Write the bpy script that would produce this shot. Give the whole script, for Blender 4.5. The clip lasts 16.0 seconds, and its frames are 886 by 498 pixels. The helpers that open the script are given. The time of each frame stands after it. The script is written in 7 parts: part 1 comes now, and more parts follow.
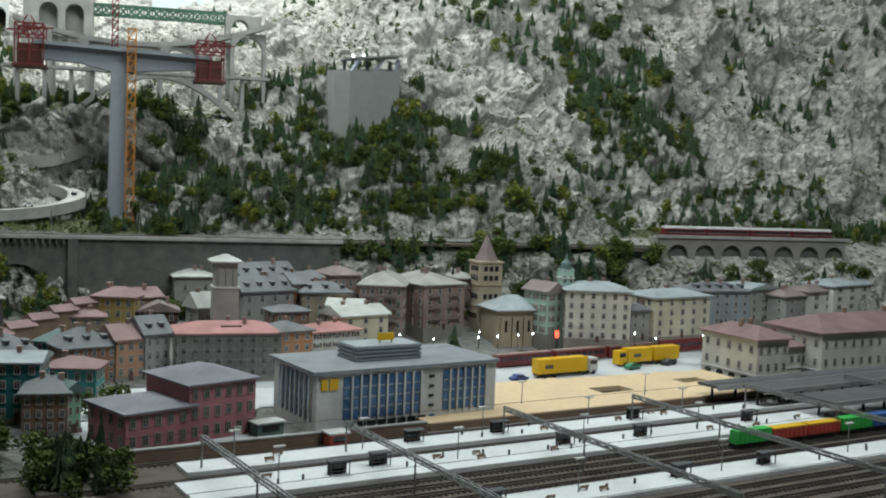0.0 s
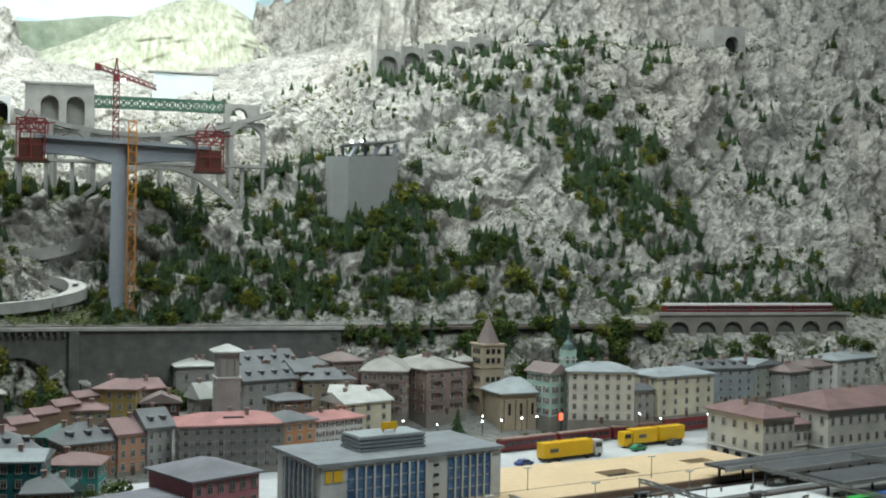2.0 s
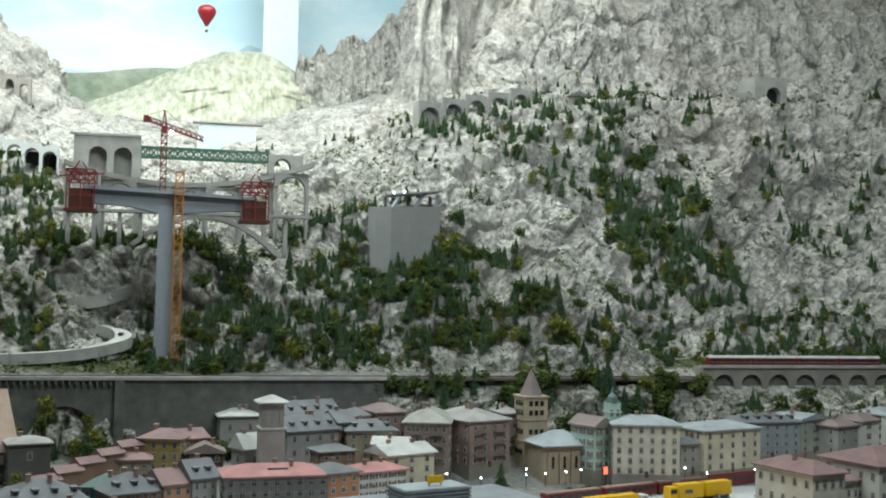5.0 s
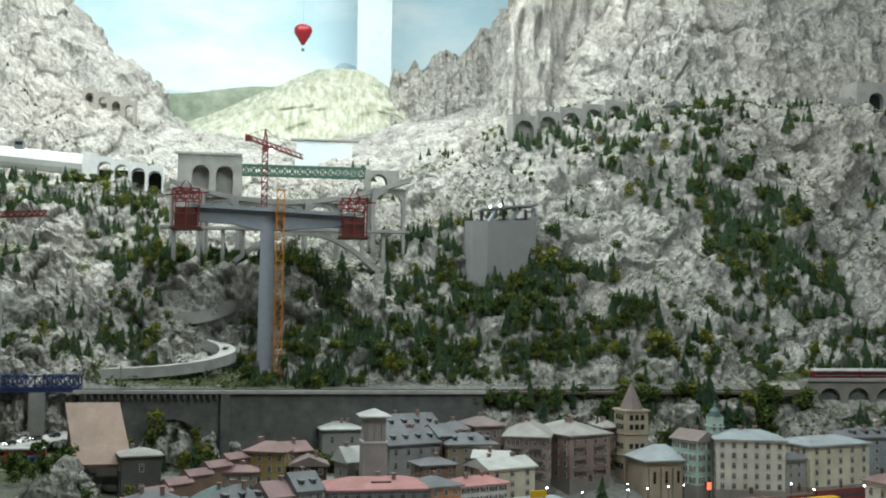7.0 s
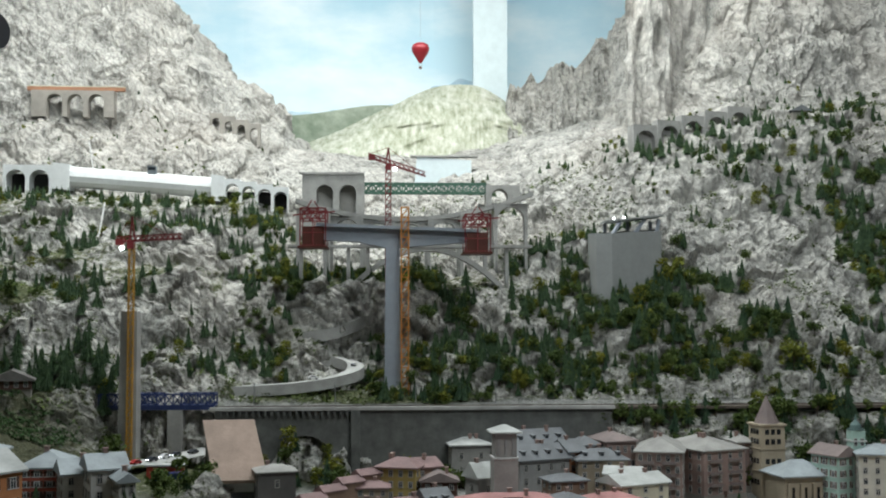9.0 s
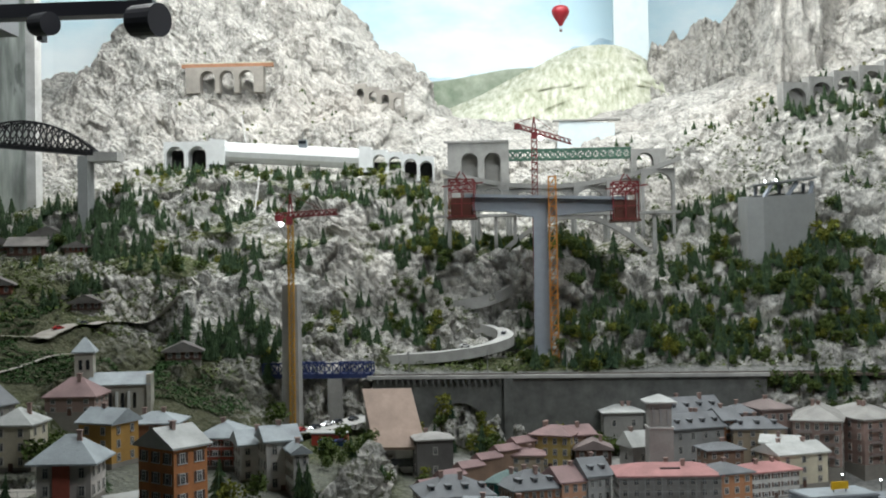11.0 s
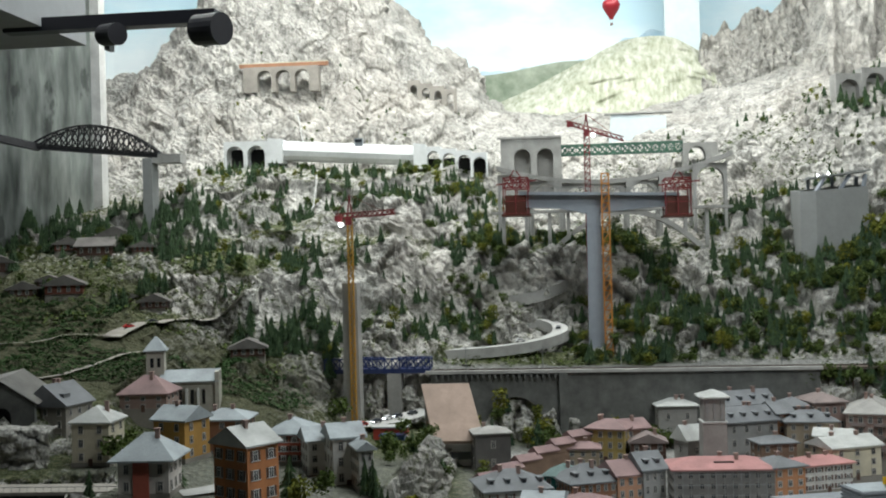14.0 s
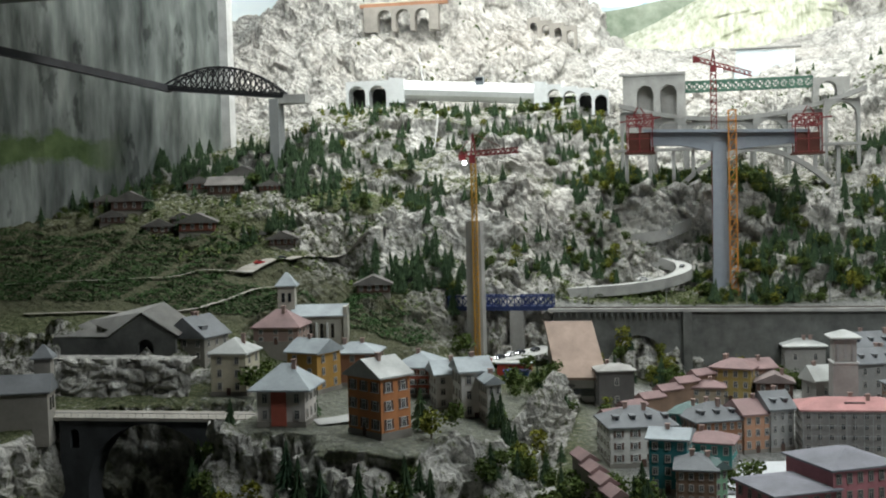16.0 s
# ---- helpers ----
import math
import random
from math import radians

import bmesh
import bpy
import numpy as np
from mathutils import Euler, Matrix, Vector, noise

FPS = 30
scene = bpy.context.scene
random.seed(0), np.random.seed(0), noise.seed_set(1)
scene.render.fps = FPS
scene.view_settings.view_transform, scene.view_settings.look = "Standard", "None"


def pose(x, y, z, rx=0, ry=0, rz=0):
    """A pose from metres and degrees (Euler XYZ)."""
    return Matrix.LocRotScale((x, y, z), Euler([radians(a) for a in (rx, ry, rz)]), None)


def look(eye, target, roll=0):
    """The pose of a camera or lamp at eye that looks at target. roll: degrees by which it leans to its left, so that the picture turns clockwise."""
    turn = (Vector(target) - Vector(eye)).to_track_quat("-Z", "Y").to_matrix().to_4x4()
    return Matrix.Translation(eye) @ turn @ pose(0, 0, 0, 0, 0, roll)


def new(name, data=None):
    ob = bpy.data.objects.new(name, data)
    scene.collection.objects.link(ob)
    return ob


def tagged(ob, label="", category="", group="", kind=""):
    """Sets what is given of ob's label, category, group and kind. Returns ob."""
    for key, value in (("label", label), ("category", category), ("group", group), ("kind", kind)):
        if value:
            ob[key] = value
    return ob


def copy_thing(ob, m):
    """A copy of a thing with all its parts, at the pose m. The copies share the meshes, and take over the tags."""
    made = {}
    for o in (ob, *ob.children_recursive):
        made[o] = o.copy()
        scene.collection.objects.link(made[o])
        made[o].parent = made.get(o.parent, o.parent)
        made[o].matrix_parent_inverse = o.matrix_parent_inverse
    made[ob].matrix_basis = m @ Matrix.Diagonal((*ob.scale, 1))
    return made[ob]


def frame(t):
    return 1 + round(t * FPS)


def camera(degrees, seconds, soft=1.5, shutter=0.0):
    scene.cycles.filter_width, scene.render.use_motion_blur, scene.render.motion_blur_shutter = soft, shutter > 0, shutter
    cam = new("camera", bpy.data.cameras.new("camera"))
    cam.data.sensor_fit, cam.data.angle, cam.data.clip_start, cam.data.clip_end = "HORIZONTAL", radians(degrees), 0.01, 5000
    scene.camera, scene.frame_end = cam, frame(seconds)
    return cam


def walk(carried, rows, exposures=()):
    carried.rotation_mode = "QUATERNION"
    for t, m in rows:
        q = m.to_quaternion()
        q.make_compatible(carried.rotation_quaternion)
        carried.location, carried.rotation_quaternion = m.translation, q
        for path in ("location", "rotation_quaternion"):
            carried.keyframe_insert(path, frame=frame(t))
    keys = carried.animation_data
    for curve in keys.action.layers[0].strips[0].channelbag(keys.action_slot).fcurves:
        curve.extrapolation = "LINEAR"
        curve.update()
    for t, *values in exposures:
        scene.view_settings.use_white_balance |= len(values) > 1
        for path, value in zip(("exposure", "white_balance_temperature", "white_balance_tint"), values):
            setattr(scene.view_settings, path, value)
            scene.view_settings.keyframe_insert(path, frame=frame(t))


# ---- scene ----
cam = camera(44.1, 16.0, soft=2.0)
PATH = [
    (0, (0.166, 0.006, 1.685), (0.699, 1.928, 1.539), 2.2),
    (0.5, (0.156, 0.0, 1.694), (0.649, 1.936, 1.587), 2.3),
    (1, (0.153, -0.003, 1.708), (0.643, 1.935, 1.649), 1.5),
    (1.5, (0.159, -0.001, 1.713), (0.7, 1.925, 1.685), 1.1),
    (2, (0.161, 0.0, 1.719), (0.692, 1.928, 1.71), 0.9),
    (2.5, (0.155, -0.004, 1.72), (0.682, 1.925, 1.746), 1.5),
    (3, (0.147, 0.001, 1.727), (0.658, 1.935, 1.764), 1.5),
    (3.5, (0.145, 0.005, 1.726), (0.635, 1.943, 1.785), 0.9),
    (5.8, (0.121, -0.002, 1.74), (0.562, 1.947, 1.823), 1.6),
    (6, (0.121, -0.007, 1.741), (0.546, 1.945, 1.826), 1.5),
    (6.5, (0.108, -0.005, 1.743), (0.467, 1.961, 1.823), 0.6),
    (7, (0.094, -0.012, 1.746), (0.399, 1.962, 1.839), 0.8),
    (7.5, (0.092, -0.017, 1.749), (0.352, 1.963, 1.849), 0.8),
    (8, (0.08, -0.015, 1.75), (0.308, 1.969, 1.864), 0.4),
    (8.5, (0.065, -0.008, 1.751), (0.251, 1.98, 1.874), 0.5),
    (9, (0.053, -0.006, 1.753), (0.15, 1.989, 1.869), -0.1),
    (9.5, (0.049, 0.003, 1.752), (0.101, 2.0, 1.857), -0.3),
    (10, (0.033, -0.007, 1.779), (-0.01, 1.991, 1.862), -0.7),
    (10.2, (0.026, -0.017, 1.789), (-0.04, 1.981, 1.873), -0.9),
    (12.3, (-0.032, -0.14, 1.844), (-0.289, 1.843, 1.78), -1.1),
    (12.5, (-0.028, -0.148, 1.85), (-0.288, 1.835, 1.794), -1.5),
    (13, (-0.015, -0.165, 1.857), (-0.275, 1.818, 1.836), -1.9),
    (13.5, (-0.013, -0.168, 1.857), (-0.263, 1.816, 1.857), -1.9),
    (14, (-0.013, -0.177, 1.864), (-0.256, 1.808, 1.876), -1.5),
    (14.5, (-0.035, -0.195, 1.848), (-0.369, 1.777, 1.796), -1.8),
    (15, (-0.027, -0.191, 1.848), (-0.372, 1.778, 1.768), -1.3),
    (15.5, (-0.046, -0.204, 1.851), (-0.451, 1.753, 1.762), -1.4),
    (16, (-0.053, -0.214, 1.857), (-0.5, 1.733, 1.765), -1.5),
]
walk(cam, [(t, look(eye, target, roll)) for t, eye, target, roll in PATH],
     exposures=[(0, -0.1, 6500, 5), (1, 0.0, 6500, 5), (2.5, 0.0, 6500, 4), (6, -0.1, 6500, 4), (7, -0.15, 6500, 5), (9, -0.3, 6500, 9), (10.2, -0.25, 6550, 11), (12.5, 0.05, 6600, 12), (13.5, 0.0, 6650, 11), (14.5, -0.1, 6650, 9), (16, 0.1, 6650, 10)])

# ---- light: a hall with lamp banks under its ceiling ----
world = bpy.data.worlds.new("hall_air")
scene.world = world
world.use_nodes = True
world.node_tree.nodes["Background"].inputs[0].default_value = (0.75, 0.88, 1.0, 1)
world.node_tree.nodes["Background"].inputs[1].default_value = 0.17


def lamp(name, x, y, z, sx, sy, watts, colour, target):
    data = bpy.data.lights.new(name, "AREA")
    data.shape, data.size, data.size_y, data.energy, data.color = "RECTANGLE", sx, sy, watts, colour
    ob = new(name, data)
    ob.matrix_world = look((x, y, z), target)
    return ob


lamp("lamp_bank_back", -0.5, 5.6, 4.8, 4.8, 0.7, 222, (0.96, 1.0, 0.99), (-0.6, 6.6, 2.6))
lamp("lamp_bank_middle", -0.4, 3.5, 4.75, 3.8, 0.6, 84, (0.91, 1.0, 1.02), (-0.1, 4.4, 1.2))
lamp("lamp_bank_front", 2.2, 1.5, 4.7, 2.2, 0.6, 98, (0.93, 1.0, 1.03), (2.1, 3.1, 1.0))

lamp("lamp_bank_side", 3.0, 4.9, 4.85, 1.8, 0.5, 24, (0.95, 1.0, 1.0), (2.9, 6.5, 3.2))

# ---- materials ----
MATS = {}


def nodes_of(name):
    m = bpy.data.materials.new(name)
    m.use_nodes = True
    nt = m.node_tree
    return m, nt, nt.nodes["Principled BSDF"]


def noise_node(nt, scale, detail=6.0, rough=0.6, coord=None, stretch=None):
    tc = coord or nt.nodes.new("ShaderNodeNewGeometry").outputs["Position"]
    if stretch:
        mp = nt.nodes.new("ShaderNodeMapping")
        mp.inputs["Scale"].default_value = stretch
        mp.inputs["Rotation"].default_value = (0.35, 0.3, 0.2)
        nt.links.new(tc, mp.inputs["Vector"])
        tc = mp.outputs["Vector"]
    n = nt.nodes.new("ShaderNodeTexNoise")
    n.inputs["Scale"].default_value, n.inputs["Detail"].default_value, n.inputs["Roughness"].default_value = scale, detail, rough
    nt.links.new(tc, n.inputs["Vector"])
    return n.outputs["Fac"]


def ramp(nt, fac, *stops):
    r = nt.nodes.new("ShaderNodeValToRGB")
    while len(r.color_ramp.elements) < len(stops):
        r.color_ramp.elements.new(0.5)
    for e, (p, c) in zip(r.color_ramp.elements, stops):
        e.position, e.color = p, (*c, 1) if not isinstance(c, float) else (c, c, c, 1)
    nt.links.new(fac, r.inputs["Fac"])
    return r.outputs["Color"]


def mix(nt, fac, a, b, mode="MIX"):
    m = nt.nodes.new("ShaderNodeMix")
    m.data_type, m.blend_type = "RGBA", mode
    for sock, v in ((m.inputs["Factor"], fac), (m.inputs["A"], a), (m.inputs["B"], b)):
        if isinstance(v, (int, float)):
            sock.default_value = v
        elif isinstance(v, tuple):
            sock.default_value = (*v, 1)
        else:
            nt.links.new(v, sock)
    return m.outputs["Result"]


def bump(nt, bsdf, height, strength, distance):
    b = nt.nodes.new("ShaderNodeBump")
    b.inputs["Strength"].default_value, b.inputs["Distance"].default_value = strength, distance
    nt.links.new(height, b.inputs["Height"])
    nt.links.new(b.outputs["Normal"], bsdf.inputs["Normal"])


def plain(name, colour, rough=0.75, metal=0.0, grime=0.25, scale=30.0, vary=0.0, relief=0.0):
    """A worn, slightly uneven painted or plastered surface."""
    m, nt, bsdf = nodes_of(name)
    big = noise_node(nt, scale * 0.25, 4)
    fine = noise_node(nt, scale * 3, 5, 0.7)
    dark = tuple(c * (1 - grime) for c in colour)
    light = tuple(min(1, c * (1 + grime * 0.35)) for c in colour)
    c = ramp(nt, big, (0.3, dark), (0.7, light))
    c = mix(nt, 0.35, c, ramp(nt, fine, (0.3, (0.6, 0.6, 0.6)), (0.7, (1.0, 1.0, 1.0))), "MULTIPLY")
    if vary:
        oi = nt.nodes.new("ShaderNodeObjectInfo")
        c = mix(nt, 1.0, c, ramp(nt, oi.outputs["Random"], (0.0, 1.0 - vary), (1.0, 1.0)), "MULTIPLY")
    nt.links.new(c, bsdf.inputs["Base Color"])
    bsdf.inputs["Roughness"].default_value, bsdf.inputs["Metallic"].default_value = rough, metal
    if relief:
        bump(nt, bsdf, fine, 0.6, relief)
    MATS[name] = m
    return m


def glow(name, colour, strength):
    m, nt, bsdf = nodes_of(name)
    bsdf.inputs["Base Color"].default_value = (*colour, 1)
    bsdf.inputs["Emission Color"].default_value = (*colour, 1)
    bsdf.inputs["Emission Strength"].default_value = strength
    MATS[name] = m
    return m


def glassy(name, colour, rough=0.12):
    m, nt, bsdf = nodes_of(name)
    c = ramp(nt, noise_node(nt, 60, 3), (0.35, colour), (0.7, tuple(v * 1.9 + 0.01 for v in colour)))
    nt.links.new(c, bsdf.inputs["Base Color"])
    bsdf.inputs["Roughness"].default_value = rough
    MATS[name] = m
    return m


def foliage(name, dark, light):
    m, nt, bsdf = nodes_of(name)
    n = noise_node(nt, 55, 4, 0.7)
    oi = nt.nodes.new("ShaderNodeObjectInfo")
    isl = nt.nodes.new("ShaderNodeNewGeometry").outputs["Random Per Island"]
    c = ramp(nt, n, (0.3, dark), (0.7, light))
    c = mix(nt, 0.35, c, ramp(nt, isl, (0.0, (0.45, 0.5, 0.5)), (1.0, (1.3, 1.25, 1.0))), "MULTIPLY")
    c = mix(nt, 0.5, c, ramp(nt, oi.outputs["Random"], (0.0, (0.55, 0.7, 0.7)), (1.0, (1.3, 1.2, 0.9))), "MULTIPLY")
    nt.links.new(c, bsdf.inputs["Base Color"])
    bsdf.inputs["Roughness"].default_value = 0.9
    bsdf.inputs["Specular IOR Level"].default_value = 0.15
    MATS[name] = m
    return m


def rock_material():
    """Pale painted limestone: cracked strata, grey stains, green flock and grit on the ledges."""
    m, nt, bsdf = nodes_of("rock")
    geo = nt.nodes.new("ShaderNodeNewGeometry")
    pos = geo.outputs["Position"]
    strata = noise_node(nt, 5.5, 8, 0.66, pos, (1.3, 1.0, 1.0))
    cracks = noise_node(nt, 17.0, 8, 0.72, pos, (1.7, 1.0, 0.8))
    big = noise_node(nt, 1.1, 5, 0.6, pos)
    fine = noise_node(nt, 110.0, 5, 0.65, pos)
    c = ramp(nt, strata, (0.30, (0.34, 0.335, 0.315)), (0.45, (0.52, 0.51, 0.48)), (0.62, (0.69, 0.675, 0.635)))
    c = mix(nt, 0.6, c, ramp(nt, cracks, (0.34, (0.34, 0.34, 0.34)), (0.43, (0.84, 0.84, 0.83)), (0.6, (1.08, 1.07, 1.05))), "MULTIPLY")
    line = noise_node(nt, 6.0, 6, 0.62, pos, (1.5, 1.0, 0.7))
    c = mix(nt, 0.5, c, ramp(nt, line, (0.46, 1.0), (0.494, 0.36), (0.506, 0.36), (0.54, 1.0)), "MULTIPLY")
    # folded strata: thin distorted bands
    wave = nt.nodes.new("ShaderNodeTexWave")
    wave.wave_type, wave.bands_direction = "BANDS", "DIAGONAL"
    for key, v in (("Scale", 9.0), ("Distortion", 12.0), ("Detail", 7.0), ("Detail Scale", 1.3), ("Detail Roughness", 0.68)):
        wave.inputs[key].default_value = v
    nt.links.new(pos, wave.inputs["Vector"])
    c = mix(nt, 0.30, c, ramp(nt, wave.outputs["Fac"], (0.05, (0.38, 0.375, 0.37)), (0.24, (0.90, 0.90, 0.89)), (0.8, (1.10, 1.10, 1.08))), "MULTIPLY")
    c = mix(nt, ramp(nt, big, (0.48, 0.0), (0.75, 0.35)), c, (0.50, 0.44, 0.38), "MIX")
    c = mix(nt, 0.35, c, ramp(nt, fine, (0.3, (0.55, 0.55, 0.55)), (0.65, (1.1, 1.1, 1.1))), "MULTIPLY")
    cover = nt.nodes.new("ShaderNodeAttribute")
    cover.attribute_name = "cover"
    split = nt.nodes.new("ShaderNodeSeparateColor")
    nt.links.new(cover.outputs["Color"], split.inputs["Color"])
    scatter = noise_node(nt, 26.0, 7, 0.75, pos)
    sub = nt.nodes.new("ShaderNodeMath")
    sub.operation = "ADD"
    nt.links.new(scatter, sub.inputs[0])
    nt.links.new(split.outputs["Green"], sub.inputs[1])
    greenmask = ramp(nt, sub.outputs[0], (0.88, 0.0), (1.04, 1.0))
    moss = ramp(nt, noise_node(nt, 60.0, 5, 0.7, pos), (0.3, (0.03, 0.042, 0.018)), (0.5, (0.085, 0.10, 0.045)), (0.62, (0.19, 0.19, 0.11)), (0.75, (0.34, 0.32, 0.25)))
    c = mix(nt, greenmask, c, moss)
    paved = ramp(nt, noise_node(nt, 45.0, 5, 0.6, pos), (0.3, (0.20, 0.20, 0.195)), (0.7, (0.36, 0.355, 0.34)))
    # dark vineyard soil; in the gorge it also carries shade as colour
    soil_shade = ramp(nt, noise_node(nt, 50.0, 5, 0.7, pos), (0.3, (0.035, 0.042, 0.022)), (0.7, (0.115, 0.11, 0.07)))
    c = mix(nt, split.outputs["Blue"], c, soil_shade)
    c = mix(nt, split.outputs["Red"], c, paved)
    nt.links.new(c, bsdf.inputs["Base Color"])
    bsdf.inputs["Roughness"].default_value = 0.92
    bsdf.inputs["Specular IOR Level"].default_value = 0.2
    both = mix(nt, 0.5, strata, cracks)
    both = mix(nt, 0.30, both, wave.outputs["Fac"])
    h = mix(nt, 0.2, both, fine)
    bump(nt, bsdf, h, 1.0, 0.030)
    MATS["rock"] = m
    return m


rock_material()
for nm, col in dict(netgrey=(0.23, 0.22, 0.21), orange=(0.42, 0.20, 0.10), white=(0.68, 0.67, 0.64), cream=(0.60, 0.55, 0.42), ochre=(0.40, 0.33, 0.24),
                    brown=(0.26, 0.17, 0.12), grey=(0.34, 0.34, 0.33), concrete=(0.36, 0.35, 0.33), rosebrown=(0.33, 0.23, 0.20), plaster=(0.60, 0.58, 0.51),
                    mint=(0.42, 0.60, 0.53), bluegrey=(0.30, 0.34, 0.37), greygreen=(0.36, 0.38, 0.33), yellow=(0.45, 0.34, 0.12), darkwood=(0.11, 0.06, 0.045),
                    orangebrown=(0.33, 0.16, 0.09), peach=(0.55, 0.30, 0.19), teal=(0.05, 0.26, 0.24), green=(0.26, 0.50, 0.33), tealdeep=(0.03, 0.19, 0.21),
                    darkgrey=(0.13, 0.125, 0.12), orangebright=(0.58, 0.24, 0.10), redwhite=(0.62, 0.58, 0.54), mustard=(0.48, 0.27, 0.07), redhouse=(0.46, 0.12, 0.08),
                    stonewall=(0.28, 0.26, 0.23), pinkwall=(0.42, 0.17, 0.19), sandstone=(0.44, 0.37, 0.27), palegrey=(0.62, 0.62, 0.60)).items():
    plain(nm, col, 0.85, 0, 0.28, 35.0)
for nm, col in dict(redroof=(0.46, 0.22, 0.21), slate=(0.17, 0.18, 0.19), tin=(0.52, 0.53, 0.51), zinc=(0.36, 0.40, 0.42), roofgrey=(0.34, 0.33, 0.31),
                    roofbrown=(0.24, 0.19, 0.18), redbrown=(0.26, 0.165, 0.16), slategreen=(0.12, 0.19, 0.18), stationroof=(0.26, 0.28, 0.30), lilacroof=(0.22, 0.22, 0.25),
                    tanroof=(0.40, 0.29, 0.23)).items():
    plain(nm, col, 0.7, 0, 0.3, 45.0, relief=0.002)
plain("girder", (0.29, 0.32, 0.36), 0.7, 0, 0.12, 12)
plain("formwork_red", (0.11, 0.028, 0.016), 0.6, 0, 0.3, 60)
plain("crane_red", (0.20, 0.026, 0.028), 0.5, 0, 0.2, 60)
plain("crane_orange", (0.58, 0.24, 0.05), 0.5, 0, 0.25, 50)
plain("crane_yellow", (0.55, 0.30, 0.05), 0.5, 0, 0.25, 50)
plain("masonry", (0.15, 0.155, 0.145), 0.9, 0, 0.45, 60, relief=0.004)
plain("palestone", (0.40, 0.395, 0.375), 0.9, 0, 0.3, 40, relief=0.002)
plain("tubewhite", (0.72, 0.74, 0.74), 0.5, 0, 0.12, 10)
plain("steelgreen", (0.07, 0.17, 0.12), 0.5, 0, 0.3, 60)
plain("steelblue", (0.03, 0.05, 0.16), 0.5, 0, 0.3, 60)
plain("steeldark", (0.05, 0.05, 0.055), 0.5, 0.4, 0.3, 60)
plain("trainred", (0.15, 0.014, 0.02), 0.35, 0, 0.15, 60)
plain("trainroof", (0.60, 0.60, 0.60), 0.5, 0, 0.2, 60)
plain("yellowpaint", (0.78, 0.46, 0.01), 0.4, 0, 0.1, 40)
plain("ballast", (0.13, 0.105, 0.085), 0.95, 0, 0.4, 120, relief=0.003)
plain("rail", (0.20, 0.17, 0.15), 0.4, 0.7, 0.3, 60)
plain("platform", (0.70, 0.72, 0.72), 0.85, 0, 0.12, 30)
plain("asphalt", (0.56, 0.58, 0.59), 0.9, 0, 0.15, 30)
plain("plywood", (0.74, 0.56, 0.35), 0.7, 0, 0.10, 16)
plain("canopy", (0.10, 0.105, 0.11), 0.7, 0, 0.25, 40)
plain("trunk", (0.07, 0.045, 0.03), 0.95, 0, 0.3, 60)
plain("dark", (0.012, 0.012, 0.013), 0.6, 0, 0.2, 40)
plain("black", (0.010, 0.010, 0.016), 0.45, 0, 0.2, 40)
plain("mast", (0.30, 0.31, 0.31), 0.5, 0.5, 0.2, 60)
plain("roadpale", (0.44, 0.44, 0.42), 0.9, 0, 0.15, 30)
plain("hallwall", (0.30, 0.31, 0.32), 0.9, 0, 0.15, 3)
plain("balloonred", (0.26, 0.012, 0.02), 0.4, 0, 0.2, 20)
glassy("pane", (0.02, 0.024, 0.028))
glassy("paneblue", (0.035, 0.085, 0.17))
glassy("panedark", (0.01, 0.011, 0.012))
foliage("fir", (0.020, 0.042, 0.028), (0.070, 0.115, 0.066))
foliage("leaf", (0.032, 0.056, 0.018), (0.125, 0.165, 0.05))
foliage("leafyellow", (0.085, 0.10, 0.018), (0.27, 0.27, 0.055))
foliage("vine", (0.020, 0.05, 0.016), (0.07, 0.13, 0.045))
glow("lamplight", (0.85, 0.92, 1.0), 14.0)
glow("signred", (1.0, 0.10, 0.05), 3.0)

# ---- helpers for parts ----


def link(name, me, mats, parent=None, label=""):
    for m in mats if isinstance(mats, (list, tuple)) else [mats]:
        if MATS[m].name not in [x.name for x in me.materials if x]:
            me.materials.append(MATS[m])
    ob = new(name, me)
    ob.parent = parent
    if label:
        ob["label"] = label
    return ob


def part(name, bm, material, parent=None, label=""):
    me = bpy.data.meshes.new(name)
    bm.normal_update()
    bm.to_mesh(me)
    bm.free()
    return link(name, me, material, parent, label)


def thing(name, m, label, category, group="", kind=""):
    ob = new(name)
    ob.empty_display_size = 0.02
    ob.matrix_basis = m
    return tagged(ob, label, category, group, kind)


def box(bm, x0, y0, z0, x1, y1, z1, m=None, mat=0):
    vs = [bm.verts.new(v) for v in ((x0, y0, z0), (x1, y0, z0), (x1, y1, z0), (x0, y1, z0), (x0, y0, z1), (x1, y0, z1), (x1, y1, z1), (x0, y1, z1))]
    for f in ((3, 2, 1, 0), (4, 5, 6, 7), (0, 1, 5, 4), (1, 2, 6, 5), (2, 3, 7, 6), (3, 0, 4, 7)):
        bm.faces.new([vs[i] for i in f]).material_index = mat
    if m is not None:
        for v in vs:
            v.co = m @ v.co
    return vs


def beam(bm, a, b, r, mat=0):
    """A square bar from a to b."""
    a, b = Vector(a), Vector(b)
    q = (b - a).to_track_quat("Z", "Y").to_matrix().to_4x4()
    box(bm, -r, -r, 0, r, r, (b - a).length, Matrix.Translation(a) @ q, mat)


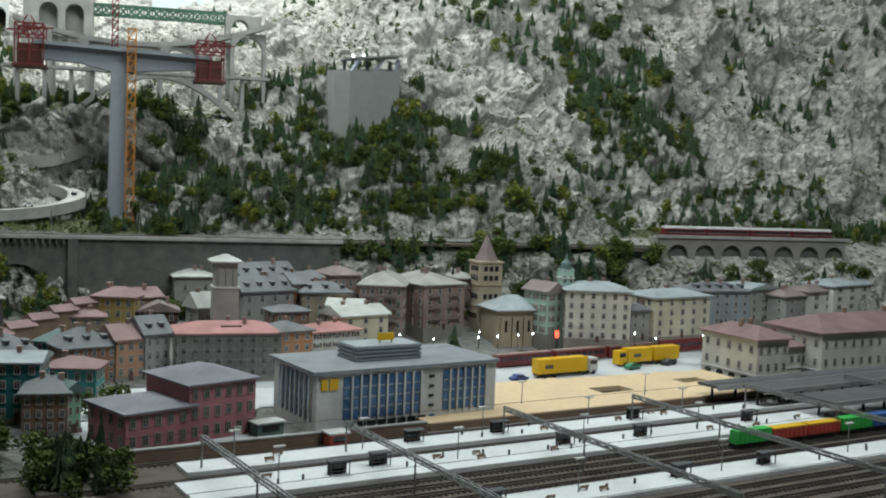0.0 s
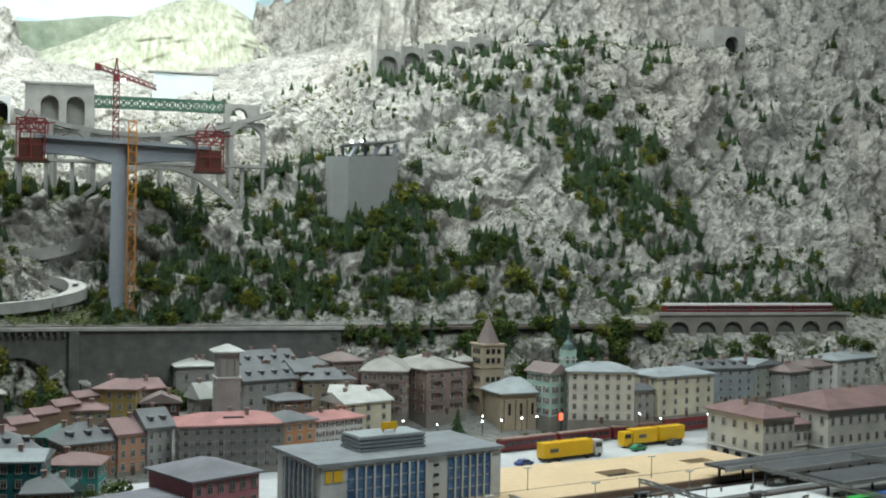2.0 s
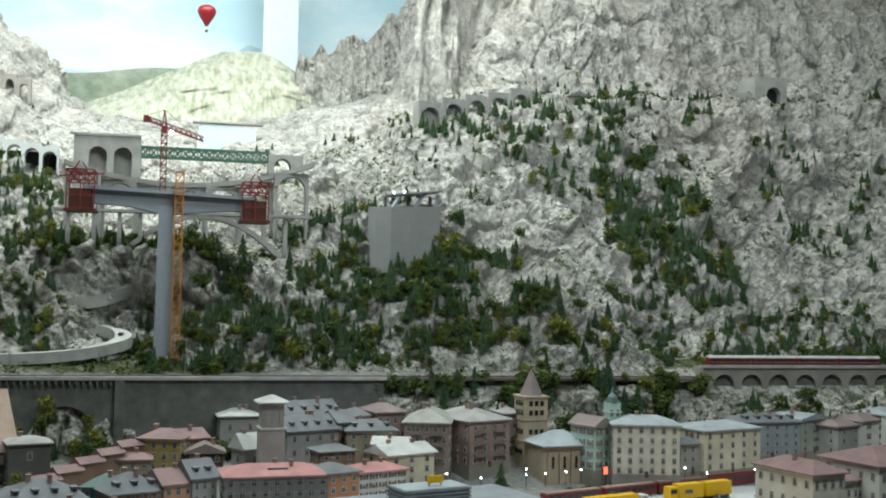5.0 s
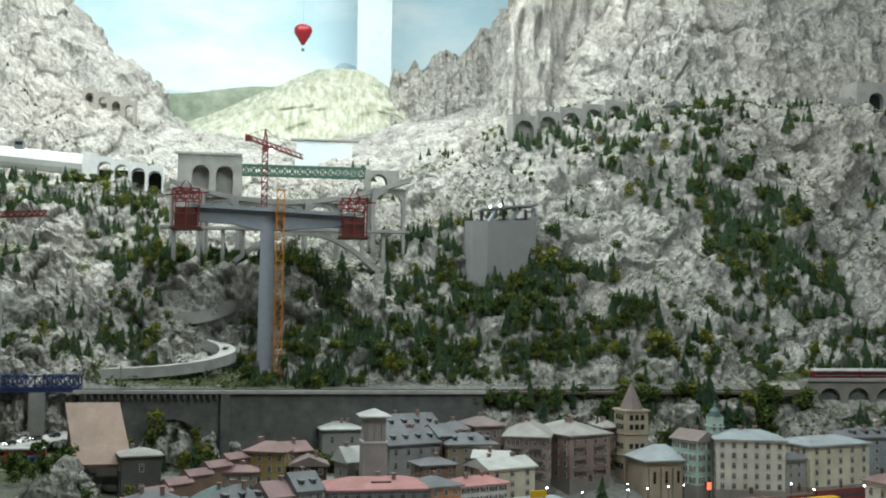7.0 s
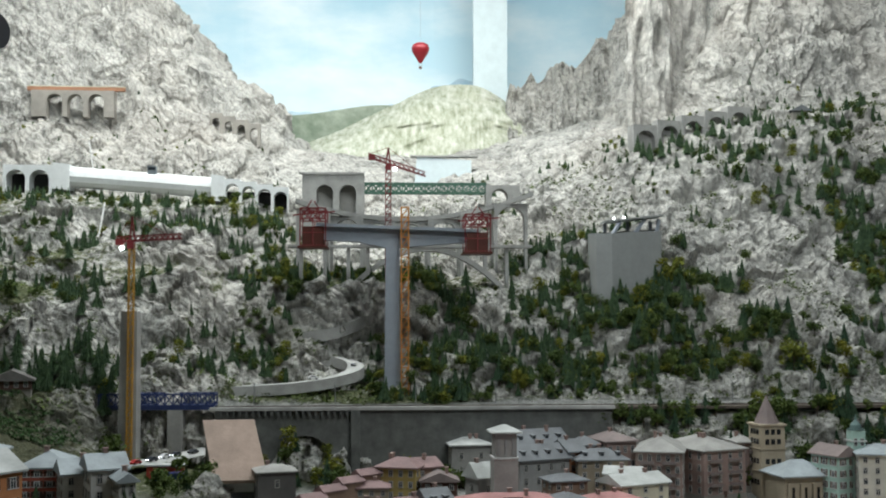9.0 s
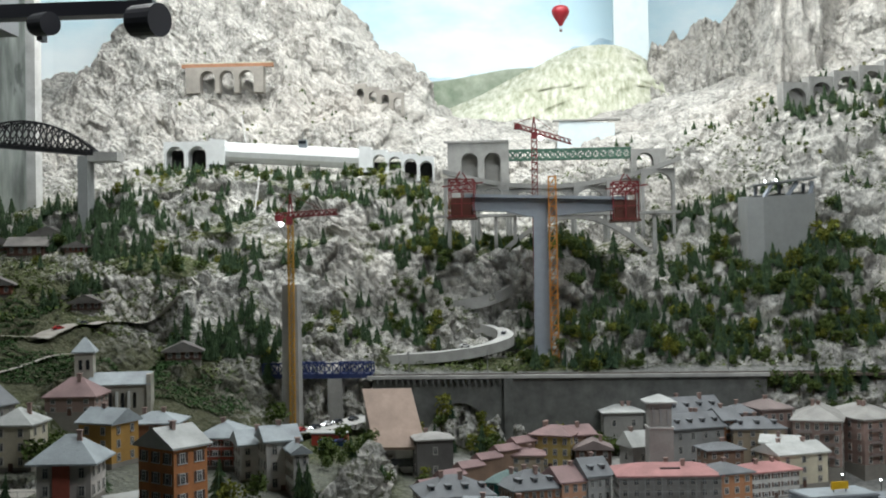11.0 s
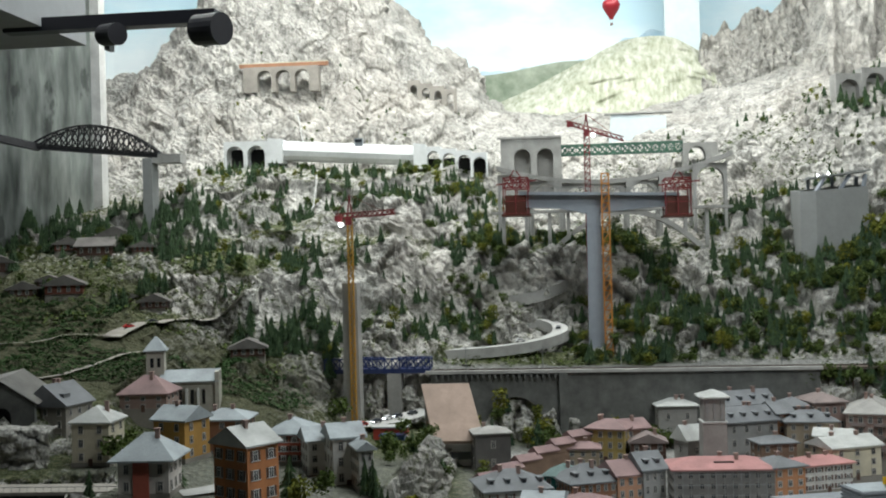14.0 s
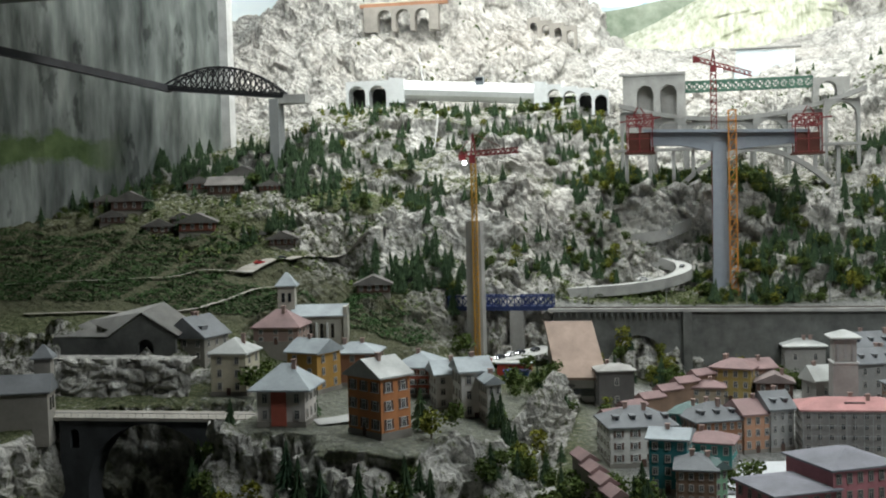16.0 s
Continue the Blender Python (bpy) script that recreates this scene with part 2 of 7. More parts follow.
def rod(bm, a, b, r0, r1=None, n=8, mat=0):
    a, b = Vector(a), Vector(b)
    q = (b - a).to_track_quat("Z", "Y").to_matrix().to_4x4()
    r1 = r0 if r1 is None else r1
    mm = Matrix.Translation(a) @ q
    lo = [bm.verts.new(mm @ Vector((r0 * math.cos(k * math.tau / n), r0 * math.sin(k * math.tau / n), 0))) for k in range(n)]
    hi = [bm.verts.new(mm @ Vector((r1 * math.cos(k * math.tau / n), r1 * math.sin(k * math.tau / n), (b - a).length))) for k in range(n)]
    for k in range(n):
        bm.faces.new((lo[k], lo[(k + 1) % n], hi[(k + 1) % n], hi[k])).material_index = mat
    bm.faces.new(lo[::-1]).material_index = mat
    bm.faces.new(hi).material_index = mat


def boxpart(name, x0, y0, z0, x1, y1, z1, material, parent=None, label=""):
    bm = bmesh.new()
    box(bm, x0, y0, z0, x1, y1, z1)
    return part(name, bm, material, parent, label)


def prism(bm, outline, y0, y1, mat=0):
    """An x-z outline drawn out from y0 to y1."""
    a = [bm.verts.new((x, y0, z)) for x, z in outline]
    b = [bm.verts.new((x, y1, z)) for x, z in outline]
    n = len(outline)
    bm.faces.new(a).material_index = mat
    bm.faces.new(b[::-1]).material_index = mat
    for k in range(n):
        bm.faces.new((a[(k + 1) % n], a[k], b[k], b[(k + 1) % n])).material_index = mat


def arch_wall(bm, x0, x1, ztop, zbot, y0, y1, arches, steps=10):
    """A wall with round-headed openings: arches are (centre, half width, spring height, bottom)."""
    x = x0
    for c, hw, zs, zb in arches:
        box(bm, x, y0, zbot, c - hw, y1, ztop)
        for k in range(steps):
            a0, a1 = math.pi - math.pi * k / steps, math.pi - math.pi * (k + 1) / steps
            p, q = (c + hw * math.cos(a0), zs + hw * math.sin(a0)), (c + hw * math.cos(a1), zs + hw * math.sin(a1))
            prism(bm, [p, q, (q[0], ztop), (p[0], ztop)], y0, y1)
        if zb > zbot:
            box(bm, c - hw, y0, zbot, c + hw, y1, zb)
        x = c + hw
    box(bm, x, y0, zbot, x1, y1, ztop)
    bmesh.ops.remove_doubles(bm, verts=bm.verts[:], dist=0.0002)


# ---- the terrain ----
PROFILES = []


def profile(x, *pairs):
    ys = [p[0] for p in pairs]
    zs = [p[1] for p in pairs]
    PROFILES.append((x, ys, zs))


profile(-4.6, (1.4, 1.1), (2.9, 1.25), (3.4, 1.42), (4.2, 1.70), (5.2, 2.02), (5.6, 2.15), (6.4, 2.5), (8.0, 3.4))
profile(-3.3, (1.4, .9), (2.6, 1.0), (2.9, 1.25), (3.4, 1.42), (4.2, 1.62), (5.2, 1.98), (5.6, 2.12), (6.4, 2.5), (8.0, 3.4))
profile(-2.35, (1.4, .70), (2.42, .80), (2.56, 1.16), (3.2, 1.22), (3.36, 1.40), (4.2, 1.58), (5.0, 1.86), (5.22, 1.96), (5.36, 2.14), (5.9, 2.24), (6.2, 2.36), (6.8, 2.98), (7.4, 4.0))
profile(-2.06, (1.4, .66), (2.46, .76), (2.60, 1.16), (3.2, 1.22), (3.36, 1.38), (4.2, 1.55), (4.8, 1.76), (5.0, 1.88), (5.16, 1.97), (5.30, 2.20), (5.5, 2.31), (5.9, 2.38), (6.2, 2.42), (6.8, 2.98), (7.4, 4.0))
profile(-1.80, (1.4, .58), (2.84, .66), (3.0, 1.20), (3.25, 1.24), (3.4, 1.36), (4.2, 1.52), (4.5, 1.64), (4.7, 1.84), (5.1, 1.92), (5.28, 2.0), (5.46, 2.26), (5.75, 2.36), (6.2, 2.42), (6.9, 3.0), (7.4, 4.0))
profile(-1.5, (1.4, .56), (2.78, .66), (2.96, 1.16), (3.05, 1.225), (3.3, 1.225), (3.75, 1.31), (4.2, 1.40), (4.5, 1.50), (4.72, 1.80), (5.05, 1.88), (5.2, 2.02), (5.5, 2.08), (5.66, 2.30), (6.2, 2.40), (6.9, 3.0), (7.4, 3.9))
profile(-1.34, (1.4, .58), (2.22, .70), (2.50, 1.06), (2.60, 1.22), (3.3, 1.222), (3.8, 1.29), (4.2, 1.35), (4.5, 1.46), (4.72, 1.72), (4.98, 1.90), (5.2, 2.0), (5.45, 2.10), (5.64, 2.28), (6.2, 2.39), (6.9, 2.98), (7.38, 3.75))
profile(-0.95, (1.4, .60), (1.95, .70), (2.30, 1.08), (2.42, 1.225), (3.3, 1.215), (3.9, 1.19), (4.38, 1.18), (4.5, 1.36), (4.72, 1.55), (4.93, 1.92), (5.2, 1.97), (5.36, 2.14), (5.62, 2.18), (5.76, 2.31), (6.2, 2.38), (7.0, 2.95), (7.35, 3.32))
profile(-0.74, (1.4, .64), (2.0, .74), (2.30, 1.06), (2.42, 1.215), (3.3, 1.20), (3.9, 1.18), (4.38, 1.17), (4.5, 1.36), (4.74, 1.52), (4.95, 1.84), (5.25, 1.95), (5.42, 2.16), (5.7, 2.20), (5.84, 2.32), (6.3, 2.42), (7.05, 2.86), (7.35, 3.14))
profile(-0.60, (1.4, .66), (2.52, .78), (2.68, 1.19), (3.3, 1.19), (4.38, 1.15), (4.5, 1.36), (4.74, 1.46), (4.95, 1.76), (5.25, 1.90), (5.5, 2.10), (5.9, 2.24), (6.4, 2.46), (7.1, 2.80), (7.35, 2.93))
profile(-0.48, (1.4, .75), (2.5, .86), (3.0, .96), (3.6, 1.02), (4.38, 1.08), (4.46, 1.35), (4.78, 1.42), (4.93, 1.58), (5.03, 1.88), (5.5, 1.98), (6.0, 2.20), (6.5, 2.50), (7.1, 2.78), (7.4, 2.86))
profile(-0.2, (1.4, .93), (2.5, .975), (3.4, .983), (4.38, 1.08), (4.46, 1.35), (4.80, 1.43), (4.93, 1.54), (4.98, 1.64), (5.04, 1.69), (5.08, 1.88), (5.6, 1.95), (5.9, 2.12), (6.5, 2.48), (7.4, 2.82))
profile(0.3, (1.4, .975), (3.4, .983), (4.38, 1.08), (4.46, 1.35), (4.72, 1.40), (4.93, 1.62), (5.04, 1.87), (5.5, 1.93), (5.9, 2.12), (6.5, 2.45), (7.4, 2.80))
profile(0.65, (1.4, .975), (3.6, .983), (4.38, 1.08), (4.46, 1.35), (4.6, 1.40), (4.75, 1.55), (5.0, 1.80), (5.4, 2.02), (5.8, 2.26), (6.5, 2.55), (7.6, 2.9))
profile(1.15, (1.4, .975), (3.9, .983), (4.3, 1.06), (4.46, 1.35), (4.58, 1.39), (4.75, 1.60), (5.0, 1.84), (5.25, 2.08), (5.9, 2.46), (6.5, 2.66), (7.2, 2.94), (7.6, 3.0))
profile(1.52, (1.4, .975), (3.92, .983), (4.3, 1.06), (4.44, 1.35), (4.58, 1.39), (4.75, 1.62), (5.0, 1.85), (5.3, 2.16), (5.88, 2.56), (6.3, 2.78), (6.6, 2.86), (7.2, 3.04), (7.6, 3.1))
profile(1.75, (1.4, .975), (3.95, .983), (4.28, 1.06), (4.42, 1.35), (4.58, 1.39), (4.75, 1.64), (5.0, 1.86), (5.35, 2.22), (5.85, 2.62), (6.15, 2.82), (6.6, 2.98), (7.0, 3.5), (7.6, 3.9))
profile(2.5, (1.4, .975), (3.95, .983), (4.22, 1.05), (4.38, 1.27), (4.45, 1.31), (4.58, 1.41), (4.72, 1.44), (4.95, 1.66), (5.3, 2.05), (5.65, 2.50), (5.95, 2.84), (6.3, 2.98), (6.8, 4.0))
profile(3.6, (1.4, .975), (3.9, .983), (4.22, 1.03), (4.40, 1.28), (4.46, 1.31), (4.6, 1.41), (4.8, 1.44), (5.1, 1.68), (5.55, 2.2), (5.85, 2.70), (6.1, 2.93), (6.5, 3.03), (7.0, 4.1))
profile(5.2, (1.4, .975), (3.2, .983), (3.7, 1.05), (4.2, 1.4), (4.5, 1.5), (5.1, 2.2), (5.6, 2.8), (6.2, 3.2), (6.8, 4.2))


def smooth(a, b, v):
    t = np.clip((v - a) / (b - a), 0, 1)
    return t * t * (3 - 2 * t)


def height(xs, ys):
    """The ground's height before crags, for arrays of x and y."""
    zs = np.array([np.interp(ys, p[1], p[2]) for p in PROFILES])
    px = np.array([p[0] for p in PROFILES])
    k = np.clip(np.searchsorted(px, xs) - 1, 0, len(px) - 2)
    f = smooth(0, 1, (xs - px[k]) / (px[k + 1] - px[k]))
    i = np.arange(len(xs))
    return zs[k, i] * (1 - f) + zs[k + 1, i] * f


def terrain():
    nx, ny = 900, 640
    gx = np.linspace(-4.6, 5.2, nx)
    # rows spread along each column's own slope, so that steep faces are as finely divided as flat ones
    fine = np.linspace(1.4, 8.0, 1400)
    Y = np.empty((ny, nx))
    for i in range(nx):
        zf = height(np.full(len(fine), gx[i]), fine)
        weight = np.where(fine[1:] > 4.3, 1.0, 0.38)
        arc = np.concatenate([[0], np.cumsum(np.hypot(np.diff(fine), np.diff(zf)) * weight)])
        Y[:, i] = np.interp(np.linspace(0, arc[-1], ny), arc, fine)
    xs, ys = np.tile(gx, ny), Y.ravel()
    z = height(xs, ys)
    e = 0.012
    dzx = (height(xs + e, ys) - height(xs - e, ys)) / (2 * e)
    dzy = (height(xs, ys + e) - height(xs, ys - e)) / (2 * e)
    nrm = np.stack([-dzx, -dzy, np.ones_like(z)], -1)
    nrm /= np.linalg.norm(nrm, axis=1, keepdims=True)
    steep = smooth(0.25, 0.75, np.hypot(dzx, dzy))
    track = smooth(4.40, 4.45, ys) * (1 - smooth(4.56, 4.62, ys)) * smooth(-0.7, -0.6, xs)
    gravel = (1 - smooth(4.2, 4.4, ys)) * smooth(-0.45, -0.15, xs + 0.15 * (ys - 3) - 0.12 * (1 - smooth(2.6, 3.2, ys)))
    built = np.maximum(gravel, track)
    terrace = (1 - smooth(3.5, 3.9, ys)) * smooth(2.36, 2.5, ys) * (1 - steep)
    rough = np.clip((0.25 + 0.75 * steep) * (1 - built) * (1 - 0.8 * terrace), 0, 1)
    high = smooth(6.1, 6.8, ys)
    out = np.empty((len(xs), 3))
    for i in range(len(xs)):
        a = rough[i]
        p = Vector((xs[i], ys[i], z[i]))
        if a < 0.02:
            out[i] = p
            continue
        n, h = nrm[i], high[i]
        big = noise.ridged_multi_fractal(p * 1.5 + Vector((3, 1, 7)), 0.9, 2.1, 4, 1.0, 2.0) - 1.1
        # upright buttresses and slabs: cells set back by their own amount, split by clefts
        q = Vector((p.x * 6.5 + p.z * 1.8, p.y * 5.0, p.z * 3.6 - p.x * 1.2)) + 0.45 * noise.noise_vector(p * 5)
        dist, pts = noise.voronoi(q)
        slab = noise.cell(pts[0] * 7.3) + 0.7 * (q - pts[0]).x
        cleft = min(dist[1] - dist[0], 0.14) / 0.14
        q2 = Vector((p.x * 21 + p.z * 6.0, p.y * 18, p.z * 12 - p.x * 4)) + 0.6 * noise.noise_vector(p * 15)
        dist2, pts2 = noise.voronoi(q2)
        slab2 = noise.cell(pts2[0] * 5.1) + 0.8 * (q2 - pts2[0]).z
        grit = noise.ridged_multi_fractal(Vector((p.x * 26, p.y * 20, p.z * 19)), 0.7, 2.1, 3, 1.0, 2.0) - 1.1
        fold = noise.ridged_multi_fractal(Vector((p.x * 3.4 + p.z * 2.6, p.y * 2.0, p.z * 2.2 - p.x * 1.8)), 0.8, 2.2, 3, 1.0, 2.0) - 1.1
        ledge = math.sin(p.z * 62 + p.x * 9 + 5 * noise.noise(p * 3.1))
        d = a * (0.075 * big + (0.036 - 0.012 * h) * slab + 0.038 * fold + (0.020 - 0.008 * h) * (cleft - 1)
                 + (0.014 - 0.005 * h) * slab2 + (0.009 - 0.003 * h) * grit + 0.0045 * ledge)
        out[i] = (p.x + d * n[0], p.y + d * n[1], p.z + d * n[2])
    j = np.arange(nx * ny).reshape(ny, nx)
    quads = np.stack([j[:-1, :-1], j[:-1, 1:], j[1:, 1:], j[1:, :-1]], -1).reshape(-1, 4)
    me = bpy.data.meshes.new("ground")
    me.vertices.add(len(out))
    me.vertices.foreach_set("co", out.ravel())
    me.loops.add(quads.size)
    me.loops.foreach_set("vertex_index", quads.ravel())
    me.polygons.add(len(quads))
    me.polygons.foreach_set("loop_start", np.arange(0, quads.size, 4))
    me.update(calc_edges=True)
    me.polygons.foreach_set("use_smooth", (rough[quads[:, 0]] < 0.3))
    # cover: red is paving, green is how readily flock and grass take hold
    zz = out[:, 2]
    flat = 1 - steep
    grow = 0.27 + 0.20 * flat - 0.14 * smooth(2.1, 2.9, zz) + 0.10 * (1 - smooth(1.4, 2.0, zz))
    grow = np.where((xs < -1.5) & (ys > 3.3) & (ys < 5.4), grow + 0.08, grow)
    grow -= 0.12 * smooth(5.8, 6.6, ys)
    vines = smooth(3.45, 3.7, ys) * np.where(xs < -2.0, 1 - smooth(4.45, 5.2, ys), 1 - smooth(4.32, 4.5, ys)) * (1 - smooth(-1.15, -1.0, xs)) * 0.8
    # below the terrace edge: gorge shade and dark growth coloured in by height
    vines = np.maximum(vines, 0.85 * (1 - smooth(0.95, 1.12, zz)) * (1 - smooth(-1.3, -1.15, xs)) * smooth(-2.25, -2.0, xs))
    lanes = terrace * smooth(-1.7, -1.5, xs) * (1 - smooth(-0.6, -0.5, xs)) * (1 - smooth(3.3, 3.6, ys)) * 0.45
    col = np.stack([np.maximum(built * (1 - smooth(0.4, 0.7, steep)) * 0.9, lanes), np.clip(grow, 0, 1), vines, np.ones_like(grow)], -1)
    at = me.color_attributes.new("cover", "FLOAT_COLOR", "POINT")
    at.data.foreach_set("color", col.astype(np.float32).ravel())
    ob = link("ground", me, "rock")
    tagged(ob, "pale grey model mountain landscape with rock faces and green flock", "ground", kind="structure")
    from mathutils.bvhtree import BVHTree
    return BVHTree.FromPolygons([tuple(v) for v in out], [tuple(q) for q in quads.tolist()]), ob


TREE, ground = terrain()


def drop(x, y):
    """The ground's height and its normal at x, y."""
    p, n, _, _ = TREE.ray_cast(Vector((x, y, 6)), Vector((0, 0, -1)))
    return (p.z, n) if p else (1.0, Vector((0, 0, 1)))

# ---- hall: backdrop, side panel, ceiling, back walls ----


def backdrop():
    m, nt, bsdf = nodes_of("painted_sky")
    pos = nt.nodes.new("ShaderNodeNewGeometry").outputs["Position"]
    sep = nt.nodes.new("ShaderNodeSeparateXYZ")
    nt.links.new(pos, sep.inputs[0])
    mr = nt.nodes.new("ShaderNodeMapRange")
    mr.inputs["From Min"].default_value, mr.inputs["From Max"].default_value = 3.2, 4.6
    nt.links.new(sep.outputs["Z"], mr.inputs["Value"])
    sky = ramp(nt, mr.outputs["Result"], (0.0, (0.80, 0.88, 0.90)), (0.35, (0.55, 0.74, 0.82)), (1.0, (0.36, 0.58, 0.70)))
    cl = ramp(nt, noise_node(nt, 0.9, 6, 0.55, pos, (1.0, 1.0, 2.2)), (0.45, 0.0), (0.68, 0.75))
    c = mix(nt, cl, sky, (0.88, 0.92, 0.93))
    nt.links.new(c, bsdf.inputs["Base Color"])
    bsdf.inputs["Roughness"].default_value = 0.9
    MATS["painted_sky"] = m
    bm = bmesh.new()
    # one curved sheet behind the mountains
    rows = []
    for k in range(41):
        a = math.radians(-62 + 124 * k / 40)
        x, y = 9.2 * math.sin(a) + 0.4, -0.6 + 9.2 * math.cos(a)
        rows.append((bm.verts.new((x, y, 0)), bm.verts.new((x, y, 5.6))))
    for (a, b), (c2, d) in zip(rows, rows[1:]):
        bm.faces.new((a, c2, d, b))
    ob = part("backdrop", bm, "painted_sky")
    tagged(ob, "painted pale blue sky backdrop with soft clouds", "backdrop", kind="structure")


backdrop()


def painted(name, colour_a, colour_b, scale=3.0, stretch=(1, 1, 1), mid=None):
    m, nt, bsdf = nodes_of(name)
    pos = nt.nodes.new("ShaderNodeNewGeometry").outputs["Position"]
    n = noise_node(nt, scale, 8, 0.65, pos, stretch)
    stops = [(0.33, colour_a), (0.66, colour_b)]
    if mid:
        stops.insert(1, (0.5, mid))
    c = ramp(nt, n, *stops)
    nt.links.new(c, bsdf.inputs["Base Color"])
    bsdf.inputs["Roughness"].default_value = 0.9
    bump(nt, bsdf, n, 0.5, 0.05)
    MATS[name] = m


painted("meadow", (0.27, 0.29, 0.20), (0.64, 0.64, 0.57), 11.0, (2.2, 1, 0.6), (0.46, 0.475, 0.37))
painted("darkmeadow", (0.14, 0.19, 0.13), (0.36, 0.40, 0.32), 5.0)
painted("farblue", (0.34, 0.50, 0.60), (0.56, 0.68, 0.74), 5.0)


def panel_paint():
    """Brushed grey-green rock: long slanting strokes, dark clefts and an alp painted on one stretch."""
    m, nt, bsdf = nodes_of("panelpaint")
    pos = nt.nodes.new("ShaderNodeNewGeometry").outputs["Position"]
    strokes = noise_node(nt, 2.6, 5, 0.55, pos, (4.2, 4.2, 0.75))
    slabs = noise_node(nt, 1.5, 3, 0.5, pos, (1.0, 1.0, 0.8))
    clefts = noise_node(nt, 3.2, 4, 0.6, pos, (2.2, 2.2, 0.9))
    c = ramp(nt, strokes, (0.30, (0.085, 0.095, 0.09)), (0.44, (0.22, 0.245, 0.23)), (0.56, (0.37, 0.40, 0.38)), (0.70, (0.56, 0.59, 0.565)))
    c = mix(nt, 0.7, c, ramp(nt, slabs, (0.36, (0.45, 0.47, 0.47)), (0.6, (1.1, 1.1, 1.08))), "MULTIPLY")
    c = mix(nt, 0.75, c, ramp(nt, clefts, (0.36, (0.25, 0.26, 0.26)), (0.41, (0.9, 0.9, 0.9)), (0.6, (1.0, 1.0, 1.0))), "MULTIPLY")
    sep = nt.nodes.new("ShaderNodeSeparateXYZ")
    nt.links.new(pos, sep.inputs[0])
    wob = nt.nodes.new("ShaderNodeMath")
    wob.operation = "MULTIPLY_ADD"
    nt.links.new(noise_node(nt, 3.5, 5, 0.65, pos), wob.inputs[0])
    wob.inputs[1].default_value = 0.34
    nt.links.new(sep.outputs["Z"], wob.inputs[2])
    mr = nt.nodes.new("ShaderNodeMapRange")
    mr.inputs["From Min"].default_value, mr.inputs["From Max"].default_value = 2.12, 2.56
    nt.links.new(wob.outputs[0], mr.inputs["Value"])
    band = ramp(nt, mr.outputs["Result"], (0.0, 0.0), (0.25, 0.0), (0.33, 0.95), (0.58, 0.95), (0.66, 0.0))
    along = nt.nodes.new("ShaderNodeMapRange")
    along.inputs["From Min"].default_value, along.inputs["From Max"].default_value = -2.98, -3.12
    nt.links.new(sep.outputs["X"], along.inputs["Value"])
    both = nt.nodes.new("ShaderNodeMath")
    both.operation = "MULTIPLY"
    nt.links.new(band, both.inputs[0])
    nt.links.new(along.outputs["Result"], both.inputs[1])
    green = ramp(nt, noise_node(nt, 9.0, 4, 0.6, pos), (0.35, (0.07, 0.12, 0.035)), (0.7, (0.17, 0.24, 0.09)))
    nt.links.new(mix(nt, both.outputs[0], c, green), bsdf.inputs["Base Color"])
    bsdf.inputs["Roughness"].default_value = 0.85
    bump(nt, bsdf, strokes, 0.3, 0.01)
    MATS["panelpaint"] = m


panel_paint()


def hill(name, label, material, x0, x1, y0, depth, zfun, zbase, rough, cat="hill"):
    """A relief hill: a ridge line zfun(x) whose slope falls towards the viewer."""
    nx, nv = 120, 60
    me = bpy.data.meshes.new(name)
    vs, fs = [], []
    for j in range(nv + 1):
        v = j / nv
        for i in range(nx + 1):
            x = x0 + (x1 - x0) * i / nx
            zt = zfun(x)
            z = zbase + (zt - zbase) * v
            y = y0 + depth * v * v
            d = rough * noise.fractal(Vector((x * 2.4, y * 2.4, z * 3.4)), 0.8, 2.1, 6)
            vs.append((x, y + d * 1.6, z + d * 0.5))
    for j in range(nv):
        for i in range(nx):
            a = j * (nx + 1) + i
            fs.append((a, a + 1, a + nx + 2, a + nx + 1))
    me.from_pydata(vs, [], fs)
    me.polygons.foreach_set("use_smooth", np.ones(len(fs), bool))
    ob = link(name, me, material)
    return tagged(ob, label, cat, kind="structure")


hill("far_range", "pale blue distant mountain range on the backdrop", "farblue", -1.2, 1.6, 8.35, 0.06,
     lambda x: 3.30 + 0.26 * math.exp(-((x - 0.62) / 0.40) ** 2) + 0.06 * noise.noise(Vector((x * 9, 0, 0))), 2.4, 0.01)
hill("dark_meadow", "dark green distant valley slope", "darkmeadow", -1.6, 1.2, 8.2, 0.06,
     lambda x: 3.24 + 0.09 * math.exp(-((x - 0.0) / 0.45) ** 2), 2.4, 0.01)
hill("meadow_hill", "pale green grassy hill closing the valley", "meadow", -1.2, 1.9, 7.45, 0.6,
     lambda x: 2.86 + 0.59 * math.exp(-((x - 0.62) / (0.98 if x < 0.62 else 0.6)) ** 2), 2.5, 0.07)


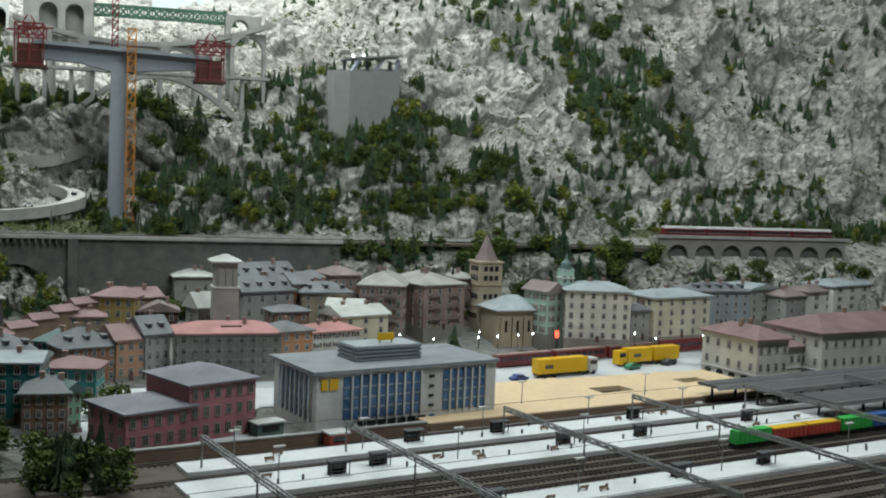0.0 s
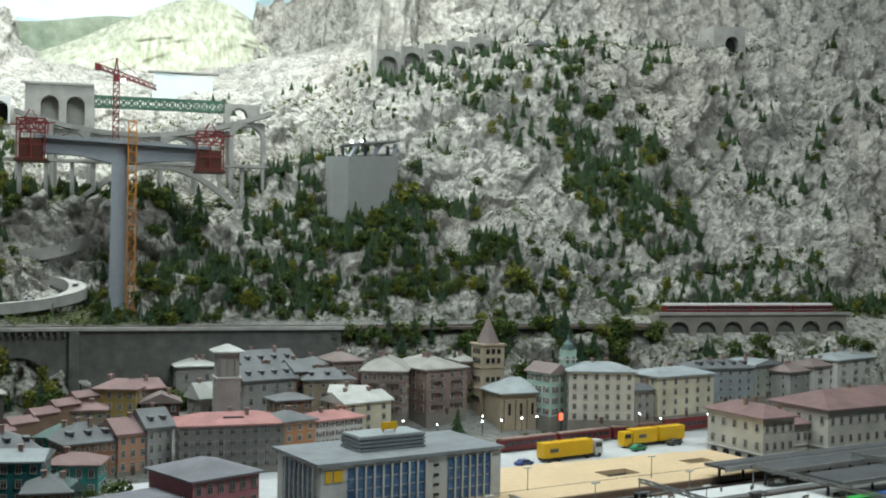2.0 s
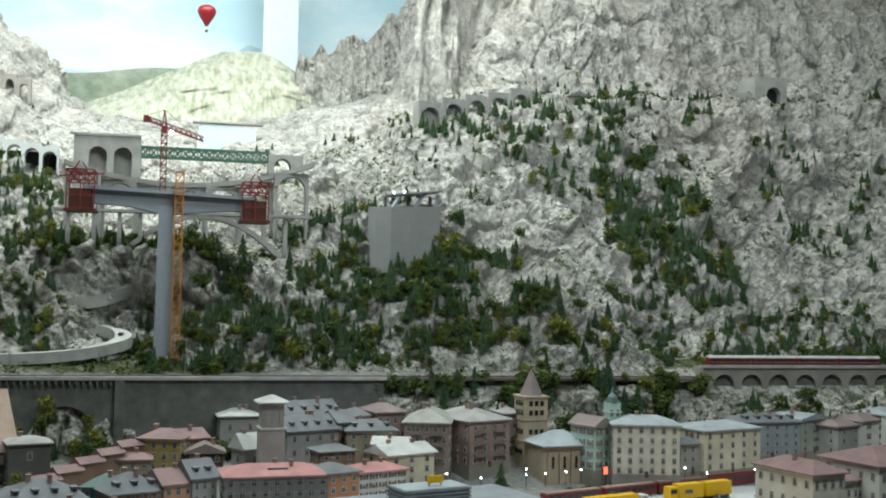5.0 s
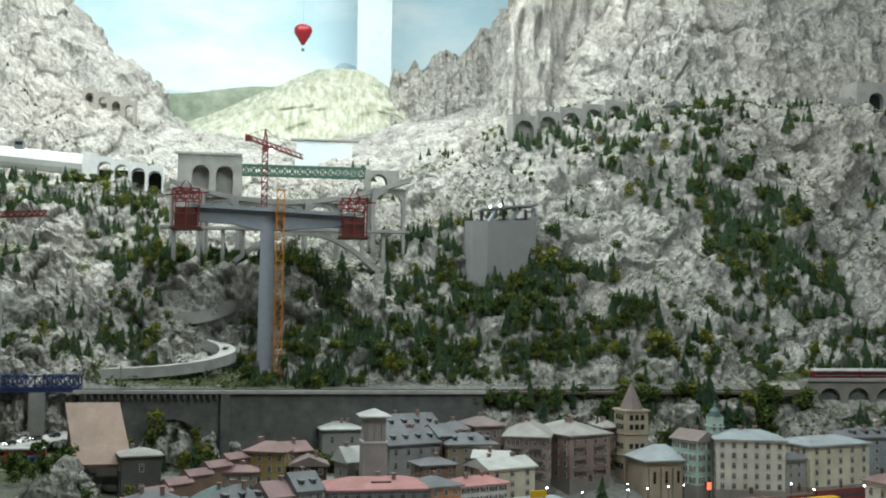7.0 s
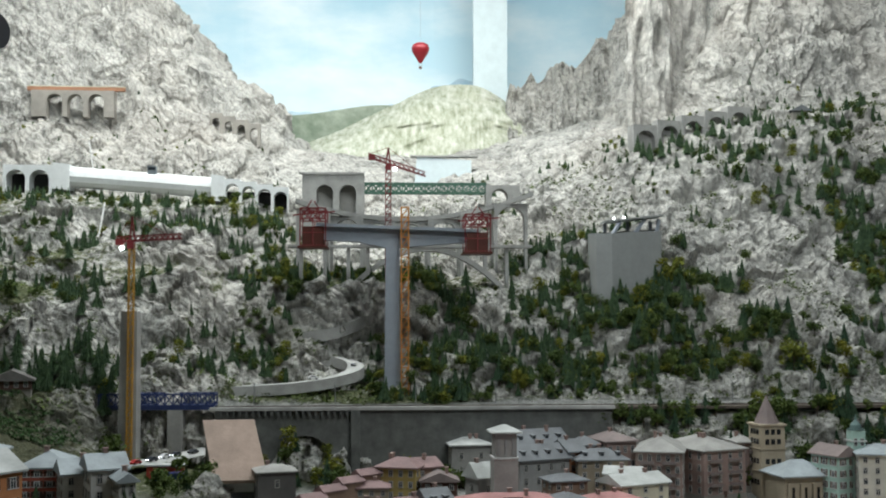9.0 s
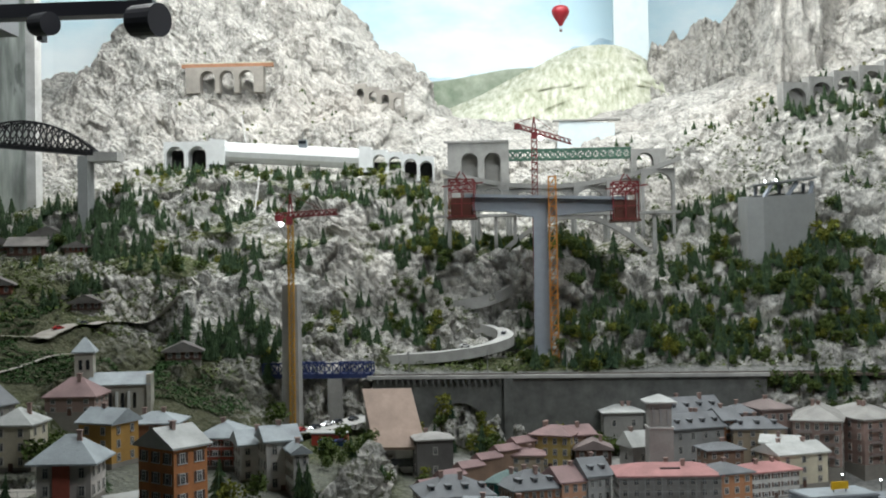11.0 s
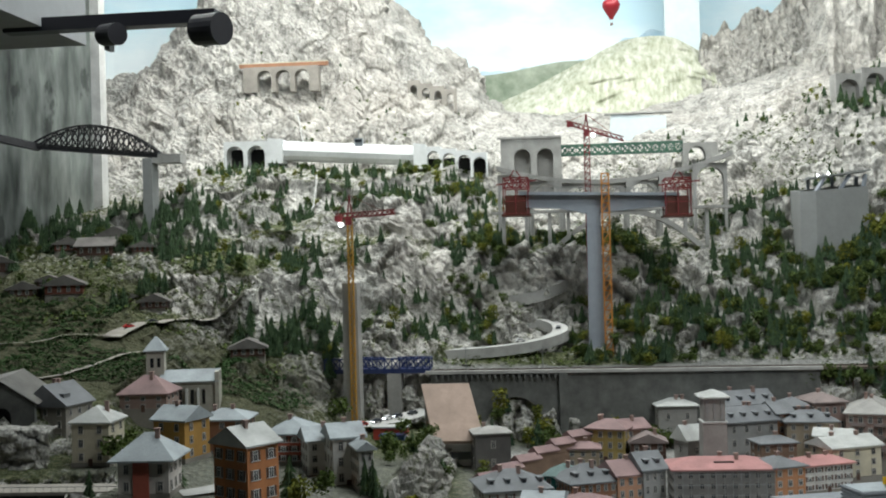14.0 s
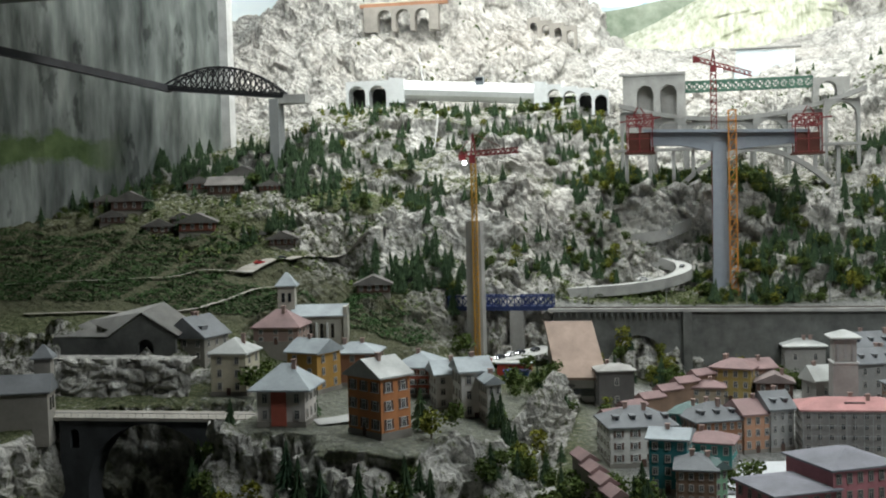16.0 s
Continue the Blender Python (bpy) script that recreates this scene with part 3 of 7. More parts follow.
def spired_cliff():
    """Craggy grey cliff with upright flutes and a jagged crest, closing the valley."""
    nx, nz = 170, 130
    vs, fs = [], []
    for j in range(nz + 1):
        v = j / nz
        for i in range(nx + 1):
            x = 0.84 + 1.3 * i / nx
            spire = noise.ridged_multi_fractal(Vector((x * 3.2, 2.0, 0)), 0.7, 2.2, 4, 1.0, 2.0) - 1.1
            top = 3.34 + 0.36 * smooth(0.84, 1.75, x) + 0.13 * spire - 0.5 * (1 - smooth(0.84, 0.93, x))
            zz = 2.6 + (top - 2.6) * v
            d = 0.10 * noise.ridged_multi_fractal(Vector((x * 5.0 + zz * 0.8, zz * 1.1, 5)), 0.8, 2.1, 5, 1.0, 2.0) + 0.05 * noise.fractal(Vector((x * 16, zz * 9, 1)), 0.8, 2.1, 4)
            vs.append((x, 7.62 + 0.32 * v - d, zz))
    for j in range(nz):
        for i in range(nx):
            k = j * (nx + 1) + i
            fs.append((k, k + 1, k + nx + 2, k + nx + 1))
    me = bpy.data.meshes.new("spired_cliff")
    me.from_pydata(vs, [], fs)
    tagged(link("spired_cliff", me, "rock"), "grey craggy cliff with jagged spires beside the valley", "cliff", kind="structure")


spired_cliff()
boxpart("panel_column", 0.675, 8.06, 2.4, 0.93, 8.1, 5.0, "hallwall")
MATS["columnwhite"] = plain("columnwhite", (0.60, 0.69, 0.71), 0.8, 0, 0.06, 4)
bpy.data.objects["panel_column"].data.materials[0] = MATS["columnwhite"]
tagged(bpy.data.objects["panel_column"], "pale vertical strip where the backdrop panels meet", "panel", kind="structure")


def rock_panel():
    """The pale, smoother cliff panel above the upper viaduct."""
    bm = bmesh.new()
    nx, nz = 60, 70
    vs = []
    for j in range(nz + 1):
        for i in range(nx + 1):
            x = 1.51 + 0.62 * i / nx
            z = 2.6 + 2.2 * j / nz
            y = 6.60 + 0.42 * (i / nx) ** 2 + 0.25 * (j / nz) ** 2
            y += 0.10 * noise.fractal(Vector((x * 6, z * 0.9, 3)), 0.6, 2.1, 6) - 0.05 * noise.ridged_multi_fractal(Vector((x * 9, z * 2.6, 8)), 0.8, 2.1, 5, 1.0, 2.0)
            vs.append(bm.verts.new((x, y, z)))
    for j in range(nz):
        for i in range(nx):
            a = j * (nx + 1) + i
            bm.faces.new((vs[a], vs[a + 1], vs[a + nx + 2], vs[a + nx + 1])).smooth = True
    ob = part("cliff_panel", bm, "rock")
    tagged(ob, "very pale smooth cliff panel with vertical streaks", "cliff", kind="structure")


rock_panel()


def side_panel():
    bm = bmesh.new()
    pts = [(-2.63, 5.62), (-2.72, 5.45), (-2.95, 5.15), (-3.25, 4.75), (-3.55, 4.3), (-3.9, 3.7), (-4.2, 2.8), (-4.4, 1.2)]
    lo, hi = [], []
    for x, y in pts:
        lo.append(bm.verts.new((x, y, 1.2)))
        hi.append(bm.verts.new((x, y, 5.0)))
    for k in range(len(pts) - 1):
        bm.faces.new((lo[k + 1], lo[k], hi[k], hi[k + 1]))
    bmesh.ops.solidify(bm, geom=bm.faces[:], thickness=0.03)
    ob = part("side_panel", bm, "panelpaint")
    tagged(ob, "grey painted rock panel closing the side of the layout", "panel", kind="structure")
    # the panel's bright cut edge
    e = boxpart("panel_edge", -2.66, 5.58, 1.9, -2.60, 5.66, 5.0, "palegrey")
    tagged(e, "pale vertical end strip of the painted panel", "panel", kind="structure")
    s = boxpart("ceiling_beam", -4.3, 2.4, 2.87, -2.22, 4.6, 3.3, "hallwall")
    tagged(s, "grey boxed beam under the hall ceiling", "beam", kind="structure")


side_panel()
for nm, a in dict(ceiling=(-7.5, -3, 5.0, 8.5, 9.5, 5.1), floor=(-7.5, -3, -0.1, 8.5, 9.5, 0.0), wall_south=(-7.5, -3.1, 0, 8.5, -3.0, 5.0),
                  wall_west=(-7.6, -3, 0, -7.5, 9.5, 5.0), wall_east=(8.5, -3, 0, 8.6, 9.5, 5.0)).items():
    tagged(boxpart(nm, *a, "hallwall"), "plain grey hall " + nm.split("_")[0], nm.split("_")[0], kind="structure")

# ---- houses ----
WINDOWS = {}
plain("framegrey", (0.44, 0.42, 0.39), 0.7, 0, 0.2, 60)


def window_mesh(w, h, style="plain"):
    key = (round(w, 4), round(h, 4), style)
    if key not in WINDOWS:
        # one connected casement: frame, mullion and sill round two panes, shutters folded back at the sides
        bm = bmesh.new()
        t = w * 0.15
        xs = [-w / 2, -w / 2 + t, -t * 0.3, t * 0.3, w / 2 - t, w / 2]
        if style == "shutters":
            xs = [-w * 0.95] + xs + [w * 0.95]
        zs = [-t, 0, h * 0.62, h * 0.62 + t * 0.6, h - t, h]
        depth = lambda i, j: -0.0028 if j <= 1 else -0.0016
        grid = [[bm.verts.new((x, depth(i, j), z)) for i, x in enumerate(xs)] for j, z in enumerate(zs)]
        back = [[bm.verts.new((x, 0.001, z)) for x in (xs[0], xs[-1])] for z in (zs[0], zs[-1])]
        o = 1 if style == "shutters" else 0
        for j in range(len(zs) - 1):
            for i in range(len(xs) - 1):
                f = bm.faces.new((grid[j][i], grid[j][i + 1], grid[j + 1][i + 1], grid[j + 1][i]))
                f.material_index = 1 if i - o in (1, 3) and j in (1, 3) else 0
                if o and i in (0, len(xs) - 2) and j > 0:
                    f.material_index = 2
        bm.faces.new((back[1][0], back[1][1], grid[-1][-1], grid[-1][0]))
        bm.faces.new((grid[0][0], grid[0][-1], back[0][1], back[0][0]))
        bm.faces.new((back[0][0], back[1][0], grid[-1][0], grid[0][0]))
        bm.faces.new((grid[0][-1], grid[-1][-1], back[1][1], back[0][1]))
        me = bpy.data.meshes.new("window")
        bm.to_mesh(me)
        bm.free()
        for m in ("palegrey" if style == "shutters" else "stonewall" if style == "dark" else "framegrey", "pane", "darkwood"):
            me.materials.append(MATS[m])
        WINDOWS[key] = me
    return WINDOWS[key]


def windows(parent, w, h, floors, cols, m, style="plain", z0=0.0):
    """A grid of windows on a wall w wide and h high whose plane is given by m."""
    fh = h / floors
    pw = min(w / cols, 0.045)
    for f in range(floors):
        for c in range(cols):
            ob = new("window", window_mesh(min(pw * 0.50, 0.017), min(fh * 0.56, 0.026), style))
            ob.parent = parent
            ob.matrix_basis = m @ pose(w * (c + 0.5) / cols, 0, z0 + fh * (f + 0.26))


def roof_mesh(bm, w, d, h, kind, rh, o=0.010, t=0.005):
    x0, x1, y0, y1 = -o, w + o, -o, d + o
    e = [bm.verts.new(v) for v in ((x0, y0, h - t), (x1, y0, h - t), (x1, y1, h - t), (x0, y1, h - t))]
    u = [bm.verts.new(v) for v in ((x0, y0, h), (x1, y0, h), (x1, y1, h), (x0, y1, h))]
    bm.faces.new(e[::-1])
    for k in range(4):
        bm.faces.new((e[k], e[(k + 1) % 4], u[(k + 1) % 4], u[k]))
    cx, cy = (x0 + x1) / 2, (y0 + y1) / 2
    if kind == "flat":
        bm.faces.new(u)
        return
    if kind == "hip":
        if x1 - x0 >= y1 - y0:
            s = (y1 - y0) / 2 * 0.9
            r = [bm.verts.new((x0 + s, cy, h + rh)), bm.verts.new((x1 - s, cy, h + rh))]
            fs = ((u[0], u[1], r[1], r[0]), (u[2], u[3], r[0], r[1]), (u[1], u[2], r[1]), (u[3], u[0], r[0]))
        else:
            s = (x1 - x0) / 2 * 0.9
            r = [bm.verts.new((cx, y0 + s, h + rh)), bm.verts.new((cx, y1 - s, h + rh))]
            fs = ((u[1], u[2], r[1], r[0]), (u[3], u[0], r[0], r[1]), (u[0], u[1], r[0]), (u[2], u[3], r[1]))
    elif kind == "gable":
        r = [bm.verts.new((x0, cy, h + rh)), bm.verts.new((x1, cy, h + rh))]
        fs = ((u[0], u[1], r[1], r[0]), (u[2], u[3], r[0], r[1]), (u[1], u[2], r[1]), (u[3], u[0], r[0]))
    else:
        r = [bm.verts.new((cx, y0, h + rh)), bm.verts.new((cx, y1, h + rh))]
        fs = ((u[1], u[2], r[1], r[0]), (u[3], u[0], r[0], r[1]), (u[0], u[1], r[0]), (u[2], u[3], r[1]))
    for f in fs:
        bm.faces.new(f)


def house(name, x, y, z, w, d, h, turn, roof, rh, wall, roofmat, floors, cols, label):
    root = thing(name, pose(x, y, z, 0, 0, turn), label, name.replace("_", " "), "houses of the model town")
    boxpart("wall", 0, 0, -0.08, w, d, h - 0.004, wall, root)
    bm = bmesh.new()
    box(bm, -0.0025, -0.0025, -0.08, w + 0.0025, d + 0.0025, 0.012)
    part("plinth", bm, "stonewall", root)
    bm = bmesh.new()
    roof_mesh(bm, w, d, h, roof, rh, 0.022 if name == "pavilion" else 0.010)
    part("roof", bm, roofmat, root)
    style = "shutters" if wall in ("orangebright", "mint", "redhouse") or wall == "white" and w > 0.1 else "plain"
    if wall == "netgrey":
        windows(root, w, h - 0.012, floors, cols, pose(0, 0, 0.008), "dark")
        boxpart("skylight", w * 0.42, d * 0.20, h + rh * 0.25, w * 0.62, d * 0.30, h + rh * 0.62, "panedark", root)
        for k in range(13):
            boxpart("scaffold_upright", w * k / 12 - 0.0006, -0.0105, 0.0, w * k / 12 + 0.0006, -0.0093, h - 0.006, "mast", root)
        for k in range(4):
            boxpart("scaffold_pole", 0, -0.0105, h * (k + 0.9) / 4.4, w, -0.009, h * (k + 0.9) / 4.4 + 0.0015, "mast", root)
    else:
        windows(root, w, h - 0.012, floors, cols, pose(0, 0, 0.008), style)
    if wall == "rosebrown" and floors > 3:
        for k in range(floors - 1):
            for c in range(2):
                x0 = w * (0.10 + 0.48 * c)
                bal = boxpart("balcony", x0, -0.014, h * (k + 1) / floors - 0.002, x0 + w * 0.3, 0, h * (k + 1) / floors, "stonewall", root)
                boxpart("railing", x0, -0.0145, h * (k + 1) / floors, x0 + w * 0.3, -0.0130, h * (k + 1) / floors + 0.010, "roofbrown", bal)
    sc = max(1, int(cols * d / max(w, 0.05) + 0.5))
    sc = min(sc, 6)
    windows(root, d, h - 0.012, floors, sc, pose(0, d, 0.008, 0, 0, -90), style)
    windows(root, d, h - 0.012, floors, sc, pose(w, 0, 0.008, 0, 0, 90), style)
    if wall == "redwhite":
        boxpart("red_panel", w * 0.30, -0.005, 0.0, w * 0.62, -0.003, h - 0.006, "redhouse", root, "dark red front panel")
    boxpart("door", w * 0.5 - 0.007, -0.003, 0.0, w * 0.5 + 0.007, 0.001, 0.024, "darkwood", root)
    rnd = random.Random(round(x * 1000) + round(y * 77))
    for _ in range(1 if w < 0.15 else 2):
        cx, cy = w * rnd.uniform(0.25, 0.75), d * rnd.uniform(0.35, 0.6)
        bm = bmesh.new()
        box(bm, cx - 0.006, cy - 0.005, h, cx + 0.006, cy + 0.005, h + rh + 0.010)
        box(bm, cx - 0.008, cy - 0.007, h + rh + 0.010, cx + 0.008, cy + 0.007, h + rh + 0.013)
        part("chimney", bm, "rosebrown", root)
    if "dormers" in label or "mansard" in label or roofmat == "slate" and w > 0.14:
        for k in range(max(2, int(w / 0.05))):
            cx = w * (k + 0.5) / max(2, int(w / 0.05))
            bm = bmesh.new()
            yy = d * 0.16
            zz = h + rh * 0.32
            box(bm, cx - 0.008, yy - 0.006, zz - 0.01, cx + 0.008, yy + 0.03, zz + 0.012, None, 0)
            box(bm, cx - 0.010, yy - 0.009, zz + 0.012, cx + 0.010, yy + 0.03, zz + 0.015, None, 0)
            box(bm, cx - 0.005, yy - 0.0068, zz - 0.002, cx + 0.005, yy, zz + 0.009, None, 1)
            part("dormer", bm, [roofmat, "pane"], root)
    return root


house("apartment_block", 0.283, 3.476, 0.993, 0.324, 0.17, 0.15, 3, "hip", 0.028, "netgrey", "redroof", 4, 9, "grey apartment block behind thin scaffolding with a pink-red hipped roof")
house("town_house", 0.606, 3.493, 0.995, 0.117, 0.13, 0.15, 24, "hip", 0.025, "orange", "slate", 4, 3, "narrow orange town house with a grey roof")
house("town_house", 0.736, 3.674, 1.015, 0.194, 0.12, 0.1, 24, "hip", 0.022, "white", "redroof", 3, 5, "white town house with a salmon red roof")
house("town_house", 0.861, 3.811, 1.03, 0.203, 0.14, 0.12, 24, "gable", 0.03, "cream", "tin", 3, 3, "cream house with a pale grey metal roof")
house("town_house", 0.835, 3.979, 1.049, 0.124, 0.1, 0.12, -18, "gable", 0.022, "white", "tin", 3, 3, "small white house with a light metal roof")
house("town_house", 0.751, 4.055, 1.057, 0.188, 0.14, 0.15, 3, "hip", 0.035, "ochre", "slate", 4, 4, "beige house with a hipped slate roof")
house("town_house", 0.628, 3.875, 1.037, 0.134, 0.1, 0.12, 14, "hip", 0.02, "brown", "slate", 3, 3, "small brown house with a slate roof")
house("town_house", 0.527, 4.005, 1.052, 0.213, 0.13, 0.16, 23, "gable", 0.05, "grey", "slate", 3, 4, "grey house with a steep slate roof and dormers")
house("town_house", 0.724, 4.098, 1.062, 0.071, 0.13, 0.17, 24, "gable", 0.04, "orange", "slate", 4, 2, "slim orange house with a slate roof")
house("town_house", 0.541, 4.218, 1.075, 0.233, 0.13, 0.17, 24, "gable", 0.05, "grey", "slate", 3, 4, "grey house with a steep slate mansard roof")
house("town_house", 0.774, 4.245, 1.078, 0.104, 0.12, 0.16, 5, "hip", 0.03, "brown", "slate", 3, 3, "brown house with a dark slate roof")
house("town_house", 0.296, 4.317, 1.084, 0.156, 0.14, 0.15, 6, "hip", 0.024, "concrete", "tin", 2, 2, "bare grey house with a light flat hipped roof")
house("town_house", 0.364, 3.847, 1.034, 0.074, 0.1, 0.14, 24, "gable", 0.05, "concrete", "tin", 2, 1, "narrow grey gabled house beside the tower")
house("apartment_house", 0.968, 4.063, 1.058, 0.168, 0.26, 0.18, -18, "hip", 0.045, "rosebrown", "roofgrey", 4, 5, "rose-brown apartment house with balconies and hipped roof")
house("apartment_house", 1.222, 4.054, 1.057, 0.200, 0.26, 0.18, 24, "hip", 0.04, "rosebrown", "roofgrey", 4, 4, "rose-brown apartment wing with a hipped grey roof")
house("apartment_house", 0.890, 4.220, 1.075, 0.128, 0.16, 0.18, 16, "hip", 0.03, "rosebrown", "roofbrown", 3, 4, "rose-brown back wing with a brown roof")
house("apartment_house", 1.411, 4.240, 1.077, 0.075, 0.14, 0.17, 6, "hip", 0.02, "rosebrown", "roofgrey", 4, 2, "low rose-brown linking wing")
house("town_house", 1.747, 3.906, 1.041, 0.251, 0.17, 0.2, -14, "hip", 0.03, "plaster", "zinc", 5, 6, "tall pale stone town house with a zinc roof")
house("town_house", 1.69, 3.957, 1.046, 0.095, 0.13, 0.18, 24, "gablex", 0.035, "mint", "roofbrown", 4, 2, "pale mint gabled house with a brown roof")
house("town_house", 2.023, 3.905, 1.041, 0.124, 0.1, 0.12, 17, "hip", 0.02, "grey", "slate", 3, 3, "small grey house between taller houses")
house("town_house", 2.125, 3.913, 1.041, 0.306, 0.19, 0.17, 17, "hip", 0.025, "cream", "zinc", 4, 5, "cream town house with brown corner strips and zinc roof")
house("town_house", 2.414, 4.128, 1.065, 0.269, 0.16, 0.15, 3, "hip", 0.03, "bluegrey", "slate", 4, 6, "blue-grey town house with a slate roof")
house("town_house", 2.700, 4.169, 1.07, 0.201, 0.15, 0.15, 24, "gablex", 0.02, "greygreen", "zinc", 4, 3, "grey-green gabled town house")
house("town_house", 2.849, 4.122, 1.064, 0.171, 0.13, 0.13, 24, "hip", 0.025, "grey", "roofbrown", 3, 2, "small grey house with a brown roof")
house("town_house", 2.995, 4.168, 1.07, 0.206, 0.13, 0.14, 24, "hip", 0.025, "white", "roofbrown", 3, 2, "small white house with a brown roof")
house("town_house", 3.132, 4.195, 1.073, 0.406, 0.16, 0.16, 24, "hip", 0.025, "white", "zinc", 4, 4, "white town house with pale roof on the slope")
house("town_house", 0.003, 4.067, 1.058, 0.152, 0.13, 0.13, -18, "hip", 0.03, "yellow", "redbrown", 3, 4, "mustard yellow house with a red-brown hipped roof")
house("town_house", 0.148, 4.078, 1.06, 0.106, 0.13, 0.12, 24, "gable", 0.03, "brown", "redbrown", 3, 2, "brown house with a red-brown roof")
house("town_house", 0.169, 4.008, 1.052, 0.130, 0.1, 0.09, 1, "gablex", 0.03, "darkwood", "roofbrown", 2, 3, "dark wooden gabled house with a brown roof")
house("town_house", -0.072, 3.966, 1.047, 0.121, 0.09, 0.08, 0, "hip", 0.02, "ochre", "redbrown", 2, 3, "low ochre house with a red-brown roof")
house("town_house", -0.051, 3.420, 0.987, 0.162, 0.15, 0.12, 24, "hip", 0.05, "orangebrown", "slate", 3, 6, "orange-brown corner house with grey mansard roof")
house("town_house", 0.100, 3.475, 0.993, 0.095, 0.14, 0.13, 24, "gable", 0.04, "peach", "redbrown", 3, 3, "peach house with a red-brown roof")
house("town_house", 0.186, 3.502, 0.996, 0.082, 0.14, 0.14, 24, "gable", 0.05, "grey", "slate", 3, 3, "slate-roofed grey house with dormers and shop")
house("town_house", -0.145, 3.546, 1.001, 0.100, 0.12, 0.11, -14, "hip", 0.03, "teal", "slategreen", 3, 3, "teal house with a dark slate roof")
house("town_house", -0.084, 3.240, 0.985, 0.137, 0.11, 0.1, -11, "hip", 0.025, "teal", "redbrown", 2, 4, "dark teal house with a red-brown roof")
house("town_house", -0.110, 2.840, 0.985, 0.108, 0.13, 0.11, -1, "hip", 0.03, "brown", "slate", 3, 4, "brown corner house with a dark roof")
house("town_house", -0.005, 2.859, 0.985, 0.036, 0.12, 0.11, 24, "gablex", 0.02, "green", "slategreen", 3, 2, "pale green slim house")
house("town_house", -0.190, 2.997, 0.985, 0.109, 0.14, 0.16, -6, "gable", 0.02, "tealdeep", "zinc", 4, 3, "deep teal house with pale zinc roof and chimneys")
house("town_house", -0.321, 3.267, 0.985, 0.215, 0.2, 0.13, 17, "hip", 0.05, "white", "slate", 3, 4, "white house with a large hipped grey roof")
house("tower_house", -0.409, 3.914, 1.042, 0.133, 0.11, 0.15, 15, "hip", 0.02, "darkgrey", "roofgrey", 2, 1, "dark grey square tower house")
house("town_house", -0.985, 2.633, 1.225, 0.140, 0.104, 0.162, -34, "gablex", 0.045, "orangebright", "tin", 3, 3, "bright orange house with dark shutters and light roof")
house("pavilion", -1.271, 2.675, 1.225, 0.140, 0.13, 0.105, 5, "hip", 0.065, "redwhite", "zinc", 2, 3, "red and white pavilion with overhanging hipped zinc roof")
house("town_house", -1.386, 3.219, 1.225, 0.124, 0.13, 0.135, -18, "gable", 0.04, "mustard", "zinc", 3, 2, "mustard yellow gabled house with zinc roof")
house("town_house", -1.275, 3.326, 1.225, 0.160, 0.14, 0.115, 4, "hip", 0.03, "orangebrown", "zinc", 3, 3, "brown-orange house with a grey roof")
house("town_house", -1.002, 3.188, 1.215, 0.141, 0.16, 0.1, 3, "hip", 0.04, "redhouse", "zinc", 3, 4, "brick-red house with white window frames")
house("town_house", -0.835, 3.052, 1.2, 0.082, 0.13, 0.115, 24, "gable", 0.035, "white", "zinc", 3, 2, "white house with grey gabled roof")
house("town_house", -0.736, 2.957, 1.19, 0.092, 0.13, 0.15, 24, "gable", 0.035, "white", "zinc", 3, 2, "white house with dark arched windows")
house("town_house", -0.643, 2.882, 1.19, 0.041, 0.11, 0.13, 24, "gablex", 0.02, "white", "zinc", 3, 2, "narrow white house with dark arched windows")
house("town_house", -1.645, 3.553, 1.335, 0.170, 0.15, 0.065, 4, "hip", 0.06, "rosebrown", "redbrown", 2, 3, "low house with a broad red hipped roof")
house("town_house", -1.905, 3.369, 1.255, 0.165, 0.15, 0.135, -10, "gablex", 0.07, "stonewall", "slate", 3, 3, "dark stone house with slate gable and dormers")
house("town_house", -1.622, 3.130, 1.225, 0.122, 0.13, 0.14, 2, "hip", 0.045, "cream", "tin", 3, 2, "dark-fronted house with a light hipped roof")


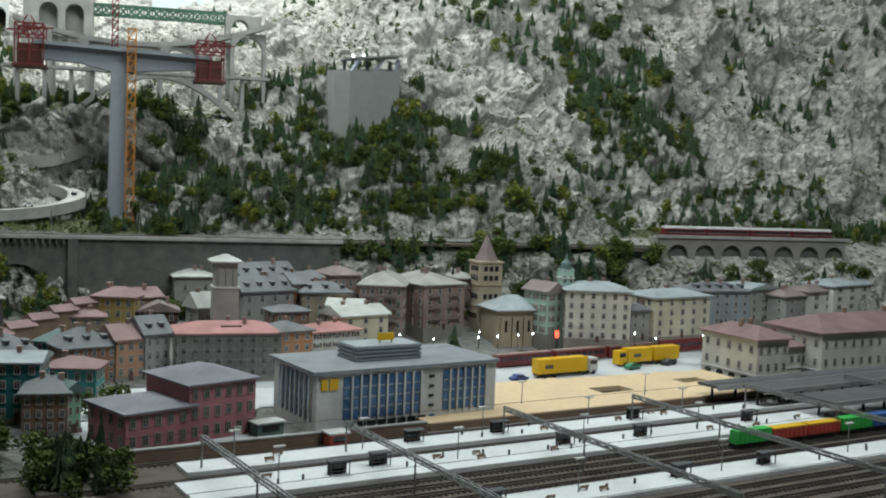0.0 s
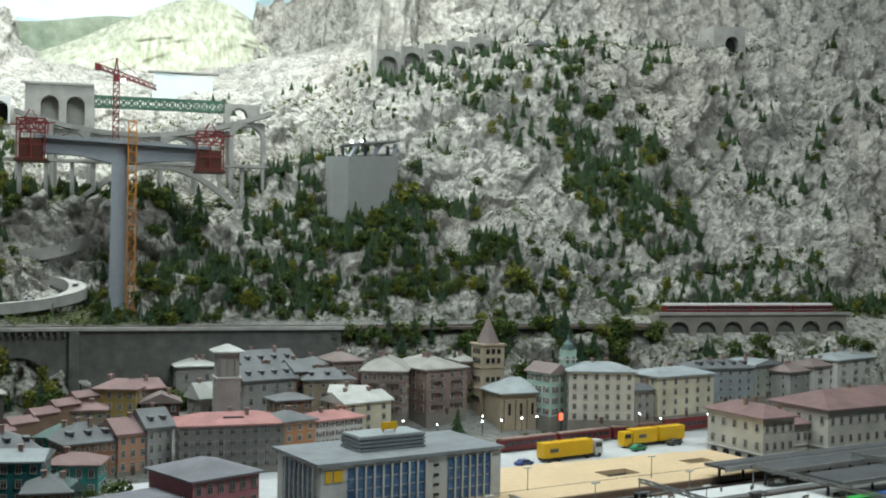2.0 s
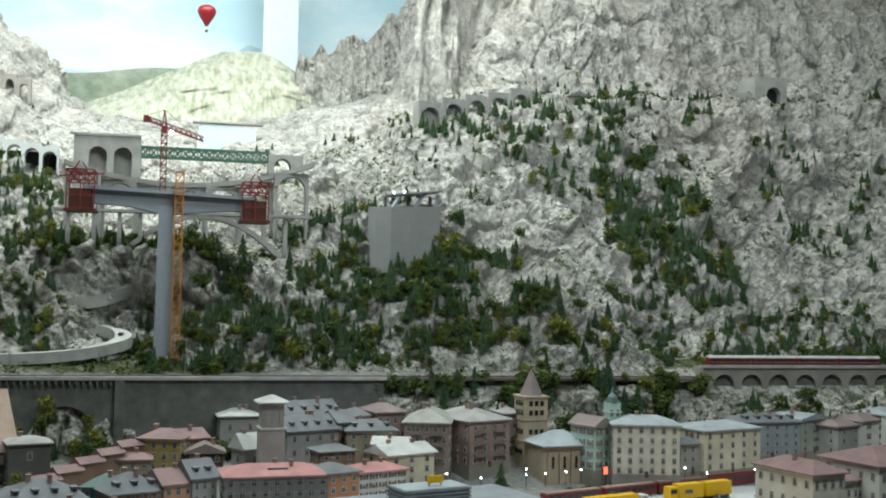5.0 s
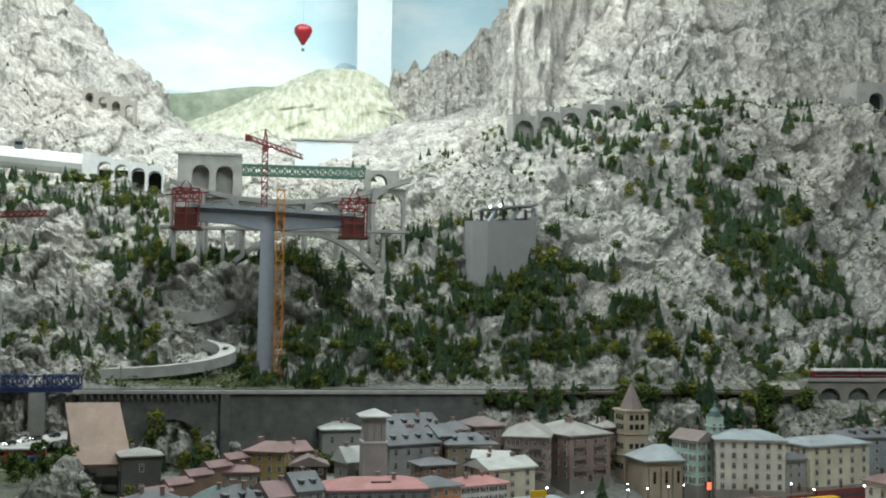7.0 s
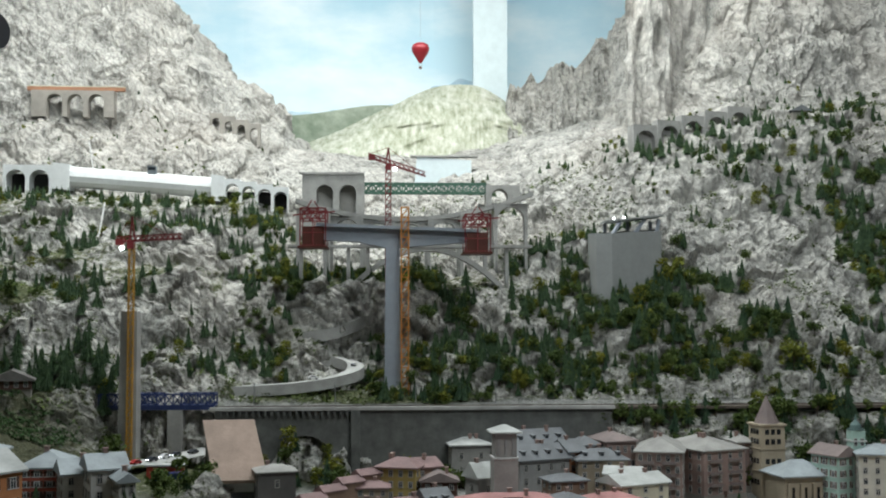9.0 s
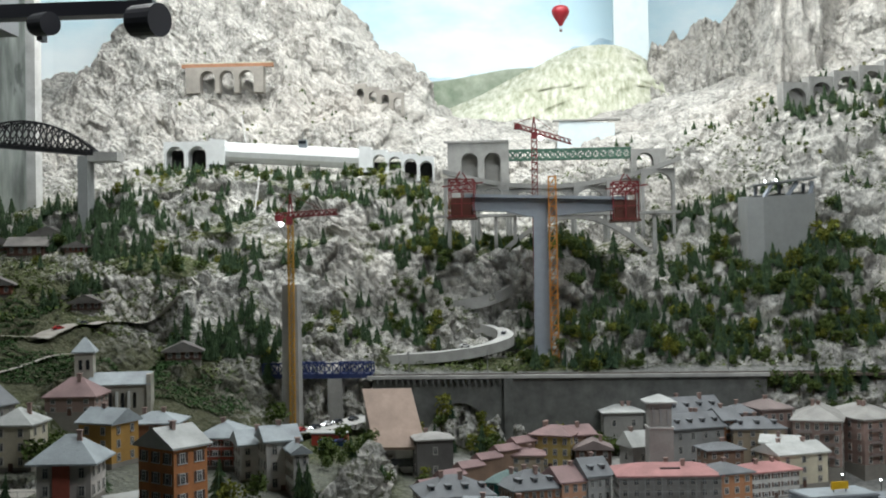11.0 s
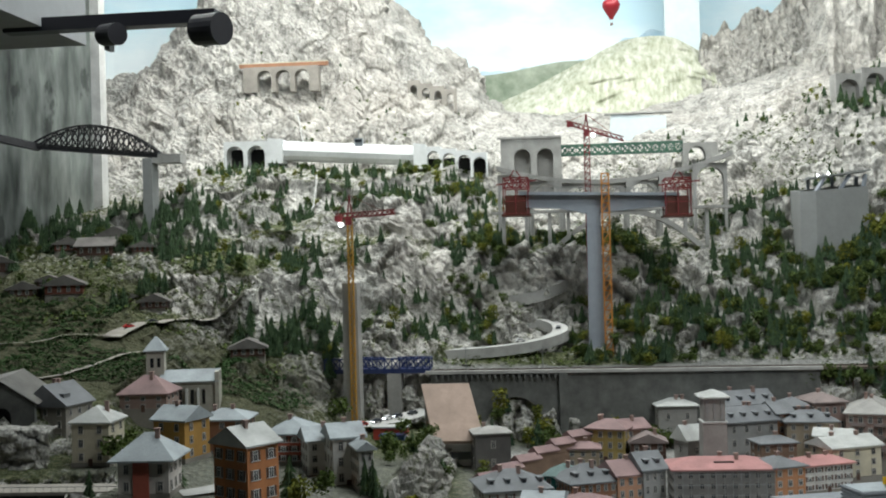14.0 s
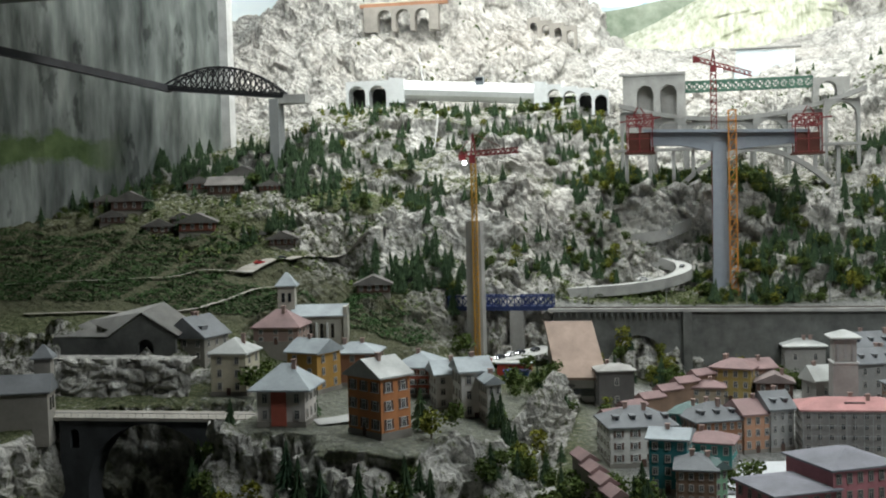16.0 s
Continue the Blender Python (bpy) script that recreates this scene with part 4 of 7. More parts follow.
def station():
    """The large modern station block with blue ribbon windows."""
    w, d, h = 0.566, 0.27, 0.162
    root = thing("station_building", pose(0.612, 2.785, 0.98, 0, 0, 17), "grey modern station block with tall blue windows and flat roof", "station building")
    boxpart("wall", 0, 0, -0.05, w, d, h, "palegrey", root)
    bm = bmesh.new()
    box(bm, -0.014, -0.010, h, w + 0.006, d + 0.01, h + 0.008)
    part("roof", bm, "stationroof", root)
    pent = boxpart("roof_block", 0.16, 0.085, h + 0.008, 0.36, 0.19, h + 0.05, "zinc", root)
    for k in range(4):
        boxpart("louvre", 0.156, 0.081, h + 0.010 + k * 0.0105, 0.364, 0.194, h + 0.0155 + k * 0.0105, "stationroof", pent)
    sign = boxpart("roof_sign", 0.245, 0.12, h + 0.058, 0.295, 0.126, h + 0.078, "yellowpaint", root, "yellow roof sign on thin legs")
    boxpart("sign_leg", 0.25, 0.122, h + 0.05, 0.253, 0.125, h + 0.058, "mast", sign)
    boxpart("sign_leg", 0.287, 0.122, h + 0.05, 0.29, 0.125, h + 0.058, "mast", sign)

    def bays(x0, x1, n, z0, z1, m):
        s = (x1 - x0) / n
        for k in range(n):
            bm = bmesh.new()
            box(bm, x0 + s * k + s * 0.12, -0.002, z0, x0 + s * (k + 1) - s * 0.12, 0.001, z1, m)
            part("window", bm, "paneblue", root)
            bm = bmesh.new()
            box(bm, x0 + s * (k + 1) - s * 0.10, -0.007, z0 - 0.004, x0 + s * (k + 1) + s * 0.10, 0.001, z1 + 0.003, m)
            part("fin", bm, "palegrey", root)
        for k in range(1, 4):
            bm = bmesh.new()
            zz = z0 + (z1 - z0) * k / 4
            box(bm, x0, -0.0035, zz - 0.0015, x1, 0.001, zz + 0.0015, m)
            part("mullion", bm, "bluegrey", root)

    I = Matrix.Identity(4)
    bays(0.075, 0.315, 9, 0.036, 0.150, I)
    bays(0.385, 0.530, 6, 0.036, 0.150, I)
    bays(0.035, 0.235, 7, 0.036, 0.150, pose(0, d, 0, 0, 0, -90))
    for k in range(8):
        boxpart("shop_window", 0.09 + k * 0.031, -0.003, 0.006, 0.115 + k * 0.031, 0.001, 0.028, "panedark", root)
    boxpart("door", 0.345, -0.003, 0.002, 0.363, 0.001, 0.028, "paneblue", root)
    for k in range(4):
        boxpart("vent", 0.342, -0.003, 0.05 + k * 0.027, 0.358, 0.001, 0.057 + k * 0.027, "panedark", root)
    for k in range(4):
        boxpart("small_window", 0.40 + k * 0.035, -0.003, 0.014, 0.415 + k * 0.035, 0.001, 0.020, "panedark", root)
    boxpart("emblem", 0.012, -0.003, 0.118, 0.030, 0.001, 0.148, "yellowpaint", root, "yellow square emblem")
    boxpart("emblem", 0.036, -0.003, 0.118, 0.062, 0.001, 0.148, "yellowpaint", root, "yellow square emblem")


station()


def pink_house():
    root = thing("pink_building", pose(0.14, 2.646, 0.98, 0, 0, 29), "dusky pink building in two heights with grey hipped roofs", "building")
    boxpart("wall", 0, 0, -0.06, 0.17, 0.19, 0.098, "pinkwall", root)
    boxpart("tall_wall", 0.17, 0, -0.06, 0.365, 0.21, 0.148, "pinkwall", root)
    bm = bmesh.new()
    roof_mesh(bm, 0.185, 0.19, 0.102, "hip", 0.018)
    part("low_roof", bm, "lilacroof", root)
    bm = bmesh.new()
    roof_mesh(bm, 0.195, 0.21, 0.152, "hip", 0.03)
    bmesh.ops.translate(bm, verts=bm.verts[:], vec=(0.17, 0, 0))
    part("roof", bm, "lilacroof", root)
    windows(root, 0.17, 0.09, 2, 5, pose(0, 0, 0.008), "dark")
    windows(root, 0.195, 0.14, 3, 6, pose(0.17, 0, 0.008), "dark")
    windows(root, 0.19, 0.09, 2, 4, pose(0, 0.19, 0.008, 0, 0, -90), "dark")
    windows(root, 0.21, 0.14, 3, 4, pose(0.365, 0, 0.008, 0, 0, 90), "dark")
    boxpart("door", 0.30, -0.003, 0, 0.322, 0.001, 0.03, "palegrey", root)


pink_house()


def right_station():
    """The old station: two pavilions with a lower link, red-brown roofs, arcade below."""
    root = thing("old_station", pose(2.195, 3.45, 0.98, 0, 0, 14), "old pale stone station with red-brown roofs and arcade", "station building")

    def block(x, y, w, d, h, rh, floors, cols, sides):
        boxpart("wall", x, y, -0.04, x + w, y + d, h, "plaster", root)
        bm = bmesh.new()
        roof_mesh(bm, w, d, h + 0.004, "hip", rh, 0.014)
        bmesh.ops.translate(bm, verts=bm.verts[:], vec=(x, y, 0))
        part("roof", bm, "redbrown", root)
        windows(root, w, h - 0.03, floors, cols, pose(x, y, 0.03))
        windows(root, d, h - 0.03, floors, sides, pose(x, y + d, 0.03, 0, 0, -90))
        for k in range(2):
            boxpart("chimney", x + w * (0.35 + 0.3 * k) - 0.006, y + d * 0.5 - 0.006, h, x + w * (0.35 + 0.3 * k) + 0.006, y + d * 0.5 + 0.006, h + rh + 0.02, "brown", root)
        bm = bmesh.new()
        box(bm, x - 0.004, y - 0.004, 0.028, x + w + 0.004, y + d + 0.004, 0.033)
        part("cornice", bm, "palegrey", root)

    block(0, -0.13, 0.15, 0.27, 0.155, 0.035, 2, 4, 5)
    block(0.15, -0.04, 0.17, 0.17, 0.105, 0.04, 1, 5, 1)
    block(0.32, -0.13, 0.75, 0.27, 0.165, 0.05, 2, 16, 5)
    for k in range(4):
        bm = bmesh.new()
        prism(bm, [(0.02 + k * 0.06, 0), (0.05 + k * 0.06, 0), (0.05 + k * 0.06, 0.018), (0.044 + k * 0.06, 0.024), (0.026 + k * 0.06, 0.024), (0.02 + k * 0.06, 0.018)], -0.002, 0.002)
        bmesh.ops.transform(bm, matrix=pose(0, 0.14, 0, 0, 0, -90), verts=bm.verts[:])
        part("arch", bm, "panedark", root)


right_station()


def church():
    root = thing("church", pose(1.475, 4.16, 1.02, 0, 0, 8), "sandstone church with spired bell tower and pale green roof", "church")
    boxpart("tower_wall", 0, 0, -0.08, 0.10, 0.10, 0.295, "sandstone", root)
    bm = bmesh.new()
    for s in ((-0.006, -0.006, 0.295, 0.106, 0.106, 0.302), (-0.004, -0.004, 0.205, 0.104, 0.104, 0.209), (-0.004, -0.004, 0.12, 0.104, 0.104, 0.124)):
        box(bm, *s)
    part("cornice", bm, "sandstone", root)
    bm = bmesh.new()
    base = [bm.verts.new((0.05 + 0.048 * math.cos(math.pi / 8 + k * math.pi / 4), 0.05 + 0.048 * math.sin(math.pi / 8 + k * math.pi / 4), 0.302)) for k in range(8)]
    tip = bm.verts.new((0.05, 0.05, 0.41))
    for k in range(8):
        bm.faces.new((base[k], base[(k + 1) % 8], tip))
    part("spire", bm, "roofbrown", root)
    for m in (pose(0, 0, 0), pose(0, 0.10, 0, 0, 0, -90)):
        for zz in (0.07, 0.15, 0.225, 0.262):
            for k in range(3):
                bm = bmesh.new()
                box(bm, 0.018 + k * 0.024, -0.002, zz, 0.034 + k * 0.024, 0.001, zz + 0.02, m)
                part("window", bm, "panedark", root)
    nave = boxpart("nave", 0.01, -0.16, -0.08, 0.20, 0.0, 0.125, "sandstone", root)
    bm = bmesh.new()
    roof_mesh(bm, 0.20, 0.17, 0.128, "hip", 0.05)
    bmesh.ops.translate(bm, verts=bm.verts[:], vec=(0.005, -0.165, 0))
    part("roof", bm, "zinc", root)
    bm = bmesh.new()
    n = 10
    lo = [bm.verts.new((0.235 + 0.055 * math.cos(a), -0.10 + 0.055 * math.sin(a), -0.08)) for a in [-math.pi + math.tau * k / n for k in range(n)]]
    hi = [bm.verts.new((v.co.x, v.co.y, 0.11)) for v in lo]
    for k in range(n):
        bm.faces.new((lo[k], lo[(k + 1) % n], hi[(k + 1) % n], hi[k]))
    part("apse", bm, "sandstone", root)
    bm = bmesh.new()
    hi = [bm.verts.new((0.235 + 0.064 * math.cos(a), -0.10 + 0.064 * math.sin(a), 0.11)) for a in [math.tau * k / n for k in range(n)]]
    tip = bm.verts.new((0.225, -0.10, 0.155))
    for k in range(n):
        bm.faces.new((hi[k], hi[(k + 1) % n], tip))
    bm.faces.new(hi[::-1])
    part("apse_roof", bm, "zinc", root)
    for k in range(4):
        boxpart("buttress", 0.02 + k * 0.05, -0.17, -0.08, 0.03 + k * 0.05, -0.16, 0.10, "sandstone", root)
        boxpart("window", 0.04 + k * 0.05, -0.162, 0.04, 0.05 + k * 0.05, -0.159, 0.085, "panedark", root)


church()


def square_tower():
    root = thing("square_tower", pose(0.405, 3.70, 1.03, 0, 0, 4), "plain grey square tower with a low pyramid roof", "tower")
    boxpart("wall", 0, 0, -0.08, 0.082, 0.082, 0.232, "concrete", root)
    boxpart("upper_wall", 0.004, 0.004, 0.232, 0.078, 0.078, 0.315, "concrete", root)
    boxpart("cornice", -0.003, -0.003, 0.228, 0.085, 0.085, 0.234, "palegrey", root)
    bm = bmesh.new()
    roof_mesh(bm, 0.082, 0.082, 0.32, "hip", 0.022, 0.012)
    part("roof", bm, "tin", root)
    for k in range(3):
        boxpart("pilaster", 0.012 + k * 0.025, 0.001, 0.24, 0.020 + k * 0.025, 0.004, 0.305, "grey", root)


square_tower()


def mint_tower():
    root = thing("mint_tower", pose(1.755, 3.98, 1.04), "slim mint green tower with a small dome", "tower")
    boxpart("wall", 0, 0, -0.05, 0.05, 0.05, 0.275, "mint", root)
    boxpart("cornice", -0.004, -0.004, 0.235, 0.054, 0.054, 0.24, "palegrey", root)
    bm = bmesh.new()
    for r0, r1, z0, z1 in ((0.03, 0.03, 0.275, 0.28), (0.022, 0.02, 0.28, 0.295), (0.02, 0.004, 0.295, 0.312), (0.006, 0.001, 0.312, 0.335)):
        rod(bm, (0.025, 0.025, z0), (0.025, 0.025, z1), r0, r1, 10)
    part("dome", bm, "slategreen", root)
    windows(root, 0.05, 0.26, 5, 2, pose(0, 0, 0.0))


mint_tower()


def a_roof_building():
    root = thing("ski_roof_building", pose(-0.60, 4.02, 1.03, 0, 0, 4), "building with one huge steep tan roof slope", "building")
    bm = bmesh.new()
    prism(bm, [(0, -0.1), (0.20, -0.1), (0.20, 0.12), (0, 0.12)], 0, 0.16)
    part("wall", bm, "white", root)
    bm = bmesh.new()
    a = [bm.verts.new(v) for v in ((0.02, -0.05, 0.125), (0.215, -0.05, 0.125), (0.155, 0.12, 0.325), (-0.035, 0.12, 0.325))]
    b = [bm.verts.new(v.co + Vector((0, 0.008, -0.012))) for v in a]
    bm.faces.new(a)
    bm.faces.new(b[::-1])
    for k in range(4):
        bm.faces.new((a[(k + 1) % 4], a[k], b[k], b[(k + 1) % 4]))
    part("roof", bm, "tanroof", root)
    bm = bmesh.new()
    prism(bm, [(-0.02, 0.1), (0.17, 0.1), (0.15, 0.31), (-0.025, 0.31)], 0.11, 0.2)
    part("back_wall", bm, "concrete", root)
    boxpart("window_band", 0.07, -0.004, 0.045, 0.18, 0.001, 0.075, "pane", root)
    boxpart("balcony", -0.05, -0.03, 0.02, 0.0, 0.12, 0.028, "tin", root)
    boxpart("balcony", -0.05, -0.03, 0.06, 0.0, 0.12, 0.068, "tin", root)


a_roof_building()

# ---- railway wall, viaducts and bridges ----


def long_wall():
    root = thing("retaining_wall", pose(0, 4.40, 0), "long dark grey masonry railway retaining wall", "wall", kind="structure")
    bm = bmesh.new()
    box(bm, -0.077, 0, 0.95, 0.95, 0.10, 1.365)
    part("wall", bm, "masonry", root)
    bm = bmesh.new()
    arch_wall(bm, -0.64, -0.079, 1.362, 0.95, 0.004, 0.10, [(-0.285, 0.115, 1.15, 0.95)], 12)
    part("arched_wall", bm, "masonry", root)
    boxpart("coping", -0.66, -0.012, 1.365, 0.96, 0.012, 1.378, "palestone", root)
    for k in range(22):
        boxpart("bracket", -0.62 + k * 0.025, -0.010, 1.345, -0.612 + k * 0.025, 0.004, 1.364, "masonry", root)
    boxpart("pier", -0.10, -0.014, 0.95, -0.065, 0.02, 1.365, "masonry", root)
    boxpart("trackbed", -0.66, 0.012, 1.362, 2.36, 0.10, 1.372, "ballast", root)
    for yy in (0.045, 0.062):
        boxpart("rail", -1.3, yy, 1.374, 2.40, yy + 0.002, 1.379, "rail", root)


long_wall()


def lattice(bm, x0, x1, y0, y1, z0, z1, n, r, mat=0, arch=0.0):
    """A truss girder with crossed bars."""
    for yy in (y0, y1):
        for k in range(n):
            a, b = x0 + (x1 - x0) * k / n, x0 + (x1 - x0) * (k + 1) / n
            za = z1 + arch * (1 - (2 * k / n - 1) ** 2)
            zb = z1 + arch * (1 - (2 * (k + 1) / n - 1) ** 2)
            beam(bm, (a, yy, z0), (b, yy, z0), r, mat)
            beam(bm, (a, yy, za), (b, yy, zb), r, mat)
            beam(bm, (a, yy, z0), (a, yy, za), r * 0.8, mat)
            beam(bm, (a, yy, z0), (b, yy, zb), r * 0.7, mat)
            beam(bm, (a, yy, za), (b, yy, z0), r * 0.7, mat)
        beam(bm, (x1, yy, z0), (x1, yy, z1), r, mat)
    for k in range(n + 1):
        a = x0 + (x1 - x0) * k / n
        za = z1 + arch * (1 - (2 * k / n - 1) ** 2)
        beam(bm, (a, y0, z0), (a, y1, z0), r * 0.7, mat)
        beam(bm, (a, y0, za), (a, y1, za), r * 0.6, mat)


def blue_bridge():
    root = thing("blue_truss_bridge", pose(0, 4.42, 0), "dark blue steel lattice railway bridge on concrete piers", "bridge")
    bm = bmesh.new()
    lattice(bm, -1.10, -0.645, 0.0, 0.07, 1.385, 1.43, 14, 0.0028)
    part("truss", bm, "steelblue", root)
    boxpart("deck", -1.10, 0.0, 1.368, -0.645, 0.07, 1.384, "steelblue", root)
    boxpart("pier", -0.83, 0.0, 1.0, -0.77, 0.07, 1.367, "concrete", root)
    boxpart("pier", -1.12, -0.01, 1.0, -1.09, 0.08, 1.367, "concrete", root)
    boxpart("approach", -1.7, 0.0, 1.35, -1.10, 0.07, 1.378, "masonry", root)


blue_bridge()


def right_viaduct():
    root = thing("stone_viaduct", pose(2.40, 4.46, 0, 0, 0, 1), "low stone viaduct with round arches on the slope", "viaduct")
    bm = bmesh.new()
    arch_wall(bm, 0, 0.98, 1.415, 1.15, 0, 0.10, [(0.10 + 0.137 * k, 0.052, 1.335, 1.15) for k in range(7)], 8)
    part("arcade", bm, "stonewall", root)
    boxpart("back_fill", 0.0, 0.018, 1.15, 0.98, 0.023, 1.40, "masonry", root)
    boxpart("parapet", -0.02, -0.008, 1.415, 1.0, 0.006, 1.428, "palestone", root)


right_viaduct()


def red_train():
    root = thing("red_train", pose(2.455, 4.515, 1.418, 0, 0, 1), "dark red narrow-gauge train with pale roofs", "train")
    for k in range(4):
        x = k * 0.222
        car = boxpart("car", x, 0, 0.008, x + 0.218, 0.034, 0.038, "trainred", root)
        bm = bmesh.new()
        prism(bm, [(0.0, 0.038), (0.034, 0.038), (0.03, 0.046), (0.017, 0.049), (0.004, 0.046)], 0, 0.218)
        bmesh.ops.transform(bm, matrix=pose(x + 0.218, 0, 0, 0, 0, 90), verts=bm.verts[:])
        part("roof", bm, "trainroof", car)
        boxpart("stripe", x + 0.002, -0.0012, 0.0185, x + 0.216, 0.001, 0.0200, "palestone", car)
        for j in range(8):
            boxpart("window", x + 0.016 + j * 0.024, -0.0015, 0.022, x + 0.034 + j * 0.024, 0.001, 0.032, "pane", car)
        for j in (0.03, 0.17):
            boxpart("bogie", x + j, 0.004, 0, x + j + 0.03, 0.03, 0.008, "dark", car)


red_train()


def pylon_bridge():
    """The unfinished balanced-cantilever bridge with red formwork travellers."""
    root = thing("cantilever_bridge", pose(0.065, 4.80, 0, 0, 0, 0), "unfinished grey concrete cantilever bridge on one tall pylon", "bridge")
    bm = bmesh.new()
    for w0, w1, z0, z1 in ((0.036, 0.032, 1.30, 1.80), (0.032, 0.030, 1.80, 2.07)):
        a = [bm.verts.new((sx * w0, sy * w0 * 1.3, z0)) for sx, sy in ((-1, -1), (1, -1), (1, 1), (-1, 1))]
        b = [bm.verts.new((sx * w1, sy * w1 * 1.3, z1)) for sx, sy in ((-1, -1), (1, -1), (1, 1), (-1, 1))]
        for k in range(4):
            bm.faces.new((a[k], a[(k + 1) % 4], b[(k + 1) % 4], b[k]))
    part("pylon", bm, "girder", root)
    bm = bmesh.new()
    prism(bm, [(-0.30, 2.070), (-0.15, 2.062), (-0.03, 2.035), (0.03, 2.035), (0.18, 2.05), (0.34, 2.060), (0.34, 2.105), (-0.30, 2.128)], -0.035, 0.035)
    part("girder", bm, "girder", root)
    bm = bmesh.new()
    prism(bm, [(-0.33, 2.128), (0.38, 2.103), (0.38, 2.116), (-0.33, 2.141)], -0.06, 0.06)
    part("deck", bm, "girder", root)
    for side, x0, x1, dz in ((-1, -0.40, -0.29, 0.015), (1, 0.315, 0.425, -0.01)):
        bm = bmesh.new()
        lattice(bm, x0, x1, -0.07, 0.07, 2.145 + dz, 2.19 + dz, 3, 0.0028)
        beam(bm, (x0 - 0.03, -0.07, 2.16 + dz), (x1 + 0.04, -0.07, 2.175 + dz), 0.003)
        beam(bm, (x0 + 0.03, -0.07, 2.19 + dz), (x0 + 0.05, -0.07, 2.225 + dz), 0.0025)
        beam(bm, (x1 - 0.03, -0.07, 2.19 + dz), (x1 - 0.05, -0.07, 2.22 + dz), 0.0025)
        for k in range(3):
            xx = x0 + (x1 - x0) * k / 2
            for yy in (-0.07, 0.07):
                beam(bm, (xx, yy, 2.02 + dz), (xx, yy, 2.15 + dz), 0.0024)
        for zz in (2.03, 2.085):
            for yy in (-0.07, 0.07):
                beam(bm, (x0, yy, zz + dz), (x1, yy, zz + dz), 0.0018)
        part("traveller_frame", bm, "crane_red", root, "bright red steel frame")
        boxpart("formwork", x0 + 0.008, -0.055, 2.026 + dz, x1 - 0.008, 0.055, 2.112 + dz, "formwork_red", root, "rust red formwork box")
        bm = bmesh.new()
        box(bm, x0 - 0.01, -0.08, 2.018 + dz, x1 + 0.01, 0.08, 2.026 + dz)
        part("platform", bm, "formwork_red", root)
    bm = bmesh.new()
    for k in range(32):
        x = -0.28 + 0.62 * k / 31
        zz = 2.139 - 0.0352 * (x + 0.33)
        beam(bm, (x, -0.058, zz), (x, -0.058, zz + 0.02), 0.001)
    beam(bm, (-0.28, -0.058, 2.158), (0.34, -0.058, 2.136), 0.0012)
    part("railing", bm, "mast", root)


pylon_bridge()


def mast_crane(name, label, x, y, z0, z1, r, material, jib, jibmat, ztop, lampside):
    root = thing(name, pose(x, y, 0), label, "tower crane")
    bm = bmesh.new()
    n = max(6, int((z1 - z0) / (r * 2.6)))
    for sx in (-r, r):
        for sy in (-r, r):
            beam(bm, (sx, sy, z0), (sx, sy, z1), r * 0.16)
    for k in range(n):
        a, b = z0 + (z1 - z0) * k / n, z0 + (z1 - z0) * (k + 1) / n
        for s in (-r, r):
            beam(bm, (-r, s, a), (r, s, b), r * 0.10)
            beam(bm, (s, -r, b), (s, r, a), r * 0.10)
            beam(bm, (-r, s, b), (r, s, b), r * 0.10)
            beam(bm, (s, -r, a), (s, r, a), r * 0.10)
    part("mast", bm, material, root)
    if jib:
        j0, j1, tilt = jib
        bm = bmesh.new()
        zj = z1 + 0.01
        n = 12
        for k in range(n):
            a, b = j0 + (j1 - j0) * k / n, j0 + (j1 - j0) * (k + 1) / n
            za, zb = zj + tilt * a, zj + tilt * b
            for s in (-0.011, 0.011):
                beam(bm, (a, s, za), (b, s, zb), 0.002)
                beam(bm, (a, s, za), (b, 0, zb + 0.02), 0.0014)
                beam(bm, (b, s, zb), (a, 0, za + 0.02), 0.0014)
            beam(bm, (a, 0, za + 0.02), (b, 0, zb + 0.02), 0.002)
        part("jib", bm, jibmat, root, "red lattice jib")
        bm = bmesh.new()
        for s in (-0.010, 0.010):
            beam(bm, (s, 0, zj), (0, 0, ztop), 0.0022)
            beam(bm, (s, 0.01, zj), (0, 0, ztop), 0.0022)
        beam(bm, (0, 0, ztop), (j1 * 0.7, 0, zj + 0.02 + tilt * j1 * 0.7), 0.001)
        beam(bm, (0, 0, ztop), (j0 * 0.9, 0, zj + 0.02 + tilt * j0 * 0.9), 0.001)
        part("tower_head", bm, jibmat, root)
        boxpart("cab", -0.012, -0.028, zj - 0.03, 0.012, -0.008, zj - 0.003, jibmat, root)
        boxpart("counterweight", j0, -0.014, zj - 0.012 + tilt * j0, j0 + 0.03, 0.014, zj + 0.012 + tilt * j0, jibmat, root)
        if lampside is not None:
            bm = bmesh.new()
            bmesh.ops.create_uvsphere(bm, u_segments=10, v_segments=6, radius=0.009, matrix=pose(lampside, -0.035, zj - 0.028))
            part("work_lamp", bm, "lamplight", root, "lit white work lamp")
    return root


mast_crane("orange_hoist", "orange lattice hoist mast climbing the bridge pylon", 0.118, 4.735, 1.30, 2.21, 0.016, "crane_orange", None, None, 0, None)
mast_crane("far_crane", "red tower crane behind the unfinished bridge", 0.045, 4.96, 1.45, 2.42, 0.012, "crane_red", (-0.09, 0.17, -0.33), "crane_red", 2.505, 0.03)


